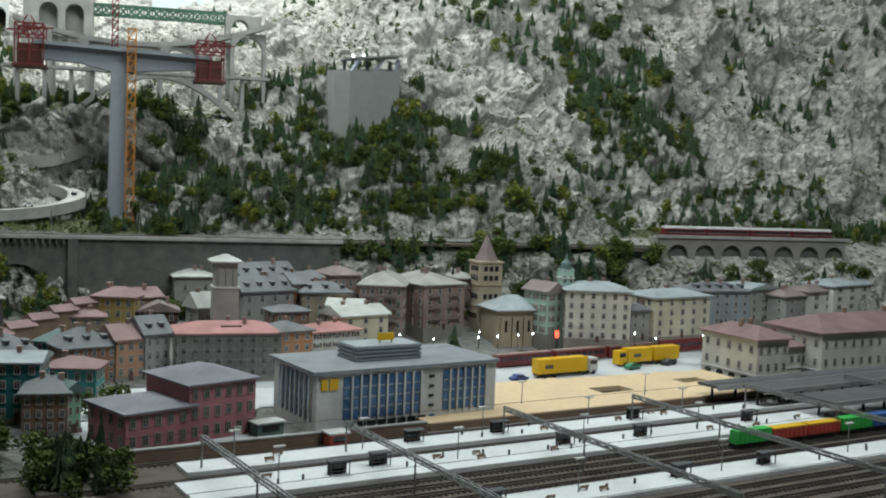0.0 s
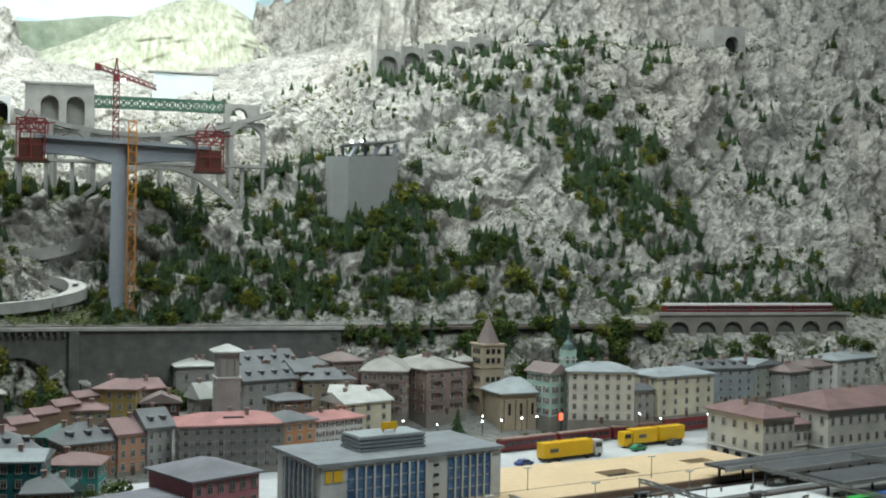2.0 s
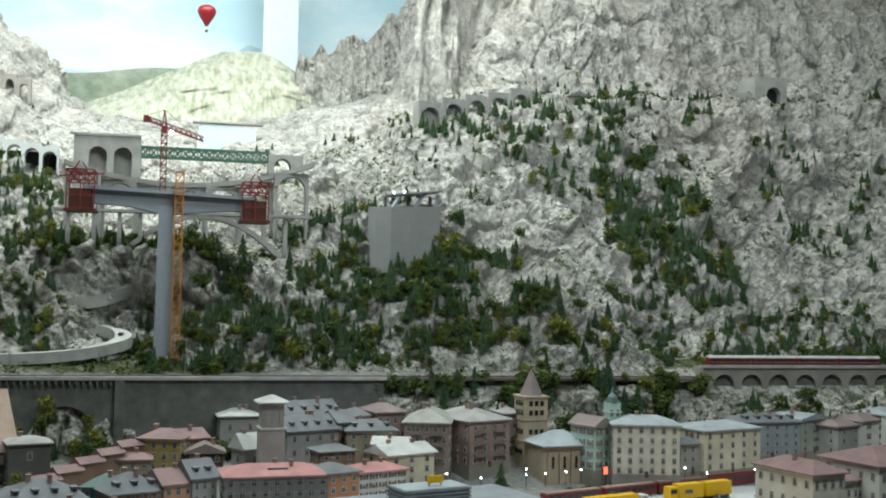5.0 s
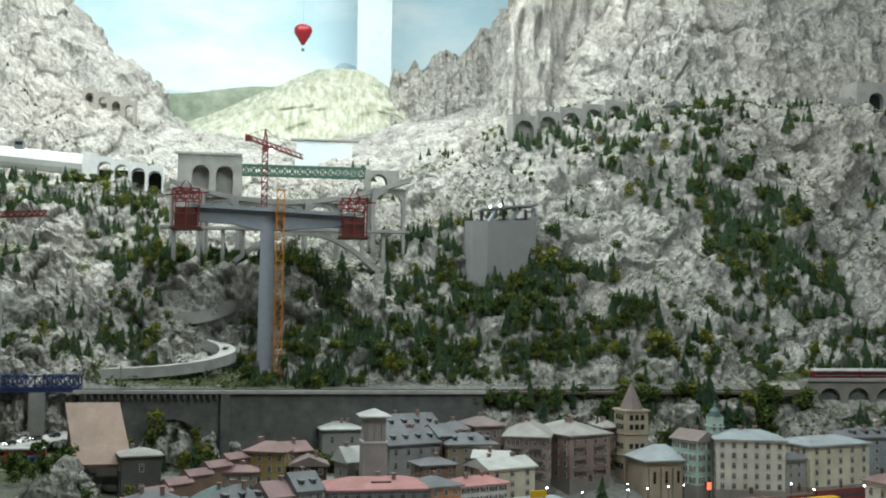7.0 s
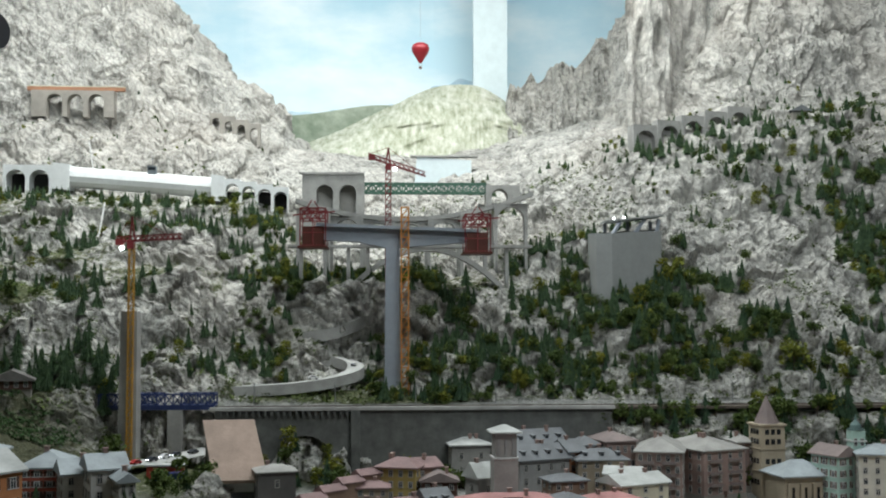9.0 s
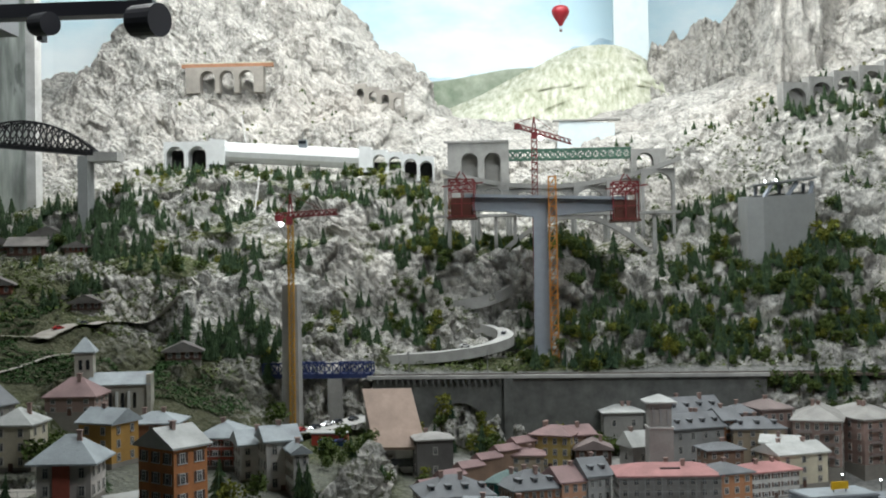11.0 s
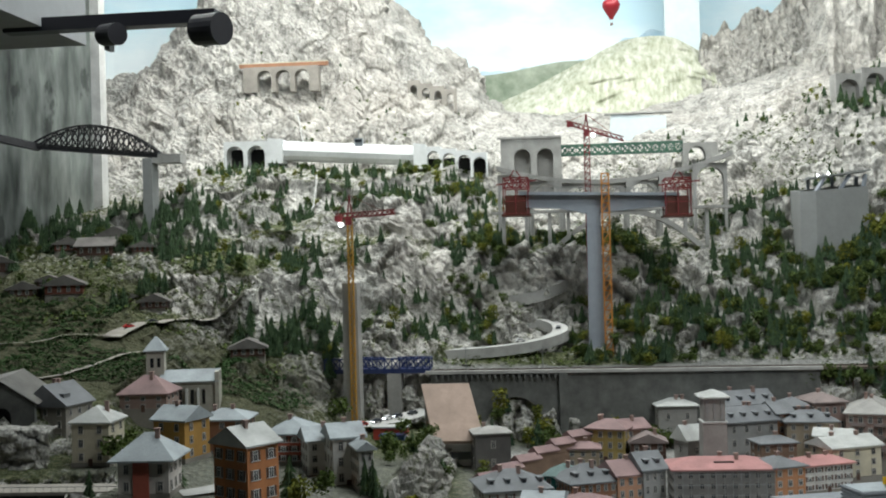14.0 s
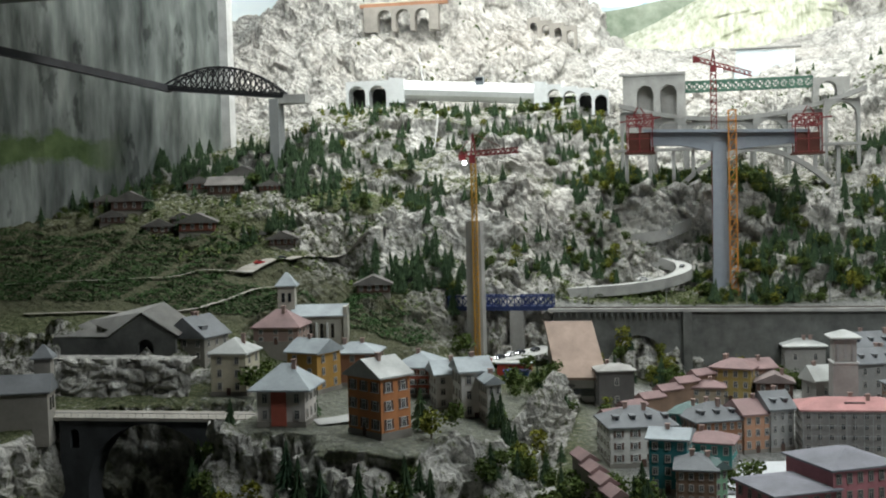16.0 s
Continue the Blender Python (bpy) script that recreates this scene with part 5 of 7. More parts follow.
def near_crane():
    root = thing("concrete_pylon", pose(-0.955, 4.32, 0), "slender tapering concrete bridge pylon", "pylon")
    bm = bmesh.new()
    a = [bm.verts.new((sx * 0.036, sy * 0.04, 1.05)) for sx, sy in ((-1, -1), (1, -1), (1, 1), (-1, 1))]
    b = [bm.verts.new((sx * 0.031, sy * 0.035, 1.76)) for sx, sy in ((-1, -1), (1, -1), (1, 1), (-1, 1))]
    for k in range(4):
        bm.faces.new((a[k], a[(k + 1) % 4], b[(k + 1) % 4], b[k]))
    bm.faces.new(b)
    part("shaft", bm, "concrete", root)
    mast_crane("near_crane", "yellow tower crane with a red jib beside the pylon", -0.942, 4.262, 1.12, 2.02, 0.0095, "crane_yellow", (-0.06, 0.19, 0.05), "crane_red", 2.125, -0.03)


near_crane()


def far_viaducts():
    # curved stone arch railway bridge behind the pylon
    root = thing("arch_viaduct", pose(0, 5.30, 0), "curved pale stone viaduct with round arches", "viaduct")
    bm = bmesh.new()
    n = 26
    for k in range(n):
        x0, x1 = -0.40 + 1.14 * k / n, -0.40 + 1.14 * (k + 1) / n
        f = lambda x: 2.205 + 0.10 * ((x - 0.12) / 0.6) ** 2
        g = lambda x: 0.10 - 0.20 * ((x - 0.12) / 0.6) ** 2
        a = [bm.verts.new((x, g(x) + s, f(x) + h)) for x in (x0, x1) for s in (0, 0.08) for h in (0, 0.022)]
        for q in ((0, 4, 5, 1), (2, 3, 7, 6), (1, 5, 7, 3), (0, 2, 6, 4)):
            bm.faces.new([a[i] for i in q])
    bmesh.ops.remove_doubles(bm, verts=bm.verts[:], dist=0.0005)
    part("deck", bm, "palestone", root)
    bm = bmesh.new()
    for k in range(30):
        x = -0.38 + 1.10 * k / 29
        z = 2.227 + 0.10 * ((x - 0.12) / 0.6) ** 2
        y = 0.10 - 0.20 * ((x - 0.12) / 0.6) ** 2
        beam(bm, (x, y, z), (x, y, z + 0.02), 0.0012)
    part("railing", bm, "mast", root)
    for k, xc in enumerate((-0.32, -0.16, 0.0, 0.16, 0.32, 0.48, 0.64)):
        bm = bmesh.new()
        z = 2.205 + 0.10 * ((xc - 0.12) / 0.6) ** 2
        y = 0.10 - 0.20 * ((xc - 0.12) / 0.6) ** 2
        arch_wall(bm, xc - 0.08, xc + 0.08, z, 1.8, y + 0.01, y + 0.07, [(xc, 0.066, z - 0.08, 1.8)], 8)
        part("arch", bm, "palestone", root)
    # lower concrete arch bridge
    root = thing("concrete_arch_bridge", pose(0, 5.12, 0), "slender concrete arch road bridge with thin columns", "bridge")
    bm = bmesh.new()
    n = 24
    rows = []
    for k in range(n + 1):
        u = -1 + 2 * k / n
        x, z, t = 0.225 + 0.36 * u, 1.86 + 0.19 * (1 - u * u), 0.010 + 0.006 * abs(u)
        rows.append([bm.verts.new((x, y, z + q)) for y, q in ((-0.04, -t), (0.022, -t), (0.022, t), (-0.04, t))])
    for a, b in zip(rows, rows[1:]):
        for k in range(4):
            bm.faces.new((a[k], b[k], b[(k + 1) % 4], a[(k + 1) % 4]))
    part("arch", bm, "palestone", root)
    boxpart("deck", -0.42, -0.045, 2.055, 0.72, 0.03, 2.068, "palestone", root)
    for x in (-0.36, -0.25, -0.14, -0.05, 0.04, 0.41, 0.50, 0.60):
        u = (x - 0.225) / 0.36
        zb = 1.86 + 0.19 * (1 - u * u) if abs(u) < 1 else 1.6
        boxpart("column", x - 0.008, -0.03, zb, x + 0.008, 0.015, 2.055, "palestone", root)
    # stone viaduct with the green truss span
    root = thing("green_truss_viaduct", pose(0, 5.90, 0), "stone arch viaduct with a green steel truss span", "viaduct")
    bm = bmesh.new()
    arch_wall(bm, -0.42, -0.085, 2.50, 2.05, 0, 0.10, [(-0.30, 0.045, 2.40, 2.2), (-0.175, 0.045, 2.40, 2.2)], 8)
    part("arcade", bm, "palestone", root)
    boxpart("back_fill", -0.40, 0.06, 2.1, -0.10, 0.065, 2.47, "concrete", root)
    bm = bmesh.new()
    arch_wall(bm, 0.575, 0.76, 2.445, 2.05, 0, 0.10, [(0.65, 0.045, 2.38, 2.28)], 8)
    part("arcade", bm, "palestone", root)
    bm = bmesh.new()
    lattice(bm, -0.085, 0.575, 0.015, 0.085, 2.405, 2.455, 16, 0.004)
    part("truss", bm, "steelgreen", root, "green steel lattice girder")
    boxpart("parapet", -0.44, -0.006, 2.50, -0.085, 0.006, 2.512, "palestone", root)


far_viaducts()


plain("bunkergrey", (0.30, 0.31, 0.305), 0.85, 0, 0.15, 12)


def bunker():
    root = thing("concrete_bunker", pose(1.0, 4.96, 0.008, 0, 0, 0), "grey concrete tunnel portal block with an open sloping top", "bunker")
    bm = bmesh.new()
    pts = [(0, 0.0), (0.065, -0.03), (0.325, 0.10), (0.325, 0.22), (0.0, 0.22)]
    lo = [bm.verts.new((x, y, 1.72)) for x, y in pts]
    top = (2.105, 2.105, 2.125, 2.14, 2.12)
    hi = [bm.verts.new((x, y, t)) for (x, y), t in zip(pts, top)]
    for k in range(5):
        bm.faces.new((lo[k], lo[(k + 1) % 5], hi[(k + 1) % 5], hi[k]))
    ti = [bm.verts.new((x * 0.90 + 0.016, y * 0.84 + 0.016, t)) for (x, y), t in zip(pts, top)]
    bo = [bm.verts.new((v.co.x, v.co.y, 1.96)) for v in ti]
    for k in range(5):
        bm.faces.new((hi[k], hi[(k + 1) % 5], ti[(k + 1) % 5], ti[k]))
        bm.faces.new((ti[k], ti[(k + 1) % 5], bo[(k + 1) % 5], bo[k]))
    bm.faces.new(bo)
    part("shell", bm, "bunkergrey", root)
    bm = bmesh.new()
    prism(bm, [(0.06, 2.165), (0.335, 2.195), (0.335, 2.203), (0.06, 2.173)], 0.09, 0.225)
    part("roof", bm, "bunkergrey", root)
    bm = bmesh.new()
    for x in (0.08, 0.19, 0.30):
        beam(bm, (x, 0.10 if x > 0.1 else 0.05, 2.10), (min(x + 0.06, 0.32), 0.12, 2.18), 0.007)
        part("beam", bm, "girder", root)
        bm = bmesh.new()
        beam(bm, (x, 0.21, 2.10), (x, 0.21, 2.18), 0.007)
        part("post", bm, "girder", root)
        bm = bmesh.new()
    bm.free()
    for x in (0.10, 0.15):
        bm = bmesh.new()
        bmesh.ops.create_uvsphere(bm, u_segments=8, v_segments=5, radius=0.005, matrix=pose(x, 0.095, 2.183 + (x - 0.10) * 0.12))
        part("work_lamp", bm, "lamplight", root, "small lit work lamp")


bunker()


def tube():
    """White enclosed gallery with arched end sections."""
    m = pose(-1.79, 6.0, 2.44, 0, 0, 3)
    root = thing("white_gallery", m, "long white enclosed tube gallery with arched portals", "gallery")
    bm = bmesh.new()
    n = 12
    sec = [(0.058 * math.cos(a), 0.058 * math.sin(a)) for a in [math.tau * k / n for k in range(n)]]
    a = [bm.verts.new((0.09, 0.06 + y, 0.06 + z)) for y, z in sec]
    b = [bm.verts.new((0.89, 0.06 + y, 0.005 + z)) for y, z in sec]
    for k in range(n):
        bm.faces.new((a[k], a[(k + 1) % n], b[(k + 1) % n], b[k]))
    part("tube", bm, "tubewhite", root)
    for x0, x1, z0, z1 in ((0.01, 0.10, -0.012, 0.132), (0.86, 0.93, -0.070, 0.075)):
        bm = bmesh.new()
        prism(bm, [(x0, z0), (x1, z0 - 0.005), (x1, z1 - 0.008), (x0, z1)], -0.005, 0.125)
        part("collar", bm, "tubewhite", root)
    bm = bmesh.new()
    arch_wall(bm, -0.25, 0.01, 0.118, -0.05, 0, 0.12, [(-0.185, 0.052, 0.040, -0.05), (-0.060, 0.052, 0.040, -0.05)], 10)
    part("portal", bm, "tubewhite", root)
    bm = bmesh.new()
    for k in range(4):
        x0 = 0.93 + 0.088 * k
        arch_wall(bm, x0, x0 + 0.088, 0.052 - 0.014 * k, -0.13, 0, 0.12, [(x0 + 0.044, 0.036, -0.010 - 0.014 * k, -0.13)], 8)
    part("portal", bm, "tubewhite", root)
    # upright black sheets, no footway: shade inside the portal arches put into colour
    boxpart("walkway", -0.23, 0.10, -0.06, 0.01, 0.11, 0.08, "dark", root)
    boxpart("walkway", 0.93, 0.10, -0.13, 1.28, 0.11, -0.01, "dark", root)
    g = thing("gondola", pose(-1.20, 5.80, 2.515), "small blue and white cable car gondola", "gondola")
    boxpart("cabin", -0.022, -0.015, -0.03, 0.022, 0.015, 0.012, "bluegrey", g)
    boxpart("window", -0.019, -0.017, -0.010, 0.019, -0.014, 0.006, "pane", g)
    boxpart("hanger", -0.002, -0.002, 0.012, 0.002, 0.002, 0.06, "mast", g)


tube()


def truss_left():
    root = thing("dark_truss_bridge", pose(-2.13, 5.20, 2.425, 0, 0, 0), "dark steel bowstring truss railway bridge", "bridge")
    bm = bmesh.new()
    lattice(bm, -0.66, 0.0, 0.0, 0.07, 0.0, 0.005, 11, 0.004, 0, 0.115)
    bmesh.ops.transform(bm, matrix=pose(0, 0, 0, 0, 6, 3), verts=bm.verts[:])
    part("truss", bm, "steeldark", root)
    bm = bmesh.new()
    box(bm, -0.66, 0, -0.022, 0.0, 0.07, -0.005)
    bmesh.ops.transform(bm, matrix=pose(0, 0, 0, 0, 6, 3), verts=bm.verts[:])
    part("deck", bm, "steeldark", root)
    bm = bmesh.new()
    beam(bm, (-0.64, 0.0, 0.055), (-1.04, -1.0, 0.17), 0.018)
    beam(bm, (-1.04, -1.0, 0.17), (-1.3, -2.2, 0.28), 0.018)
    part("girder", bm, "steeldark", root)
    boxpart("pier", -0.080, -0.005, -0.52, -0.03, 0.085, -0.023, "bunkergrey", root)
    boxpart("abutment", -0.03, 0.0, -0.05, 0.12, 0.09, -0.005, "palestone", root)


truss_left()


def upper_viaducts():
    root = thing("upper_viaduct", pose(1.40, 5.93, 0, 0, 0, 14), "pale stone viaduct with four arches high on the slope", "viaduct")
    bm = bmesh.new()
    for k in range(5):
        x0 = 0.0 + 0.148 * k
        zt = 2.79 + 0.033 * k
        arch_wall(bm, x0, x0 + 0.148, zt, 2.4, 0, 0.08, [(x0 + 0.074, 0.055, zt - 0.085, 2.4)], 8)
        box(bm, x0 - 0.008, -0.008, 2.4, x0 + 0.008, 0.0, zt)
    part("arcade", bm, "palestone", root)
    boxpart("back_fill", 0, 0.04, 2.4, 0.74, 0.045, 2.77, "concrete", root)
    root = thing("mountain_viaduct", pose(-2.15, 6.76, 0, 0, 0, 2), "stone railway viaduct high on the pale mountain", "viaduct")
    bm = bmesh.new()
    arch_wall(bm, 0, 0.50, 3.125, 2.96, 0, 0.08, [(0.14 + 0.125 * k, 0.048, 3.055, 2.96) for k in range(3)], 8)
    part("arcade", bm, "stonewall", root)
    boxpart("train", -0.03, 0.02, 3.127, 0.56, 0.05, 3.150, "orangebrown", root, "small orange-brown train")
    boxpart("train_roof", -0.03, 0.018, 3.150, 0.56, 0.052, 3.156, "cream", root)
    root = thing("small_viaduct", pose(-1.09, 6.93, 0, 0, 0, 0), "small stone gallery with arches on the mountain", "viaduct")
    bm = bmesh.new()
    for k in range(4):
        x0 = 0.08 * k
        arch_wall(bm, x0, x0 + 0.08, 3.02 - 0.022 * k, 2.8, 0, 0.05, [(x0 + 0.04, 0.024, 2.965 - 0.022 * k, 2.8)], 6)
    part("arcade", bm, "stonewall", root)
    root = thing("tunnel_portal", pose(3.56, 6.10, 2.90), "pale stone tunnel portal in the mountain side", "portal")
    bm = bmesh.new()
    arch_wall(bm, 0, 0.22, 0.20, 0, 0, 0.2, [(0.13, 0.05, 0.09, 0.0)], 8)
    part("portal_wall", bm, "palestone", root)
    boxpart("dark_inside", 0.075, 0.05, 0, 0.185, 0.06, 0.15, "dark", root)
    boxpart("terrace_wall", -0.22, 0.02, -0.05, 0.0, 0.06, 0.10, "palestone", root)


upper_viaducts()


def wall_masts():
    for k in range(9):
        x = -0.5 + 0.33 * k
        root = thing("track_mast", pose(x, 4.515, 1.368), "thin grey catenary mast beside the hillside track", "catenary mast", "hillside catenary masts")
        bm = bmesh.new()
        rod(bm, (0, 0, 0), (0, 0, 0.10), 0.0022, 0.0016, 6)
        part("post", bm, "mast", root)
        bm = bmesh.new()
        beam(bm, (0, 0, 0.092), (0, -0.05, 0.096), 0.0012)
        beam(bm, (0, 0, 0.08), (0, -0.04, 0.095), 0.0008)
        part("bracket", bm, "mast", root)


wall_masts()
plain("damwall", (0.58, 0.66, 0.68), 0.7, 0, 0.1, 8)
dam = thing("dam", pose(0.20, 6.75, 2.60, 0, 0, 0), "pale blue-grey dam wall across the upper valley", "dam")
bm = bmesh.new()
prism(bm, [(0, -0.1), (0.36, -0.1), (0.36, 0.10), (0.02, 0.12)], 0, 0.05)
part("wall", bm, "damwall", dam)
boxpart("crest", -0.02, -0.01, 0.12, 0.40, 0.06, 0.128, "palestone", dam)


def balloon():
    root = thing("balloon", pose(0.249, 7.0, 3.33), "dark red hot-air balloon model with a small basket", "balloon")
    bm = bmesh.new()
    prof = [(0.010, 0.038), (0.022, 0.06), (0.042, 0.09), (0.055, 0.115), (0.058, 0.135), (0.05, 0.155), (0.03, 0.167), (0.0, 0.171)]
    n = 16
    rings = [[bm.verts.new((r * math.cos(k * math.tau / n), r * math.sin(k * math.tau / n), z)) for k in range(n)] for r, z in prof[:-1]]
    for a, b in zip(rings, rings[1:]):
        for k in range(n):
            bm.faces.new((a[k], a[(k + 1) % n], b[(k + 1) % n], b[k])).smooth = True
    tip = bm.verts.new((0, 0, prof[-1][1]))
    for k in range(n):
        bm.faces.new((rings[-1][k], rings[-1][(k + 1) % n], tip)).smooth = True
    part("envelope", bm, "balloonred", root)
    boxpart("basket", -0.009, -0.009, 0, 0.009, 0.009, 0.014, "darkwood", root)
    bm = bmesh.new()
    for s in (-0.008, 0.008):
        for q in (-0.008, 0.008):
            beam(bm, (s, q, 0.014), (s, q, 0.04), 0.0008)
    beam(bm, (0, 0, 0.17), (0, 0, 1.67), 0.0006)
    part("rope", bm, "mast", root)


balloon()

# ---- the station yard ----
YARD = pose(0.279, 2.43, 0.98, 0, 0, 15.5)


def in_yard(u, v, w=0.0, turn=0.0):
    return YARD @ pose(u, v, w, 0, 0, turn)


def yard_slab(name, u0, v0, u1, v1, h, material, label, category):
    root = new(name)
    root.matrix_basis = YARD
    tagged(root, label, category, kind="structure")
    boxpart("slab", u0, v0, -0.01, u1, v1, h, material, root)
    if h > 0.008:
        boxpart("edge_strip", u0, v0 + 0.002, h, u1, v0 + 0.006, h + 0.0008, "tubewhite", root)
        boxpart("edge_strip", u0, v1 - 0.006, h, u1, v1 - 0.002, h + 0.0008, "tubewhite", root)
    return root


yard_slab("trackbed", -0.6, -0.9, 3.4, 0.16, 0.003, "ballast", "brown-grey ballasted station track bed", "track bed")
yard_slab("platform_1", 0.0, 0.008, 2.9, 0.10, 0.013, "platform", "long pale concrete station platform", "platform")
yard_slab("platform_2", -0.05, -0.195, 3.0, -0.052, 0.013, "platform", "long pale concrete island platform", "platform")
yard_slab("platform_3", 0.05, -0.515, 3.0, -0.41, 0.013, "platform", "long pale concrete island platform with shelters", "platform")
yard_slab("street", -0.1, 0.60, 2.6, 0.97, 0.006, "asphalt", "pale grey street behind the station", "street")
yard_slab("forecourt", -0.15, 0.28, 0.33, 0.62, 0.006, "asphalt", "pale forecourt beside the station block", "street")


def rails():
    for v in (-0.03, 0.128, -0.225, -0.275, -0.325, -0.375, -0.56, -0.61, -0.66, -0.72):
        root = thing("railway_track", in_yard(0, v), "rusty railway track with dark sleepers", "railway track", "station tracks")
        for s in (-0.0082, 0.0082):
            boxpart("rail", -0.5, s - 0.0009, 0.005, 3.3, s + 0.0009, 0.0085, "rail", root)
        bm = bmesh.new()
        for k in range(250):
            u = -0.5 + 3.8 * k / 250
            box(bm, u, -0.0145, 0.003, u + 0.0035, 0.0145, 0.0052)
        sl = part("sleeper_bed", bm, "dark", root)
        sl["kind"] = "stuff"


rails()


def plywood():
    root = thing("plywood_deck", in_yard(0, 0), "bare pale plywood building site deck with two holes", "plywood deck")
    z0, z1 = 0.006, 0.022
    bm = bmesh.new()
    for u0, v0, u1, v1 in ((0.72, 0.19, 1.44, 0.60), (1.44, 0.19, 1.57, 0.34), (1.44, 0.42, 1.57, 0.58), (1.57, 0.19, 1.82, 0.57), (1.82, 0.19, 1.93, 0.38), (1.82, 0.44, 1.93, 0.56), (1.93, 0.19, 2.06, 0.54)):
        box(bm, u0, v0, z0, u1, v1, z1)
    part("sheet", bm, "plywood", root)
    bm = bmesh.new()
    box(bm, 1.43, 0.33, 0.004, 1.58, 0.43, 0.007)
    box(bm, 1.81, 0.37, 0.004, 1.94, 0.45, 0.007)
    part("hole_floor", bm, "dark", root)
    part_bm = bmesh.new()
    box(part_bm, 0.72, 0.183, -0.01, 2.06, 0.19, 0.02)
    part("edge_board", part_bm, "brown", root)


plywood()


def wheel_set(root, xs, r, w, y0, y1):
    for x in xs:
        for y in (y0, y1):
            bm = bmesh.new()
            rod(bm, (x, y, r), (x, y + w, r), r, r, 10)
            part("wheel", bm, "dark", root)


def lorry(m, trailer, label):
    root = thing("lorry", m, label, "lorry", "yellow lorries")
    boxpart("cab", 0.165 if not trailer else 0.0, -0.014, 0.006, 0.19 if not trailer else 0.026, 0.014, 0.042, "palegrey" if not trailer else "yellowpaint", root)
    x0 = 0.0 if not trailer else 0.03
    boxpart("cargo_box", x0, -0.0145, 0.011, x0 + (0.155 if not trailer else 0.085), 0.0145, 0.047, "yellowpaint", root)
    boxpart("chassis", 0.002, -0.011, 0.005, 0.185 if not trailer else 0.21, 0.011, 0.010, "dark", root)
    if trailer:
        boxpart("trailer_box", 0.125, -0.0145, 0.011, 0.215, 0.0145, 0.047, "yellowpaint", root)
    bm = bmesh.new()
    box(bm, x0 + 0.02, -0.0155, 0.024, x0 + 0.045, -0.0145, 0.033)
    part("emblem", bm, "darkgrey", root)
    boxpart("windscreen", 0.166 if not trailer else 0.001, -0.0148, 0.026, 0.186 if not trailer else 0.022, -0.0138, 0.037, "pane", root)
    wheel_set(root, (0.02, 0.05, 0.14, 0.178), 0.006, 0.004, -0.014, 0.010)


lorry(in_yard(1.425, 0.685, 0.006, 2) @ Matrix.Scale(1.38, 4), False, "yellow articulated lorry with a white cab")
lorry(in_yard(1.85, 0.77, 0.006, 1) @ Matrix.Scale(1.38, 4), True, "yellow lorry with a yellow trailer")


def car(m, paint, label, lit=False):
    root = thing("car", m, label, "car", "small model cars")
    bm = bmesh.new()
    prism(bm, [(0, 0.004), (0.048, 0.004), (0.048, 0.010), (0.038, 0.0115), (0.033, 0.0165), (0.014, 0.017), (0.007, 0.0115), (0, 0.0105)], -0.0095, 0.0095)
    part("body", bm, paint, root)
    bm = bmesh.new()
    prism(bm, [(0.0105, 0.0118), (0.0355, 0.0118), (0.032, 0.0158), (0.0145, 0.0162)], -0.0099, 0.0099)
    part("window", bm, "pane", root)
    wheel_set(root, (0.010, 0.038), 0.0042, 0.003, -0.0098, 0.0068)
    if lit:
        for y in (-0.007, 0.004):
            boxpart("headlight", 0.0475, y, 0.006, 0.049, y + 0.003, 0.009, "lamplight", root)
    return root


plain("carblue", (0.05, 0.08, 0.25), 0.3, 0, 0.1, 60)
plain("cargreen", (0.03, 0.22, 0.10), 0.3, 0, 0.1, 60)
plain("carwhite", (0.75, 0.75, 0.75), 0.3, 0, 0.1, 60)
plain("cardark", (0.04, 0.045, 0.055), 0.3, 0, 0.1, 60)
plain("carred", (0.45, 0.03, 0.03), 0.3, 0, 0.1, 60)
car(in_yard(1.31, 0.66, 0.006, 4) @ Matrix.Scale(1.35, 4), "carblue", "dark blue car on the street")
car(in_yard(1.84, 0.70, 0.006, 4) @ Matrix.Scale(1.35, 4), "cargreen", "green car on the street")
car(in_yard(2.10, 0.73, 0.006, 184) @ Matrix.Scale(1.35, 4), "cardark", "dark grey car on the street")
car(in_yard(2.25, 0.74, 0.006, 4), "carwhite", "white car on the street", True)
car(in_yard(0.16, 0.40, 0.006, 30), "carred", "red car parked by the forecourt")
car(in_yard(0.22, 0.37, 0.006, 20), "carwhite", "white car parked by the forecourt")


def street_train():
    root = thing("red_street_train", in_yard(1.40, 0.875, 0.006, 3.5) @ Matrix.Scale(1.2, 4), "bright red railcar train behind the street", "train")
    for k, (n, mat) in enumerate(((0.21, "trainred"), (0.21, "trainred"), (0.21, "trainred"), (0.24, "crane_red"))):
        x = k * 0.222
        c = boxpart("coach", x, 0, 0.006, x + n, 0.032, 0.036 if k < 3 else 0.045, mat, root)
        boxpart("roof", x + 0.003, 0.003, 0.036 if k < 3 else 0.045, x + n - 0.003, 0.029, 0.040 if k < 3 else 0.048, "rosebrown", c)
        for j in range(8):
            boxpart("window", x + 0.012 + j * 0.024, -0.001, 0.020, x + 0.030 + j * 0.024, 0.001, 0.031, "pane", c)


street_train()


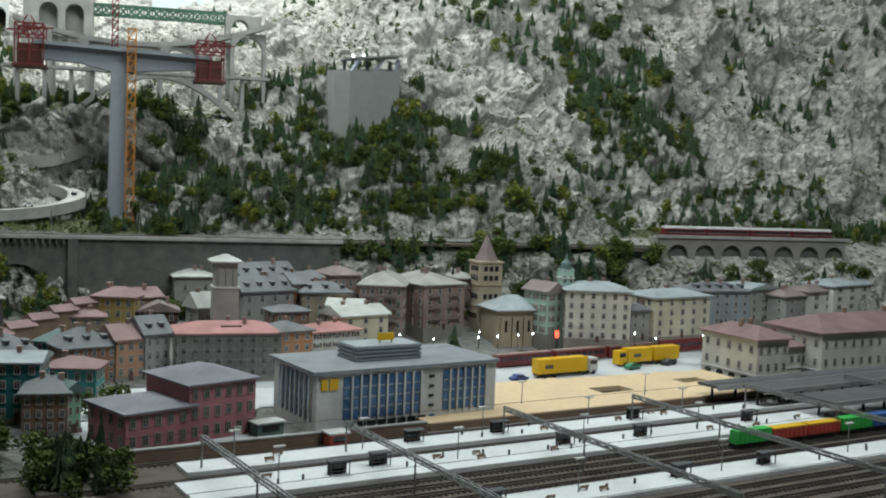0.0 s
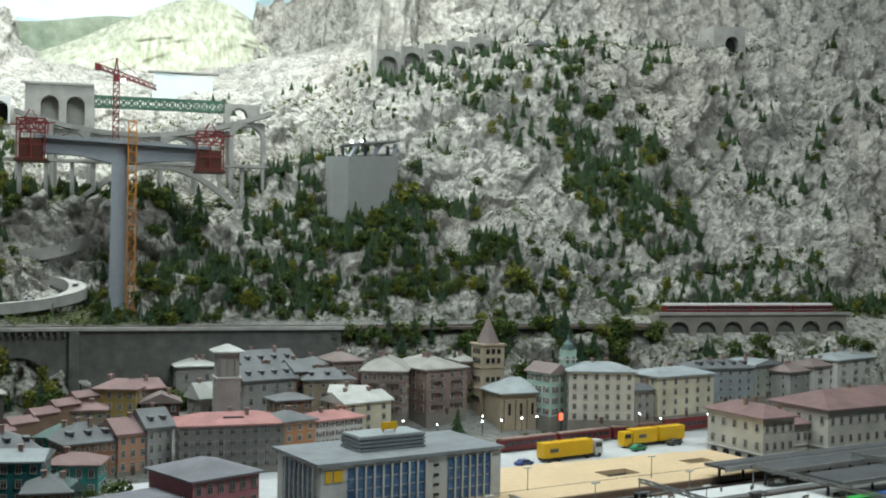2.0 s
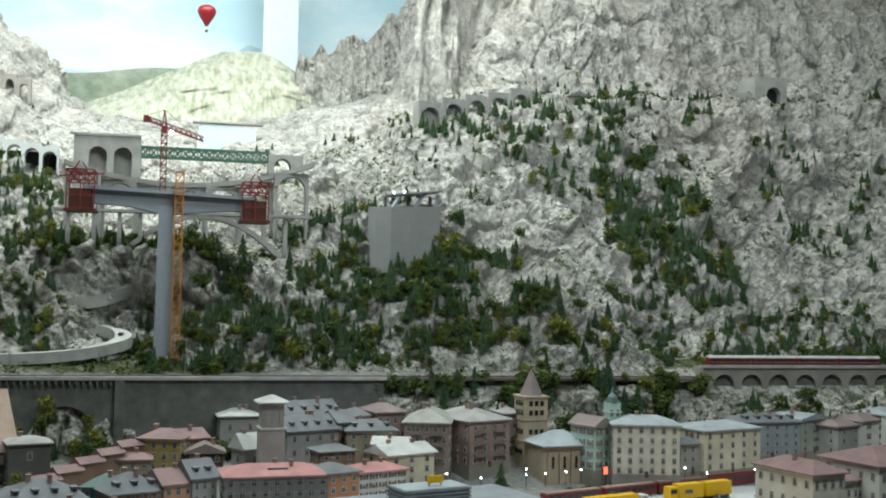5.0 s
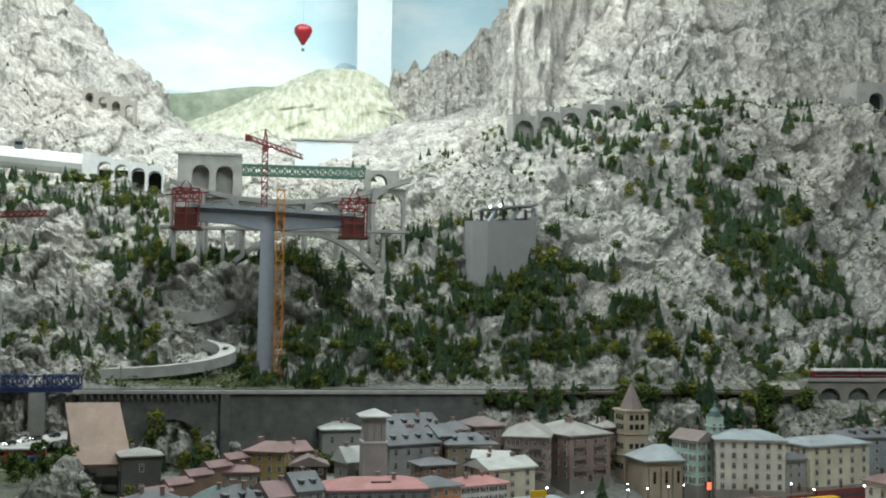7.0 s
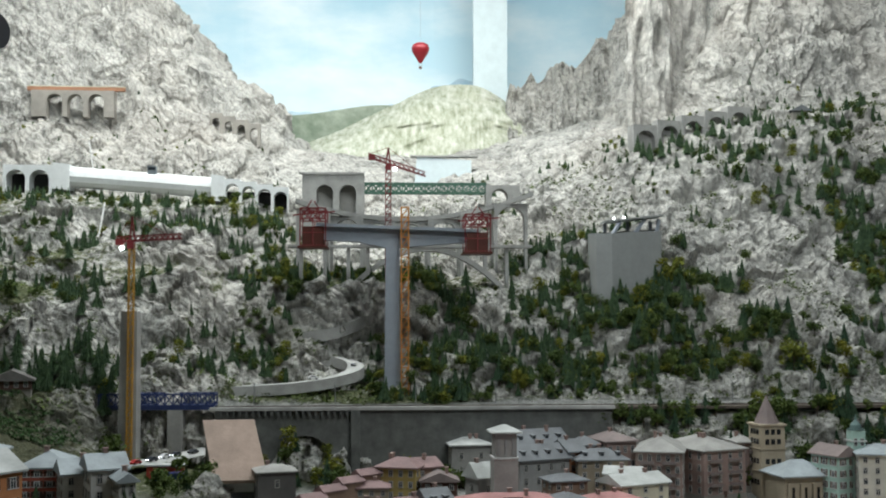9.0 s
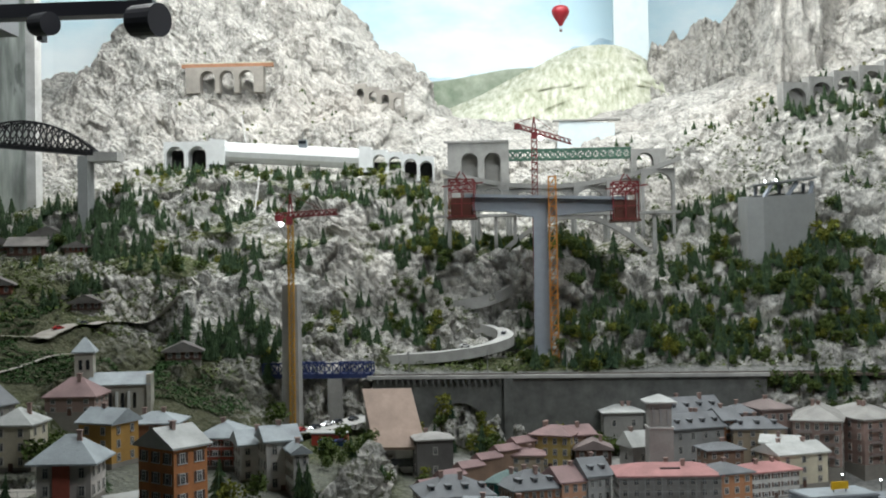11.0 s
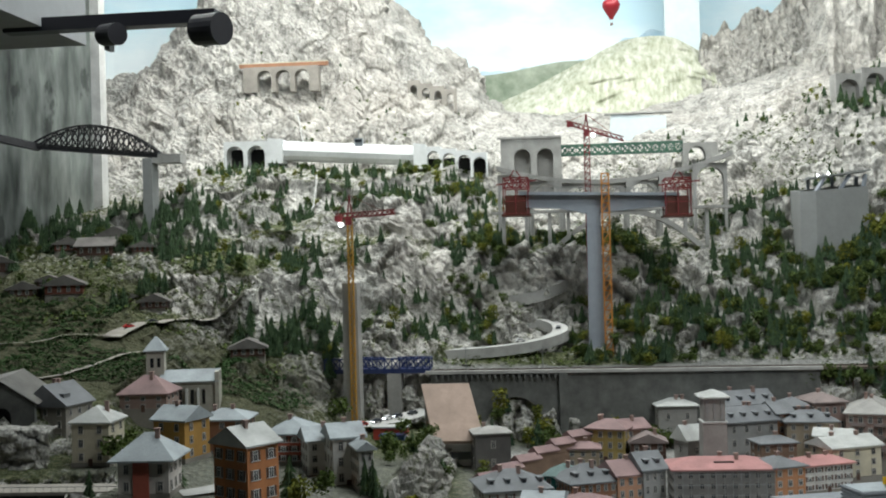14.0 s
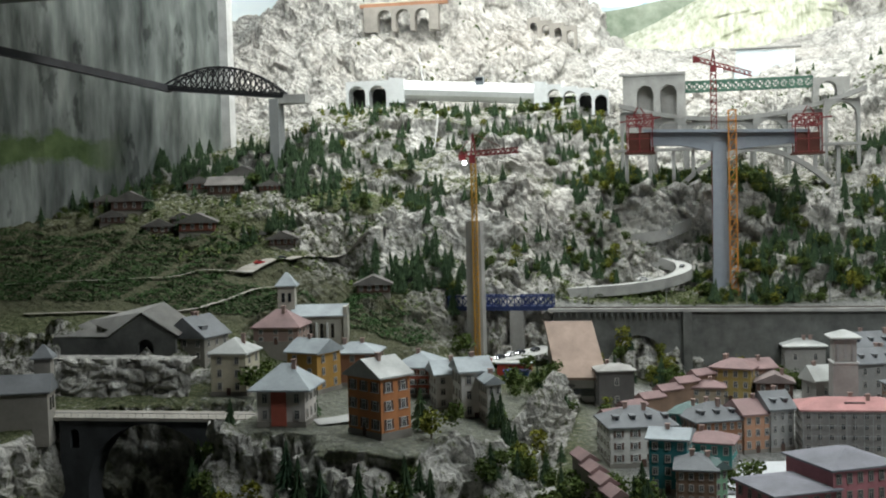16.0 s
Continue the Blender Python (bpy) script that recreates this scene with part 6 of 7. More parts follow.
def freight_train():
    root = thing("container_train", in_yard(1.36, -0.29, 0.008, 0), "freight train with green, red, yellow and blue containers", "freight train")
    plain("contgreen", (0.04, 0.42, 0.07), 0.5, 0, 0.15, 60)
    plain("contblue", (0.03, 0.10, 0.32), 0.5, 0, 0.15, 60)
    plain("contred", (0.45, 0.06, 0.04), 0.5, 0, 0.15, 60)
    u = 0.0
    for col in ("contgreen", "contred", "contred", "contgreen", "contblue", "contblue", "contgreen", "contgreen"):
        w = boxpart("wagon", u, -0.013, 0.0, u + 0.132, 0.013, 0.010, "dark", root)
        boxpart("container", u + 0.003, -0.0145, 0.010, u + 0.129, 0.0145, 0.042 if col != "contred" else 0.038, col, w)
        boxpart("lid", u + 0.003, -0.0150, 0.042 if col != "contred" else 0.038, u + 0.129, 0.0150, 0.044 if col != "contred" else 0.041, "yellowpaint" if col == "contred" else col, w)
        for k in range(7):
            boxpart("rib", u + 0.012 + k * 0.017, -0.0158, 0.011, u + 0.015 + k * 0.017, -0.0145, 0.040 if col != "contred" else 0.037, col, w)
        for x in (0.02, 0.10):
            boxpart("bogie", u + x, -0.01, -0.005, u + x + 0.02, 0.01, 0.001, "dark", w)
        u += 0.136


freight_train()


def canopy(u0, v0, u1, v1, h):
    root = thing("platform_canopy", in_yard(0, 0), "long dark platform canopy on slim posts", "canopy", "platform canopies")
    bm = bmesh.new()
    prism(bm, [(u0, h), (u1, h), (u1, h + 0.008), (u0, h + 0.008)], v0, v1)
    part("roof", bm, "canopy", root)
    boxpart("fascia", u0 - 0.002, v0 - 0.003, h - 0.004, u1, v0, h + 0.010, "grey", root)
    n = int((u1 - u0) / 0.10)
    for k in range(n + 1):
        u = u0 + 0.02 + (u1 - u0 - 0.04) * k / n
        boxpart("post", u - 0.003, (v0 + v1) / 2 - 0.003, 0.012, u + 0.003, (v0 + v1) / 2 + 0.003, h, "steeldark", root)


canopy(1.72, 0.125, 3.1, 0.215, 0.055)
canopy(1.80, 0.01, 3.1, 0.10, 0.060)
canopy(1.86, -0.20, 3.1, -0.06, 0.060)


def catenary(u, v0, v1, label="grey lattice catenary gantry spanning the tracks"):
    root = thing("catenary_gantry", in_yard(u, 0), label, "catenary gantry", "catenary gantries")
    for v in (v0, -0.30, v1):
        bm = bmesh.new()
        rod(bm, (0, v, 0.0), (0, v, 0.09), 0.0030, 0.0020, 6)
        part("mast", bm, "mast", root)
    bm = bmesh.new()
    n = 26
    for k in range(n):
        a, b = v0 + (v1 - v0) * k / n, v0 + (v1 - v0) * (k + 1) / n
        for s in (-0.005, 0.005):
            beam(bm, (s, a, 0.078), (s, b, 0.078), 0.0012)
            beam(bm, (s, a, 0.087), (s, b, 0.087), 0.0012)
            beam(bm, (s, a, 0.078), (s, b, 0.087), 0.0008)
        beam(bm, (-0.005, a, 0.087), (0.005, b, 0.087), 0.0008)
    part("cross_beam", bm, "mast", root)


for u in (0.04, 0.40, 0.86, 1.30, 1.75, 2.2):
    catenary(u, -0.80 if u > 0.3 else -0.60, 0.04)


def wires():
    root = thing("overhead_wires", in_yard(0, 0), "thin overhead contact wires above the tracks", "overhead wires")
    for v in (-0.03, 0.128, -0.225, -0.325, -0.56, -0.66):
        bm = bmesh.new()
        beam(bm, (-0.4, v, 0.072), (3.2, v, 0.072), 0.00045)
        part("wire", bm, "dark", root)


wires()


def platform_lamp(m):
    root = thing("platform_lamp", m, "thin grey platform lamp post with a flat head", "lamp post", "platform lamp posts")
    bm = bmesh.new()
    rod(bm, (0, 0, 0), (0, 0, 0.075), 0.0018, 0.0012, 6)
    part("post", bm, "mast", root)
    boxpart("head", -0.013, -0.004, 0.074, 0.013, 0.004, 0.0775, "palegrey", root)
    return root


first = platform_lamp(in_yard(0.12, 0.05, 0.013))
for u, v in ((0.45, 0.05), (0.80, 0.05), (1.15, 0.05), (1.5, 0.05), (0.16, -0.12), (0.62, -0.12), (1.0, -0.12), (1.4, -0.12), (0.72, -0.46), (1.15, -0.46), (1.6, -0.46), (1.95, -0.46), (1.10, 0.30), (1.55, 0.27)):
    copy_thing(first, in_yard(u, v, 0.013))


def shelter(m, glass):
    root = thing("platform_shelter", m, "small dark platform shelter with glass sides and a bench", "shelter", "platform shelters")
    boxpart("roof", -0.026, -0.012, 0.030, 0.026, 0.012, 0.033, "canopy", root)
    boxpart("back_wall", -0.024, 0.008, 0.0, 0.024, 0.0095, 0.030, glass, root)
    for x in (-0.024, 0.022):
        boxpart("post", x, -0.009, 0, x + 0.002, -0.007, 0.030, "steeldark", root)
    boxpart("bench", -0.018, 0.0, 0.007, 0.018, 0.006, 0.009, "brown", root)
    return root


one = shelter(in_yard(0.30, -0.13, 0.013), "panedark")
for u, v in ((0.42, -0.10), (0.95, -0.11), (0.60, 0.06), (0.86, 0.06), (1.32, 0.05), (1.20, -0.12), (1.02, -0.46), (1.30, -0.46), (0.50, -0.46), (1.62, -0.10)):
    copy_thing(one, in_yard(u, v, 0.013))


def bench(m):
    root = thing("platform_bench", m, "small grey platform bench", "bench", "platform benches")
    boxpart("seat", -0.012, -0.003, 0.0045, 0.012, 0.003, 0.0058, "brown", root)
    boxpart("backrest", -0.012, 0.003, 0.006, 0.012, 0.0038, 0.011, "brown", root)
    for x in (-0.010, 0.009):
        boxpart("leg", x, -0.002, 0, x + 0.0012, 0.003, 0.0045, "steeldark", root)
    return root


rnd = random.Random(5)
one = bench(in_yard(0.2, 0.03, 0.013))
for k in range(26):
    v = rnd.choice((0.06, -0.12, -0.46)) + rnd.uniform(-0.03, 0.03)
    copy_thing(one, in_yard(rnd.uniform(0.1, 2.0), v, 0.013, rnd.choice((0, 180))))


def bin_post(m):
    root = thing("litter_bin", m, "small dark litter bin on the platform", "bin", "platform litter bins")
    bm = bmesh.new()
    rod(bm, (0, 0, 0), (0, 0, 0.011), 0.0026, 0.003, 8)
    part("body", bm, "steeldark", root)
    bm = bmesh.new()
    rod(bm, (0, 0, 0.011), (0, 0, 0.0125), 0.0034, 0.0024, 8)
    part("lid", bm, "mast", root)
    return root


one = bin_post(in_yard(0.25, 0.08, 0.013))
for k in range(36):
    v = rnd.choice((0.06, -0.12, -0.46)) + rnd.uniform(-0.035, 0.035)
    copy_thing(one, in_yard(rnd.uniform(0.05, 2.1), v, 0.013))


def kiosk(m, body, label, w=0.06):
    root = thing("kiosk", m, label, "kiosk")
    boxpart("wall", -w / 2, -0.02, 0, w / 2, 0.02, 0.032, body, root)
    boxpart("roof", -w / 2 - 0.005, -0.026, 0.032, w / 2 + 0.005, 0.025, 0.036, "tin", root)
    boxpart("hatch", -w / 3, -0.0215, 0.012, w / 3, -0.0195, 0.026, "panedark", root)


kiosk(in_yard(0.31, 0.46, 0.006, 10), "white", "small white kiosk stall on the forecourt", 0.035)
kiosk(in_yard(0.30, 0.30, 0.006, 8), "slategreen", "flat pale-roofed shed beside the station block", 0.075)
kiosk(in_yard(0.42, 0.14, 0.004, 2), "contred", "red flat shed by the track", 0.05)
wall_root = thing("yard_wall", in_yard(-0.15, 0.165), "dark brick yard wall along the tracks", "wall")
boxpart("wall", 0, 0, -0.02, 0.85, 0.012, 0.03, "brown", wall_root)
boxpart("cap", 0, -0.002, 0.03, 0.85, 0.014, 0.034, "grey", wall_root)


def street_lamp(x, y, z, h=0.06):
    root = thing("street_lamp", pose(x, y, z), "thin street lamp with a lit white globe", "street lamp", "lit street lamps")
    bm = bmesh.new()
    rod(bm, (0, 0, 0), (0, 0, h), 0.0013, 0.001, 5)
    part("post", bm, "steeldark", root)
    bm = bmesh.new()
    bmesh.ops.create_icosphere(bm, subdivisions=1, radius=0.0032, matrix=pose(0, 0, h + 0.003))
    part("globe", bm, "lamplight", root, "lit white globe")


for x, y in ((1.36, 3.78), (1.44, 3.80), (1.53, 3.83), (1.60, 3.86), (1.40, 3.90), (1.18, 3.74), (1.08, 3.84), (2.05, 3.74), (2.02, 3.86), (2.28, 3.80), (2.34, 3.82)):
    street_lamp(x, y, 1.03, 0.045)
sg = thing("red_signal", pose(1.665, 3.78, 1.02), "glowing red signal on a thin post", "signal")
boxpart("post", -0.0015, -0.0015, 0, 0.0015, 0.0015, 0.075, "steeldark", sg)
boxpart("lamp_head", -0.006, -0.004, 0.055, 0.006, 0.004, 0.08, "signred", sg, "glowing red lamp head")

# ---- roads, bridges and buildings on the slopes ----


plain("trackpale", (0.36, 0.335, 0.295), 0.95, 0, 0.25, 60)
plain("darkmasonry", (0.055, 0.06, 0.065), 0.9, 0, 0.4, 60, relief=0.003)


def road(name, label, path, width, material="roadpale", wall=0.0, zoff=0.012, follow=False):
    """A ribbon of road laid along a path of (x, y, z), with a retaining wall on its valley side."""
    pts = []
    n = len(path)
    for k in range(n - 1):
        p0, p1, p2, p3 = (Vector(path[max(0, min(n - 1, k + i))]) for i in (-1, 0, 1, 2))
        for j in range(8):
            t = j / 8
            pts.append(0.5 * ((2 * p1) + (p2 - p0) * t + (2 * p0 - 5 * p1 + 4 * p2 - p3) * t * t + (3 * p1 - p0 - 3 * p2 + p3) * t ** 3))
    pts.append(Vector(path[-1]))
    if follow:
        zs = [max(drop(p.x + a, p.y + b)[0] for a in (-0.02, 0, 0.02) for b in (-0.02, 0, 0.02)) for p in pts]
        for k, p in enumerate(pts):
            p.z = sum(zs[max(0, k - 2):k + 3]) / len(zs[max(0, k - 2):k + 3])
    root = new(name)
    tagged(root, label, "road", kind="structure")
    bm, bw = bmesh.new(), bmesh.new()
    rows, wr = [], []
    for k, p in enumerate(pts):
        d = (pts[min(k + 1, len(pts) - 1)] - pts[max(k - 1, 0)]).normalized()
        s = Vector((d.y, -d.x, 0)).normalized() * width / 2
        rows.append([bm.verts.new(p + s + Vector((0, 0, zoff))), bm.verts.new(p - s + Vector((0, 0, zoff)))])
        if wall:
            o = s * 1.08
            wr.append([bw.verts.new(p + q + Vector((0, 0, h))) for q, h in ((o, zoff + 0.001), (o, -wall), (-o, zoff + 0.001), (-o, -wall))])
    for a, b in zip(rows, rows[1:]):
        bm.faces.new((a[0], b[0], b[1], a[1]))
    part("surface", bm, material, root)
    if wall:
        for a, b in zip(wr, wr[1:]):
            bw.faces.new((a[0], a[1], b[1], b[0]))
            bw.faces.new((a[2], b[2], b[3], a[3]))
        part("retaining_wall", bw, "palestone", root)


road("road_loop", "pale hairpin mountain road with a stone retaining wall", [(-0.66, 4.66, 1.43), (-0.40, 4.70, 1.44), (-0.22, 4.75, 1.46), (-0.11, 4.83, 1.49), (-0.11, 4.91, 1.52), (-0.20, 4.96, 1.545), (-0.32, 4.98, 1.56)], 0.07, wall=0.032)
road("road_loop_2", "pale upper hairpin road on the slope", [(-0.34, 4.985, 1.655), (-0.22, 4.99, 1.67), (-0.13, 5.015, 1.70), (-0.08, 5.06, 1.73)], 0.05, wall=0.04)
car(pose(-0.3, 4.73, 1.467, 0, 0, 18), "carwhite", "white van on the hairpin road")
car(pose(-0.11, 4.86, 1.514, 0, 0, 80), "cardark", "dark car on the hairpin road")
car(pose(-0.17, 5.0, 1.699, 0, 0, 20), "carwhite", "white car on the upper hairpin road")
road("village_road", "pale village road climbing between vineyards", [(-1.50, 4.57, 1.62), (-1.657, 4.545, 1.62), (-1.807, 4.41, 1.60), (-1.90, 4.31, 1.57), (-1.95, 4.18, 1.54)], 0.11, "trackpale", follow=True, zoff=0.003)
road("vineyard_lane", "pale lane with a low wall below the vineyard", [(-1.76, 4.13, 1.5), (-1.863, 3.96, 1.475), (-1.935, 3.795, 1.453), (-2.0, 3.67, 1.44), (-2.2, 3.60, 1.44), (-2.6, 3.56, 1.44)], 0.03, "trackpale", follow=True, zoff=0.003)
road("vineyard_track", "narrow pale track through the vineyard", [(-1.95, 4.20, 1.55), (-2.097, 4.195, 1.552), (-2.25, 4.09, 1.548), (-2.399, 4.025, 1.542), (-2.574, 3.965, 1.534), (-2.9, 3.88, 1.53)], 0.022, "trackpale", follow=True, zoff=0.006)
for x, y, c2, lit in ((-1.93, 4.26, "carred", True), (-1.86, 4.34, "cardark", False)):
    car(pose(x, y, drop(x, y)[0] + 0.014, 0, 0, 45), c2, "small car on the village road", lit)
road("terrace_road", "pale paved lane round the terrace houses", [(-1.12, 2.74, 1.222), (-1.06, 2.78, 1.222), (-1.01, 2.86, 1.222), (-0.98, 3.0, 1.224), (-1.05, 3.15, 1.222)], 0.09, follow=True, zoff=0.003)
road("low_street", "pale street with parked cars by the blue bridge", [(-0.95, 3.95, 1.20), (-0.80, 4.1, 1.20), (-0.72, 4.25, 1.20), (-0.64, 4.36, 1.21)], 0.13)
for x, y, r, c2, lit in ((-0.80, 4.08, 60, "cardark", True), (-0.77, 4.16, 60, "carwhite", True), (-0.74, 4.22, 60, "cardark", True), (-0.84, 4.00, 60, "carred", False), (-0.69, 4.30, 60, "cardark", False)):
    car(pose(x, y, 1.214, 0, 0, r + 180), c2, "small parked car near the blue bridge", lit)
for nm, p, s, col in (("red_shed", (-0.80, 3.92, 1.17), (0.13, 0.05, 0.045), "contred"), ("blue_shed", (-0.76, 3.85, 1.16), (0.09, 0.04, 0.035), "contblue")):
    r = thing(nm, pose(*p), "low flat " + nm.split("_")[0] + " shed beside the car park", "shed")
    boxpart("wall", 0, 0, -0.04, s[0], s[1], s[2], col, r)
    boxpart("roof", -0.006, -0.006, s[2], s[0] + 0.006, s[1] + 0.006, s[2] + 0.005, "tin" if nm == "red_shed" else "carblue", r)


road("waterfall", "thin white waterfall running down the rock", [(-1.86, 6.80, 3), (-1.72, 6.5, 3), (-1.60, 6.22, 3), (-1.50, 5.95, 3), (-1.42, 5.7, 3), (-1.40, 5.5, 3)], 0.007, "palegrey", follow=True, zoff=0.002)
bpy.data.objects["waterfall"]["category"] = "water"


def stairs_gallery():
    """The covered stair: red roofs stepping down to the town."""
    for k in range(6):
        x, y, z = -0.36 + 0.062 * k, 3.62 + 0.075 * k, 1.035 + 0.017 * k
        r = thing("covered_stair", pose(x, y, z, 0, 0, 42), "covered stair section with a red-brown tiled roof", "covered stair", "covered stair sections")
        boxpart("wall", 0, 0, -0.08, 0.095, 0.045, 0.045, "brown", r)
        bm = bmesh.new()
        roof_mesh(bm, 0.095, 0.045, 0.046, "gable", 0.02, 0.007, 0.004)
        part("roof", bm, "redbrown", r)


stairs_gallery()
for k in range(4):
    r = thing("covered_stair", pose(-0.42 + 0.035 * k, 3.05 - 0.085 * k, 1.03 - 0.012 * k, 0, 0, -66), "covered walkway section with a red-brown tiled roof", "covered stair", "covered stair sections")
    boxpart("wall", 0, 0, -0.12, 0.095, 0.045, 0.05, "stonewall", r)
    bm = bmesh.new()
    roof_mesh(bm, 0.095, 0.045, 0.051, "gable", 0.02, 0.007, 0.004)
    part("roof", bm, "redbrown", r)


plain("stuccograin", (0.44, 0.42, 0.36), 0.9, 0, 0.3, 50, relief=0.002)


def chapel():
    root = thing("hill_church", pose(-1.64, 3.80, 1.33, 0, 0, 14), "pale hillside church with a square bell tower", "church")
    boxpart("wall", 0.06, -0.05, -0.1, 0.26, 0.06, 0.085, "stuccograin", root)
    bm = bmesh.new()
    roof_mesh(bm, 0.20, 0.11, 0.087, "gable", 0.04)
    bmesh.ops.translate(bm, verts=bm.verts[:], vec=(0.06, -0.05, 0))
    part("roof", bm, "zinc", root)
    boxpart("tower_wall", 0, -0.02, -0.1, 0.065, 0.045, 0.20, "stuccograin", root)
    bm = bmesh.new()
    roof_mesh(bm, 0.065, 0.065, 0.205, "hip", 0.05)
    bmesh.ops.translate(bm, verts=bm.verts[:], vec=(0, -0.02, 0))
    part("spire", bm, "zinc", root)
    for x in (0.015, 0.04):
        boxpart("bell_opening", x, -0.022, 0.14, x + 0.012, -0.019, 0.175, "panedark", root)
    boxpart("facade", 0.255, -0.06, -0.1, 0.27, 0.07, 0.12, "stuccograin", root)
    for k in range(4):
        boxpart("window", 0.08 + k * 0.042, -0.052, 0.0, 0.092 + k * 0.042, -0.049, 0.055, "panedark", root)
        boxpart("buttress", 0.062 + k * 0.042, -0.062, -0.1, 0.070 + k * 0.042, -0.05, 0.06, "palegrey", root)


chapel()


def tunnel():
    root = thing("tunnel_building", pose(-2.20, 3.26, 1.318, 0, 0, 6) @ Matrix.Scale(0.84, 4), "dark stone tunnel portal building with sloping grey roof", "tunnel portal")
    bm = bmesh.new()
    arch_wall(bm, 0.16, 0.44, 0.10, -0.05, 0, 0.02, [(0.31, 0.035, 0.05, -0.05)], 8)
    prism(bm, [(0.16, 0.10), (0.44, 0.10), (0.30, 0.19)], 0, 0.02)
    part("portal_wall", bm, "masonry", root)
    boxpart("dark_inside", 0.25, 0.021, -0.05, 0.37, 0.03, 0.10, "dark", root)
    bm = bmesh.new()
    a = [bm.verts.new(v) for v in ((-0.10, 0.0, 0.10), (0.15, -0.01, 0.10), (0.30, -0.012, 0.20), (0.46, -0.012, 0.10), (0.44, 0.25, 0.12), (0.30, 0.25, 0.22), (-0.05, 0.25, 0.14))]
    bm.faces.new((a[0], a[1], a[2], a[5], a[6]))
    bm.faces.new((a[2], a[3], a[4], a[5]))
    bmesh.ops.solidify(bm, geom=bm.faces[:], thickness=0.008)
    part("roof", bm, "roofgrey", root)
    boxpart("side_wall", -0.10, 0.0, -0.05, 0.16, 0.02, 0.095, "masonry", root)


tunnel()


def gorge_bridge():
    root = thing("gorge_bridge", pose(-2.02, 2.86, 1.20, 0, 0, 3), "dark stone arch bridge over the gorge with railings", "bridge")
    bm = bmesh.new()
    arch_wall(bm, 0, 0.62, -0.012, -0.45, 0, 0.10, [(0.05, 0.016, -0.055, -0.10), (0.305, 0.215, -0.235, -0.45), (0.57, 0.016, -0.055, -0.10)], 12)
    part("arch_wall", bm, "darkmasonry", root)
    boxpart("deck", -0.10, -0.01, -0.011, 0.72, 0.11, -0.001, "trackpale", root)
    for k in range(30):
        boxpart("post", -0.05 + k * 0.024, -0.008, 0, -0.049 + k * 0.024, -0.007, 0.014, "mast", root)
    boxpart("rail", -0.05, -0.0085, 0.013, 0.66, -0.0065, 0.0145, "mast", root)


gorge_bridge()


def rock_band():
    """The pale quarried rock step below the tunnel."""
    bm = bmesh.new()
    nx, nz = 110, 34
    grid = []
    for j in range(nz + 1):
        for i in range(nx + 1):
            x, z = -2.32 + 0.62 * i / nx, 1.12 + 0.225 * j / nz
            q = Vector((x * 14, z * 26, 2)) + 0.5 * noise.noise_vector(Vector((x * 9, z * 9, 1)))
            dist, cells = noise.voronoi(q)
            y = 3.11 + 0.05 * j / nz - 0.012 * noise.cell(cells[0] * 3.7) - 0.014 * min(dist[1] - dist[0], 0.3) / 0.3 - 0.02 * noise.noise(Vector((x * 6, z * 6, 4)))
            if j == nz:
                y += 0.05
            grid.append(bm.verts.new((x, y, z)))
    for j in range(nz):
        for i in range(nx):
            a = j * (nx + 1) + i
            bm.faces.new((grid[a], grid[a + 1], grid[a + nx + 2], grid[a + nx + 1]))
    tagged(part("rock_band", bm, "rock"), "pale broken rock step below the tunnel portal", "rock", kind="structure")


rock_band()
r = thing("village_church", pose(-2.20, 2.72, 1.20, 0, 0, 20), "small grey stone church with a slim tower", "church")
boxpart("wall", 0, 0, -0.08, 0.20, 0.10, 0.09, "stonewall", r)
bm = bmesh.new()
roof_mesh(bm, 0.20, 0.10, 0.092, "gable", 0.05)
part("roof", bm, "slate", r)
boxpart("tower_wall", 0.14, 0.10, -0.1, 0.19, 0.15, 0.18, "stonewall", r)
bm = bmesh.new()
roof_mesh(bm, 0.05, 0.05, 0.185, "hip", 0.04)
bmesh.ops.translate(bm, verts=bm.verts[:], vec=(0.14, 0.10, 0))
part("spire", bm, "slate", r)
for k in range(2):
    boxpart("window", 0.205 - 0.006, 0.03 + 0.035 * k, 0.03, 0.203, 0.042 + 0.035 * k, 0.07, "panedark", r)


plain("chaletroof", (0.15, 0.14, 0.13), 0.9, 0, 0.4, 60, relief=0.002)
plain("chaletred", (0.20, 0.07, 0.045), 0.9, 0, 0.3, 60)


def chalet(x, y, z, turn, w, red):
    root = thing("chalet", pose(x, y, z, 0, 0, turn), ("reddish" if red else "dark") + " weathered wooden chalet with a broad low gable roof", "chalet", "chalets on the slope")
    d, h = w * 0.8, w * 0.42
    boxpart("wall", 0, 0, -0.05, w, d, h, "chaletred" if red else "darkwood", root)
    boxpart("base", -0.001, -0.001, -0.05, w + 0.001, d + 0.001, h * 0.35, "stonewall", root)
    bm = bmesh.new()
    roof_mesh(bm, w, d, h, "gablex" if turn > 9 else "gable", w * 0.27, 0.016)
    part("roof", bm, "chaletroof", root)
    windows(root, w, h * 0.6, 1, 4, pose(0, 0, h * 0.38))
    boxpart("balcony", -0.004, -0.008, h * 0.36, w + 0.004, 0, h * 0.40, "darkwood", root)


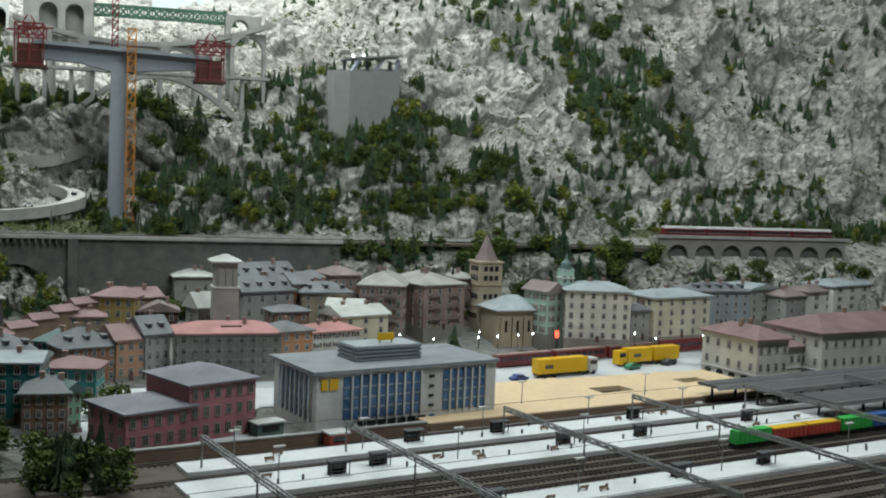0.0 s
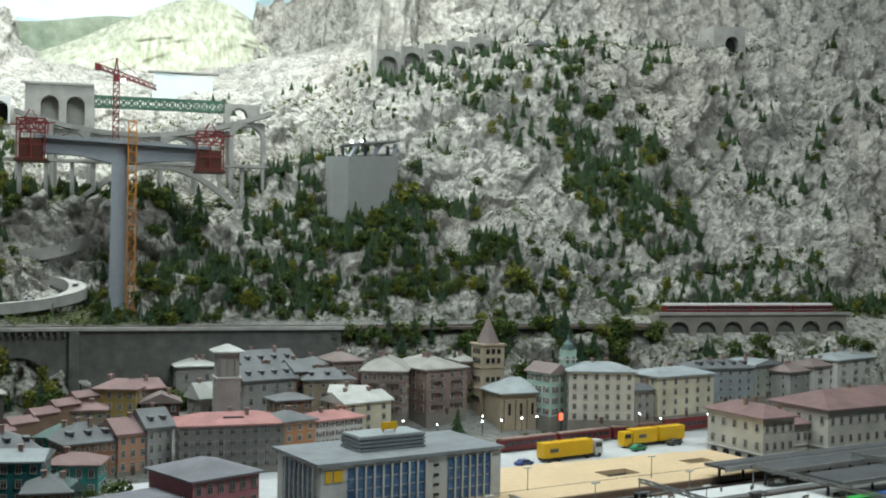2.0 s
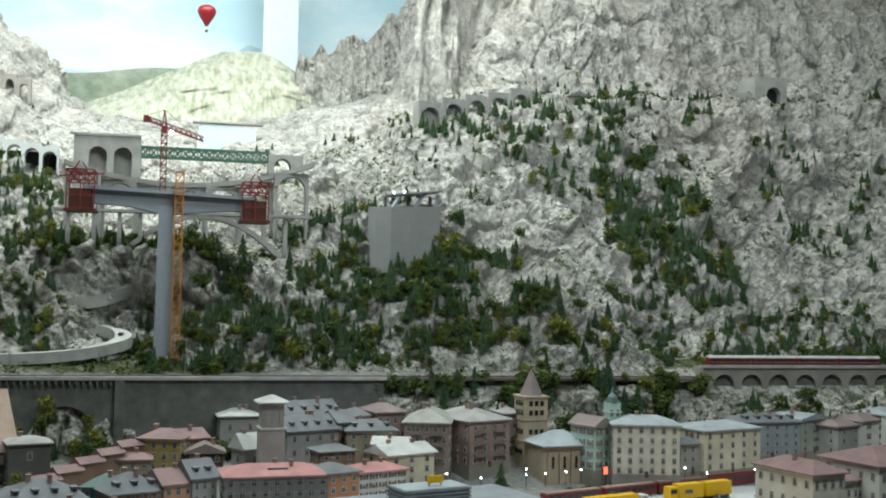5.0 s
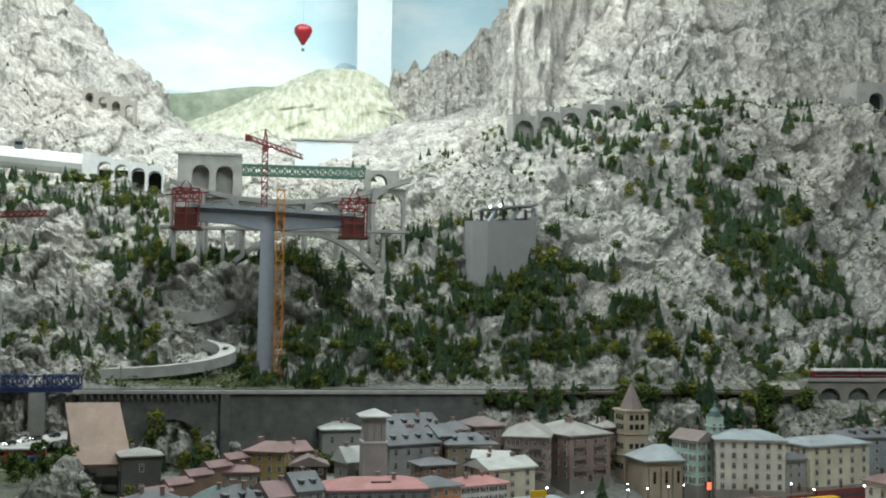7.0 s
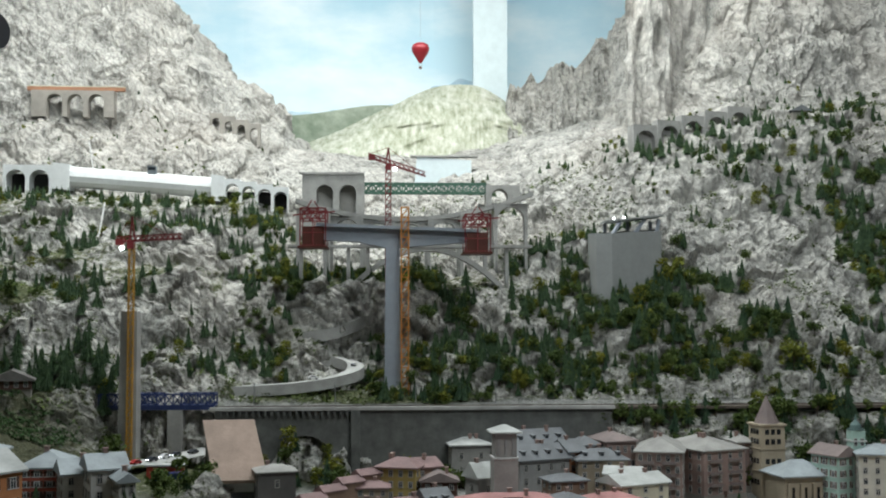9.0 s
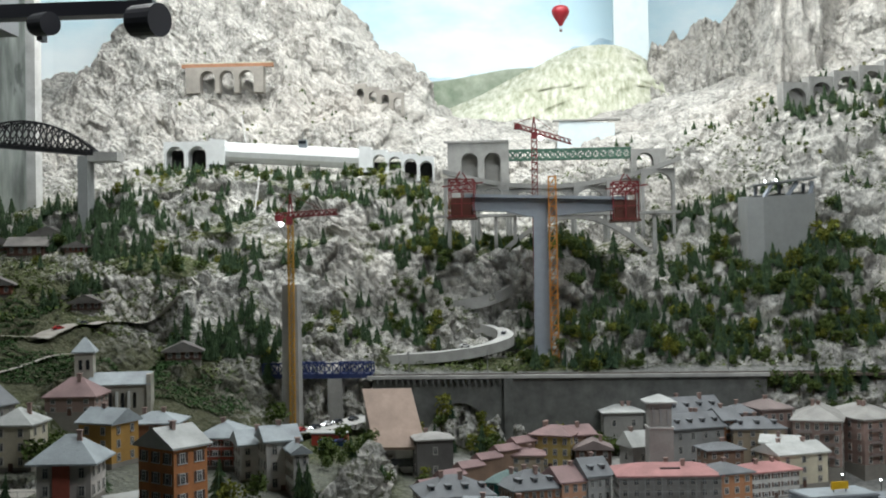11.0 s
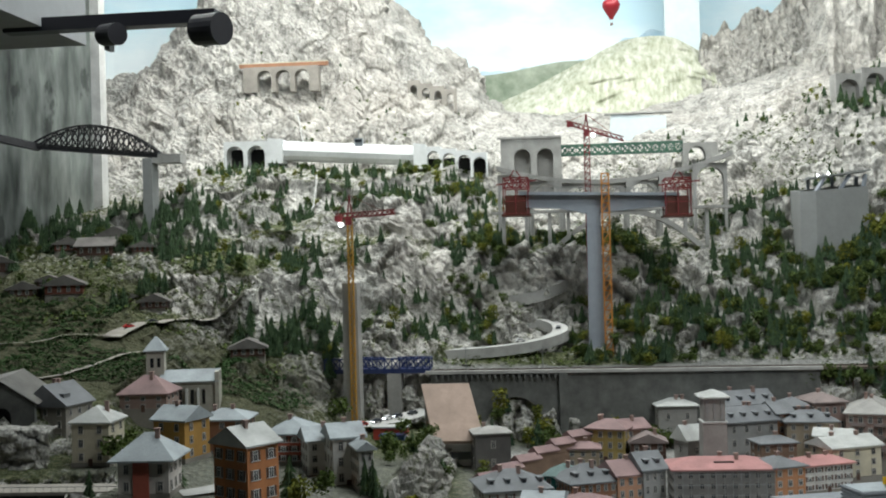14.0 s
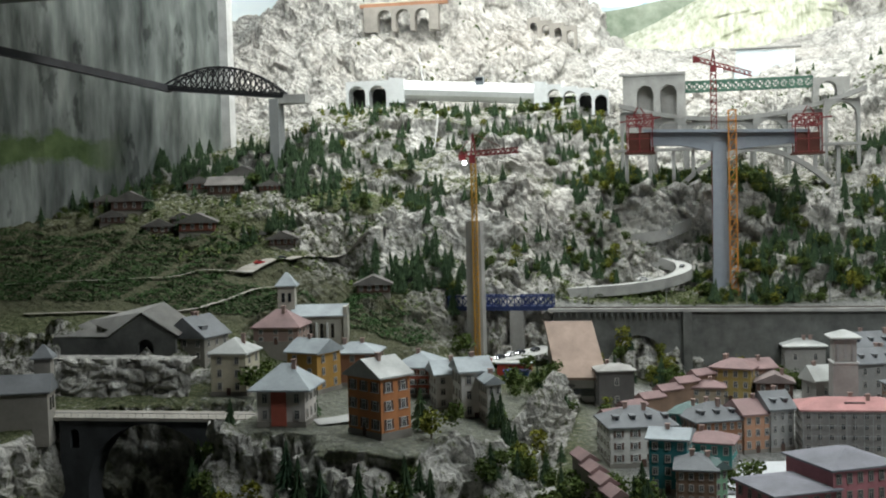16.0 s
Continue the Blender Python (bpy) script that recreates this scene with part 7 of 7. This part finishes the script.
for x, y, w, red, turn in ((-2.453, 5.14, 0.20, 0, 12), (-2.489, 5.02, 0.17, 0, 8), (-2.637, 5.08, 0.13, 1, 25), (-2.211, 5.04, 0.10, 1, 20), (-2.917, 4.80, 0.18, 0, 22), (-2.902, 4.66, 0.12, 0, 30),
                           (-2.602, 4.55, 0.13, 0, 28), (-2.434, 4.57, 0.165, 1, 18), (-2.536, 4.70, 0.10, 0, 20), (-1.953, 4.50, 0.12, 0, 10), (-2.112, 4.60, 0.09, 0, 35), (-1.475, 4.30, 0.14, 0, 14), (-3.05, 4.86, 0.13, 0, 30)):
    chalet(x, y, drop(x + w / 2, y)[0] + 0.004, turn, w, red)
hut = thing("mountain_hut", pose(2.30, 5.95, drop(2.35, 5.95)[0], 0, 0, 0), "small grey mountain hut high on the slope", "hut")
boxpart("wall", 0, 0, -0.05, 0.10, 0.07, 0.06, "stonewall", hut)
bm = bmesh.new()
roof_mesh(bm, 0.10, 0.07, 0.06, "gablex", 0.03)
part("roof", bm, "slate", hut)

# ---- hall lamps on their dark track ----


def spotlights():
    root = thing("lamp_track", pose(-2.024, 4.213, 2.871) @ Matrix.Scale(1.85, 4), "black lamp track with two black spotlights under the ceiling", "lamp track")
    boxpart("track", -0.2, -0.02, -0.01, 0.30, 0.02, 0.02, "black", root)
    for x, s in ((0.06, 0.7), (0.285, 1.0)):
        bm = bmesh.new()
        rod(bm, (x - 0.02 * s, -0.03, -0.03), (x + 0.045 * s, -0.06, -0.035), 0.034 * s, 0.036 * s, 20)
        sp = part("spotlight", bm, "black", root)
        boxpart("bracket", x - 0.02, -0.015, -0.06, x - 0.008, 0.012, 0.0, "black", sp)
    bm = bmesh.new()
    beam(bm, (-0.15, 0, 0.02), (-0.15, 0, 1.14), 0.008)
    part("drop_rod", bm, "black", root)


spotlights()

# ---- trees ----


def fir_mesh(seed):
    rn = random.Random(seed)
    bm = bmesh.new()
    n = 9
    layers = 8
    for k in range(layers):
        t = k / layers
        z0 = 0.10 + 0.86 * t
        z1 = z0 + 0.22 * (1 - 0.35 * t)
        r = (0.23 * (1 - t) + 0.025) * rn.uniform(0.85, 1.15)
        top = bm.verts.new((0, 0, min(z1, 1.0)))
        ph = rn.uniform(0, 6)
        ring = []
        for j in range(2 * n):
            a = ph + math.tau * j / (2 * n)
            rr = r * (rn.uniform(0.85, 1.2) if j % 2 == 0 else rn.uniform(0.35, 0.55))
            ring.append(bm.verts.new((rr * math.cos(a), rr * math.sin(a), z0 - (0.035 if j % 2 == 0 else -0.02) + rn.uniform(-0.015, 0.015))))
        for j in range(2 * n):
            bm.faces.new((ring[j], ring[(j + 1) % (2 * n)], top))
    me = bpy.data.meshes.new("crown")
    bm.to_mesh(me)
    bm.free()
    me.materials.append(MATS["fir"])
    return me


def leaf_mesh(seed, material, tall=1.0):
    rn = random.Random(seed)
    bm = bmesh.new()
    lumps = [(Vector((rn.uniform(-0.2, 0.2), rn.uniform(-0.2, 0.2), rn.uniform(0.30, 0.78) * tall)), rn.uniform(0.15, 0.26)) for _ in range(9)]
    for c, r in lumps:
        for _ in range(34):
            d = Vector((rn.gauss(0, 1), rn.gauss(0, 1), rn.gauss(0, 1))).normalized()
            p = c + d * r * rn.uniform(0.6, 1.05)
            s = rn.uniform(0.028, 0.056)
            q = Euler((rn.uniform(-1, 1), rn.uniform(-1, 1), rn.uniform(0, 6))).to_matrix() @ d.to_track_quat("Z", "Y").to_matrix()
            bm.faces.new([bm.verts.new(p + q @ Vector(v)) for v in ((-s, -s * 0.7, 0), (s, -s * 0.5, 0), (s * 0.8, s * 0.7, 0.01), (-s * 0.6, s, 0))])
    me = bpy.data.meshes.new("crown")
    bm.to_mesh(me)
    bm.free()
    me.materials.append(MATS[material])
    return me


def trunk_mesh(h, r):
    bm = bmesh.new()
    rod(bm, (0, 0, -0.15), (0, 0, h), r, r * 0.4, 6)
    for k in range(4):
        a = k * 1.7
        rod(bm, (0, 0, h * 0.55), (0.12 * math.cos(a), 0.12 * math.sin(a), h * 0.9), r * 0.4, r * 0.15, 4)
    me = bpy.data.meshes.new("trunk")
    bm.to_mesh(me)
    bm.free()
    me.materials.append(MATS["trunk"])
    return me


FIRS = [fir_mesh(k) for k in range(5)]
LEAVES = [leaf_mesh(k, "leaf", (0.9, 1.05, 1.2)[k % 3]) for k in range(5)]
YELLOWS = [leaf_mesh(50 + k, "leafyellow", (1.0, 1.25)[k % 2]) for k in range(3)]
FIRTRUNK, LEAFTRUNK = trunk_mesh(0.8, 0.03), trunk_mesh(0.45, 0.035)
SINGLE = {"fir": 0, "leaf": 0, "yellow": 0}
JOINED = {"fir": [], "leaf": [], "yellow": []}
KINDS = {"fir": (FIRS, FIRTRUNK, "fir_tree", "dark green miniature fir tree", "fir trees"),
         "leaf": (LEAVES, LEAFTRUNK, "broadleaf_tree", "mid-green miniature broadleaf tree", "broadleaf trees"),
         "yellow": (YELLOWS, LEAFTRUNK, "yellow_tree", "yellow-green miniature broadleaf tree", "yellowish trees")}


def tree(kind, x, y, size, single, rn, z=None):
    if z is None:
        z = drop(x, y)[0]
    meshes, trunk, nm, label, group = KINDS[kind]
    me = rn.choice(meshes)
    w = size * rn.uniform(0.85, 1.2) * (1.0 if kind == "fir" else 1.05)
    m = Matrix.LocRotScale((x, y, z - 0.004), Euler((rn.uniform(-0.05, 0.05), rn.uniform(-0.05, 0.05), rn.uniform(0, 6.28))), (w, w, size))
    if single and SINGLE[kind] < 190:
        SINGLE[kind] += 1
        root = thing(nm, m, label, "tree", group)
        for n2, d2 in (("trunk", trunk), ("crown", me)):
            ob = new(n2, d2)
            ob.parent = root
    else:
        JOINED[kind].append((me, m))


def grow(seed, count, x0, x1, y0, y1, smin, smax, mix3, cluster=0.0, steepest=0.30, single=False, zmin=0.0, zmax=9.0):
    """Scatter trees on ledges, in clumps; mix3 is the share of fir, leaf and yellow."""
    rn = random.Random(seed)
    made = tries = 0
    while made < count and tries < count * 40:
        tries += 1
        x, y = rn.uniform(x0, x1), rn.uniform(y0, y1)
        if cluster > -1 and noise.noise(Vector((x * 2.6, y * 3.6, seed * 0.1))) < cluster:
            continue
        z, n = drop(x, y)
        if n.z < steepest or not zmin < z < zmax:
            continue
        if abs(x - 0.07) < 0.06 and 4.7 < y < 4.9:
            continue
        if -0.66 < x < -0.04 and 4.60 < y < 4.80 or -0.36 < x < -0.05 and 4.7 < y < 5.12:
            continue
        if -1.74 < x < -1.38 and 4.52 < y < 5.02 and rn.random() < 0.82 or -2.02 < x < -1.5 and 4.16 < y < 4.62:
            continue
        kind = rn.choices(("fir", "leaf", "yellow"), mix3)[0]
        tree(kind, x, y, rn.uniform(smin, smax) * (1.0 if kind == "fir" else 0.8), single, rn, z)
        made += 1


# the wood above the railway
grow(1, 150, 0.10, 2.1, 4.60, 4.80, 0.06, 0.12, (5, 3, 0.7), -0.5, 0.1, True)
grow(2, 420, 0.16, 1.75, 4.66, 5.05, 0.06, 0.115, (7, 3, 1), -0.35, 0.1)
grow(3, 130, 0.5, 1.7, 5.0, 5.35, 0.05, 0.10, (6, 2, 1), 0.0, 0.2)
grow(4, 90, 1.12, 1.5, 4.85, 5.2, 0.06, 0.11, (3, 3, 2), -1, 0.1)
# ledges of the great face
grow(5, 280, 2.3, 2.95, 4.95, 5.75, 0.07, 0.13, (6, 3, 1), -0.4, 0.08)
grow(6, 220, 1.3, 4.4, 5.0, 6.0, 0.06, 0.11, (6, 1, 0.6), 0.15, 0.3)
grow(7, 90, 1.6, 4.2, 5.7, 6.4, 0.045, 0.08, (6, 1, 0.4), 0.05, 0.4)
grow(8, 190, 2.1, 4.2, 4.66, 4.95, 0.055, 0.11, (7, 2, 0.5), -0.45, 0.1)
grow(9, 110, 1.8, 4.4, 4.6, 5.2, 0.05, 0.09, (3, 4, 1), -0.1, 0.15)
grow(10, 70, 0.4, 1.7, 5.4, 6.6, 0.035, 0.065, (5, 2, 0.6), 0.0, 0.3)
grow(26, 60, 1.7, 2.7, 6.1, 6.6, 0.03, 0.055, (5, 2, 0.6), -0.2, 0.3)
# behind and between the houses, below the wall
grow(11, 80, -0.45, 0.9, 4.24, 4.385, 0.07, 0.13, (2, 5, 1.2), -1, 0.1, True)
grow(12, 130, 0.85, 2.4, 4.27, 4.44, 0.08, 0.15, (2, 5, 0.3), -0.4, 0.05, True)
grow(13, 100, 2.3, 4.4, 4.20, 4.38, 0.07, 0.12, (3, 4, 0.4), -0.2, 0.05, True)
# the hill below the gallery and round the hairpins
grow(14, 260, -1.75, -0.35, 4.62, 5.85, 0.05, 0.10, (7, 2, 1.2), -0.1, 0.12)
grow(15, 260, -0.62, 0.30, 4.62, 5.3, 0.05, 0.095, (6, 3, 1.4), -0.25, 0.1)
grow(16, 70, -1.0, -0.45, 5.4, 5.95, 0.05, 0.10, (3, 4, 2), -0.2, 0.2)
grow(17, 60, -2.2, -0.3, 5.75, 6.2, 0.035, 0.065, (4, 2, 1), -0.1, 0.3)
grow(18, 260, -3.1, -1.8, 5.15, 5.36, 0.06, 0.11, (12, 1, 0.2), -0.6, 0.05)
grow(34, 40, -2.45, -1.95, 5.08, 5.18, 0.08, 0.12, (12, 1, 0), -1, 0.05)
grow(30, 60, -3.2, -2.7, 4.85, 5.3, 0.07, 0.12, (12, 1, 0), -0.6, 0.05)
grow(31, 50, -2.1, -1.5, 5.3, 5.9, 0.04, 0.08, (7, 2, 1), -0.4, 0.1)
grow(32, 60, -1.75, -1.05, 4.42, 4.62, 0.08, 0.13, (8, 1, 0.4), -0.4, 0.05)
grow(33, 60, -2.0, -1.35, 2.1, 2.75, 0.09, 0.16, (6, 3, 0.2), -1, 0.05)
grow(19, 50, -2.1, -1.2, 4.45, 5.1, 0.07, 0.13, (8, 1, 0.3), 0.05, 0.2)
grow(20, 40, -3.3, -2.1, 4.6, 5.2, 0.05, 0.09, (3, 4, 0.5), -0.1, 0.2)
grow(21, 60, -2.2, -0.6, 6.3, 7.0, 0.02, 0.045, (2, 3, 1), 0.05, 0.3)
# in front: gorge and terrace
grow(22, 120, -1.4, -0.2, 1.9, 2.50, 0.08, 0.15, (4, 4, 1), -0.3, 0.15, True)
grow(23, 26, -2.3, -1.3, 2.0, 2.6, 0.08, 0.15, (4, 4, 0.5), -0.3, 0.15, True)
grow(24, 30, -0.05, 0.14, 2.30, 2.60, 0.07, 0.13, (3, 4, 0.4), -1, 0.1, True)
grow(27, 110, -0.62, -0.14, 2.25, 3.0, 0.08, 0.14, (3, 5, 0.6), -0.6, 0.1, True)
grow(28, 60, 0.85, 1.35, 4.72, 4.95, 0.06, 0.11, (5, 4, 1), -1, 0.05)
grow(29, 120, 0.2, 1.9, 4.58, 4.75, 0.05, 0.09, (3, 4, 1), -0.5, 0.05)
grow(25, 24, -0.70, -0.35, 3.0, 3.9, 0.07, 0.12, (3, 4, 1), -1, 0.1, True)
rn = random.Random(77)
for k, x, y, s in (("fir", -1.16, 2.82, 0.13), ("fir", -0.80, 2.70, 0.13), ("fir", -0.62, 2.86, 0.12), ("fir", -1.36, 3.30, 0.16), ("leaf", -1.46, 3.10, 0.13), ("leaf", -0.98, 4.2, 0.14), ("leaf", -0.70, 2.72, 0.10), ("yellow", -0.75, 2.62, 0.10),
                   ("fir", 1.30, 3.90, 0.13), ("fir", 0.16, 2.93, 0.08), ("leaf", 0.10, 3.12, 0.10), ("leaf", 0.04, 3.05, 0.09), ("leaf", 0.13, 3.82, 0.07), ("leaf", 0.78, 3.9, 0.09), ("yellow", 1.78, 4.62, 0.16), ("yellow", 1.36, 5.0, 0.15), ("yellow", 1.30, 5.06, 0.12),
                   ("leaf", 1.55, 3.84, 0.05), ("leaf", 1.62, 3.86, 0.05), ("leaf", 1.69, 3.83, 0.05), ("fir", 1.76, 3.80, 0.055), ("leaf", -2.02, 3.44, 0.09), ("leaf", -1.5, 3.28, 0.12)):
    tree(k, x, y, s, True, rn)


def join_trees(kind, name, label):
    vs, fs, off = [], [], 0
    cache = {}
    for me, m in JOINED[kind]:
        if me.name not in cache:
            co = np.empty(len(me.vertices) * 3)
            me.vertices.foreach_get("co", co)
            cache[me.name] = (co.reshape(-1, 3), [tuple(p.vertices) for p in me.polygons])
        co, polys = cache[me.name]
        mm = np.array(m)
        vs.append(co @ mm[:3, :3].T + mm[:3, 3])
        fs.extend(tuple(i + off for i in p) for p in polys)
        off += len(co)
    if not vs:
        return
    me = bpy.data.meshes.new(name)
    me.from_pydata(np.concatenate(vs).tolist(), [], fs)
    mat = {"fir": "fir", "leaf": "leaf", "yellow": "leafyellow"}[kind]
    tagged(link(name, me, mat), label, "trees", kind="stuff")


join_trees("fir", "fir_wood", "dark green miniature fir wood on the mountain ledges")
join_trees("leaf", "broadleaf_wood", "mid-green miniature broadleaf trees on the slopes")
join_trees("yellow", "yellow_wood", "yellow-green miniature trees on the slopes")


def scatter_leaves(name, label, material, places, size, per, seed):
    """Loose low plants made of small leaf faces."""
    rn = random.Random(seed)
    vs, fs = [], []
    for x, y, z in places:
        for _ in range(per):
            px, py, pz = x + rn.gauss(0, size * 0.5), y + rn.gauss(0, size * 0.4), z + rn.uniform(0, size * 1.6)
            a, t, s = rn.uniform(0, 6.28), rn.uniform(-0.9, 0.9), size * rn.uniform(0.25, 0.5)
            ca, sa = math.cos(a) * s, math.sin(a) * s
            k = len(vs)
            vs += [(px - ca, py - sa, pz - s * t), (px + sa * 0.8, py - ca * 0.8, pz - s * 0.3), (px + ca, py + sa, pz + s * t), (px - sa * 0.8, py + ca * 0.8, pz + s * 0.4)]
            fs.append((k, k + 1, k + 2, k + 3))
    me = bpy.data.meshes.new(name)
    me.from_pydata(vs, [], fs)
    tagged(link(name, me, material), label, "plants", kind="stuff")


def vineyard_rows():
    rn = random.Random(3)
    places = []
    for x0, x1, y0, y1, step in ((-3.5, -2.02, 3.74, 4.56, 0.052), (-2.0, -1.66, 3.74, 4.05, 0.05), (-1.62, -1.12, 3.98, 4.30, 0.045), (-1.72, -1.45, 4.06, 4.36, 0.045)):
        y = y0
        while y < y1:
            x = x0
            while x < x1:
                if not (-2.68 < x < -2.62 or -2.32 < x < -2.27 or -2.03 < x < -1.5 and 4.10 < y < 4.62):
                    z, n = drop(x, y)
                    if n.z > 0.5:
                        places.append((x, y + 0.004 * math.sin(x * 5), z))
                x += 0.0105
            y += step
    scatter_leaves("vineyard", "rows of small dark green vines on the slope", "vine", places, 0.011, 14, 4)


vineyard_rows()


def undergrowth():
    rn = random.Random(8)
    places = []
    while len(places) < 4600:
        x, y = rn.uniform(-2.6, 4.3), rn.uniform(4.3, 6.3)
        if noise.noise(Vector((x * 3.2, y * 4.2, 21))) < -0.02 - (0.35 if y < 5.0 else 0.0) + (0.28 if x < -0.1 else 0.0):
            continue
        z, n = drop(x, y)
        if n.z > 0.35 and not (4.40 < y < 4.56 and x > -0.7):
            places.append((x, y, z - 0.003))
    scatter_leaves("bushes", "low green bushes and flock on the rock ledges", "leaf", places, 0.016, 6, 9)


undergrowth()
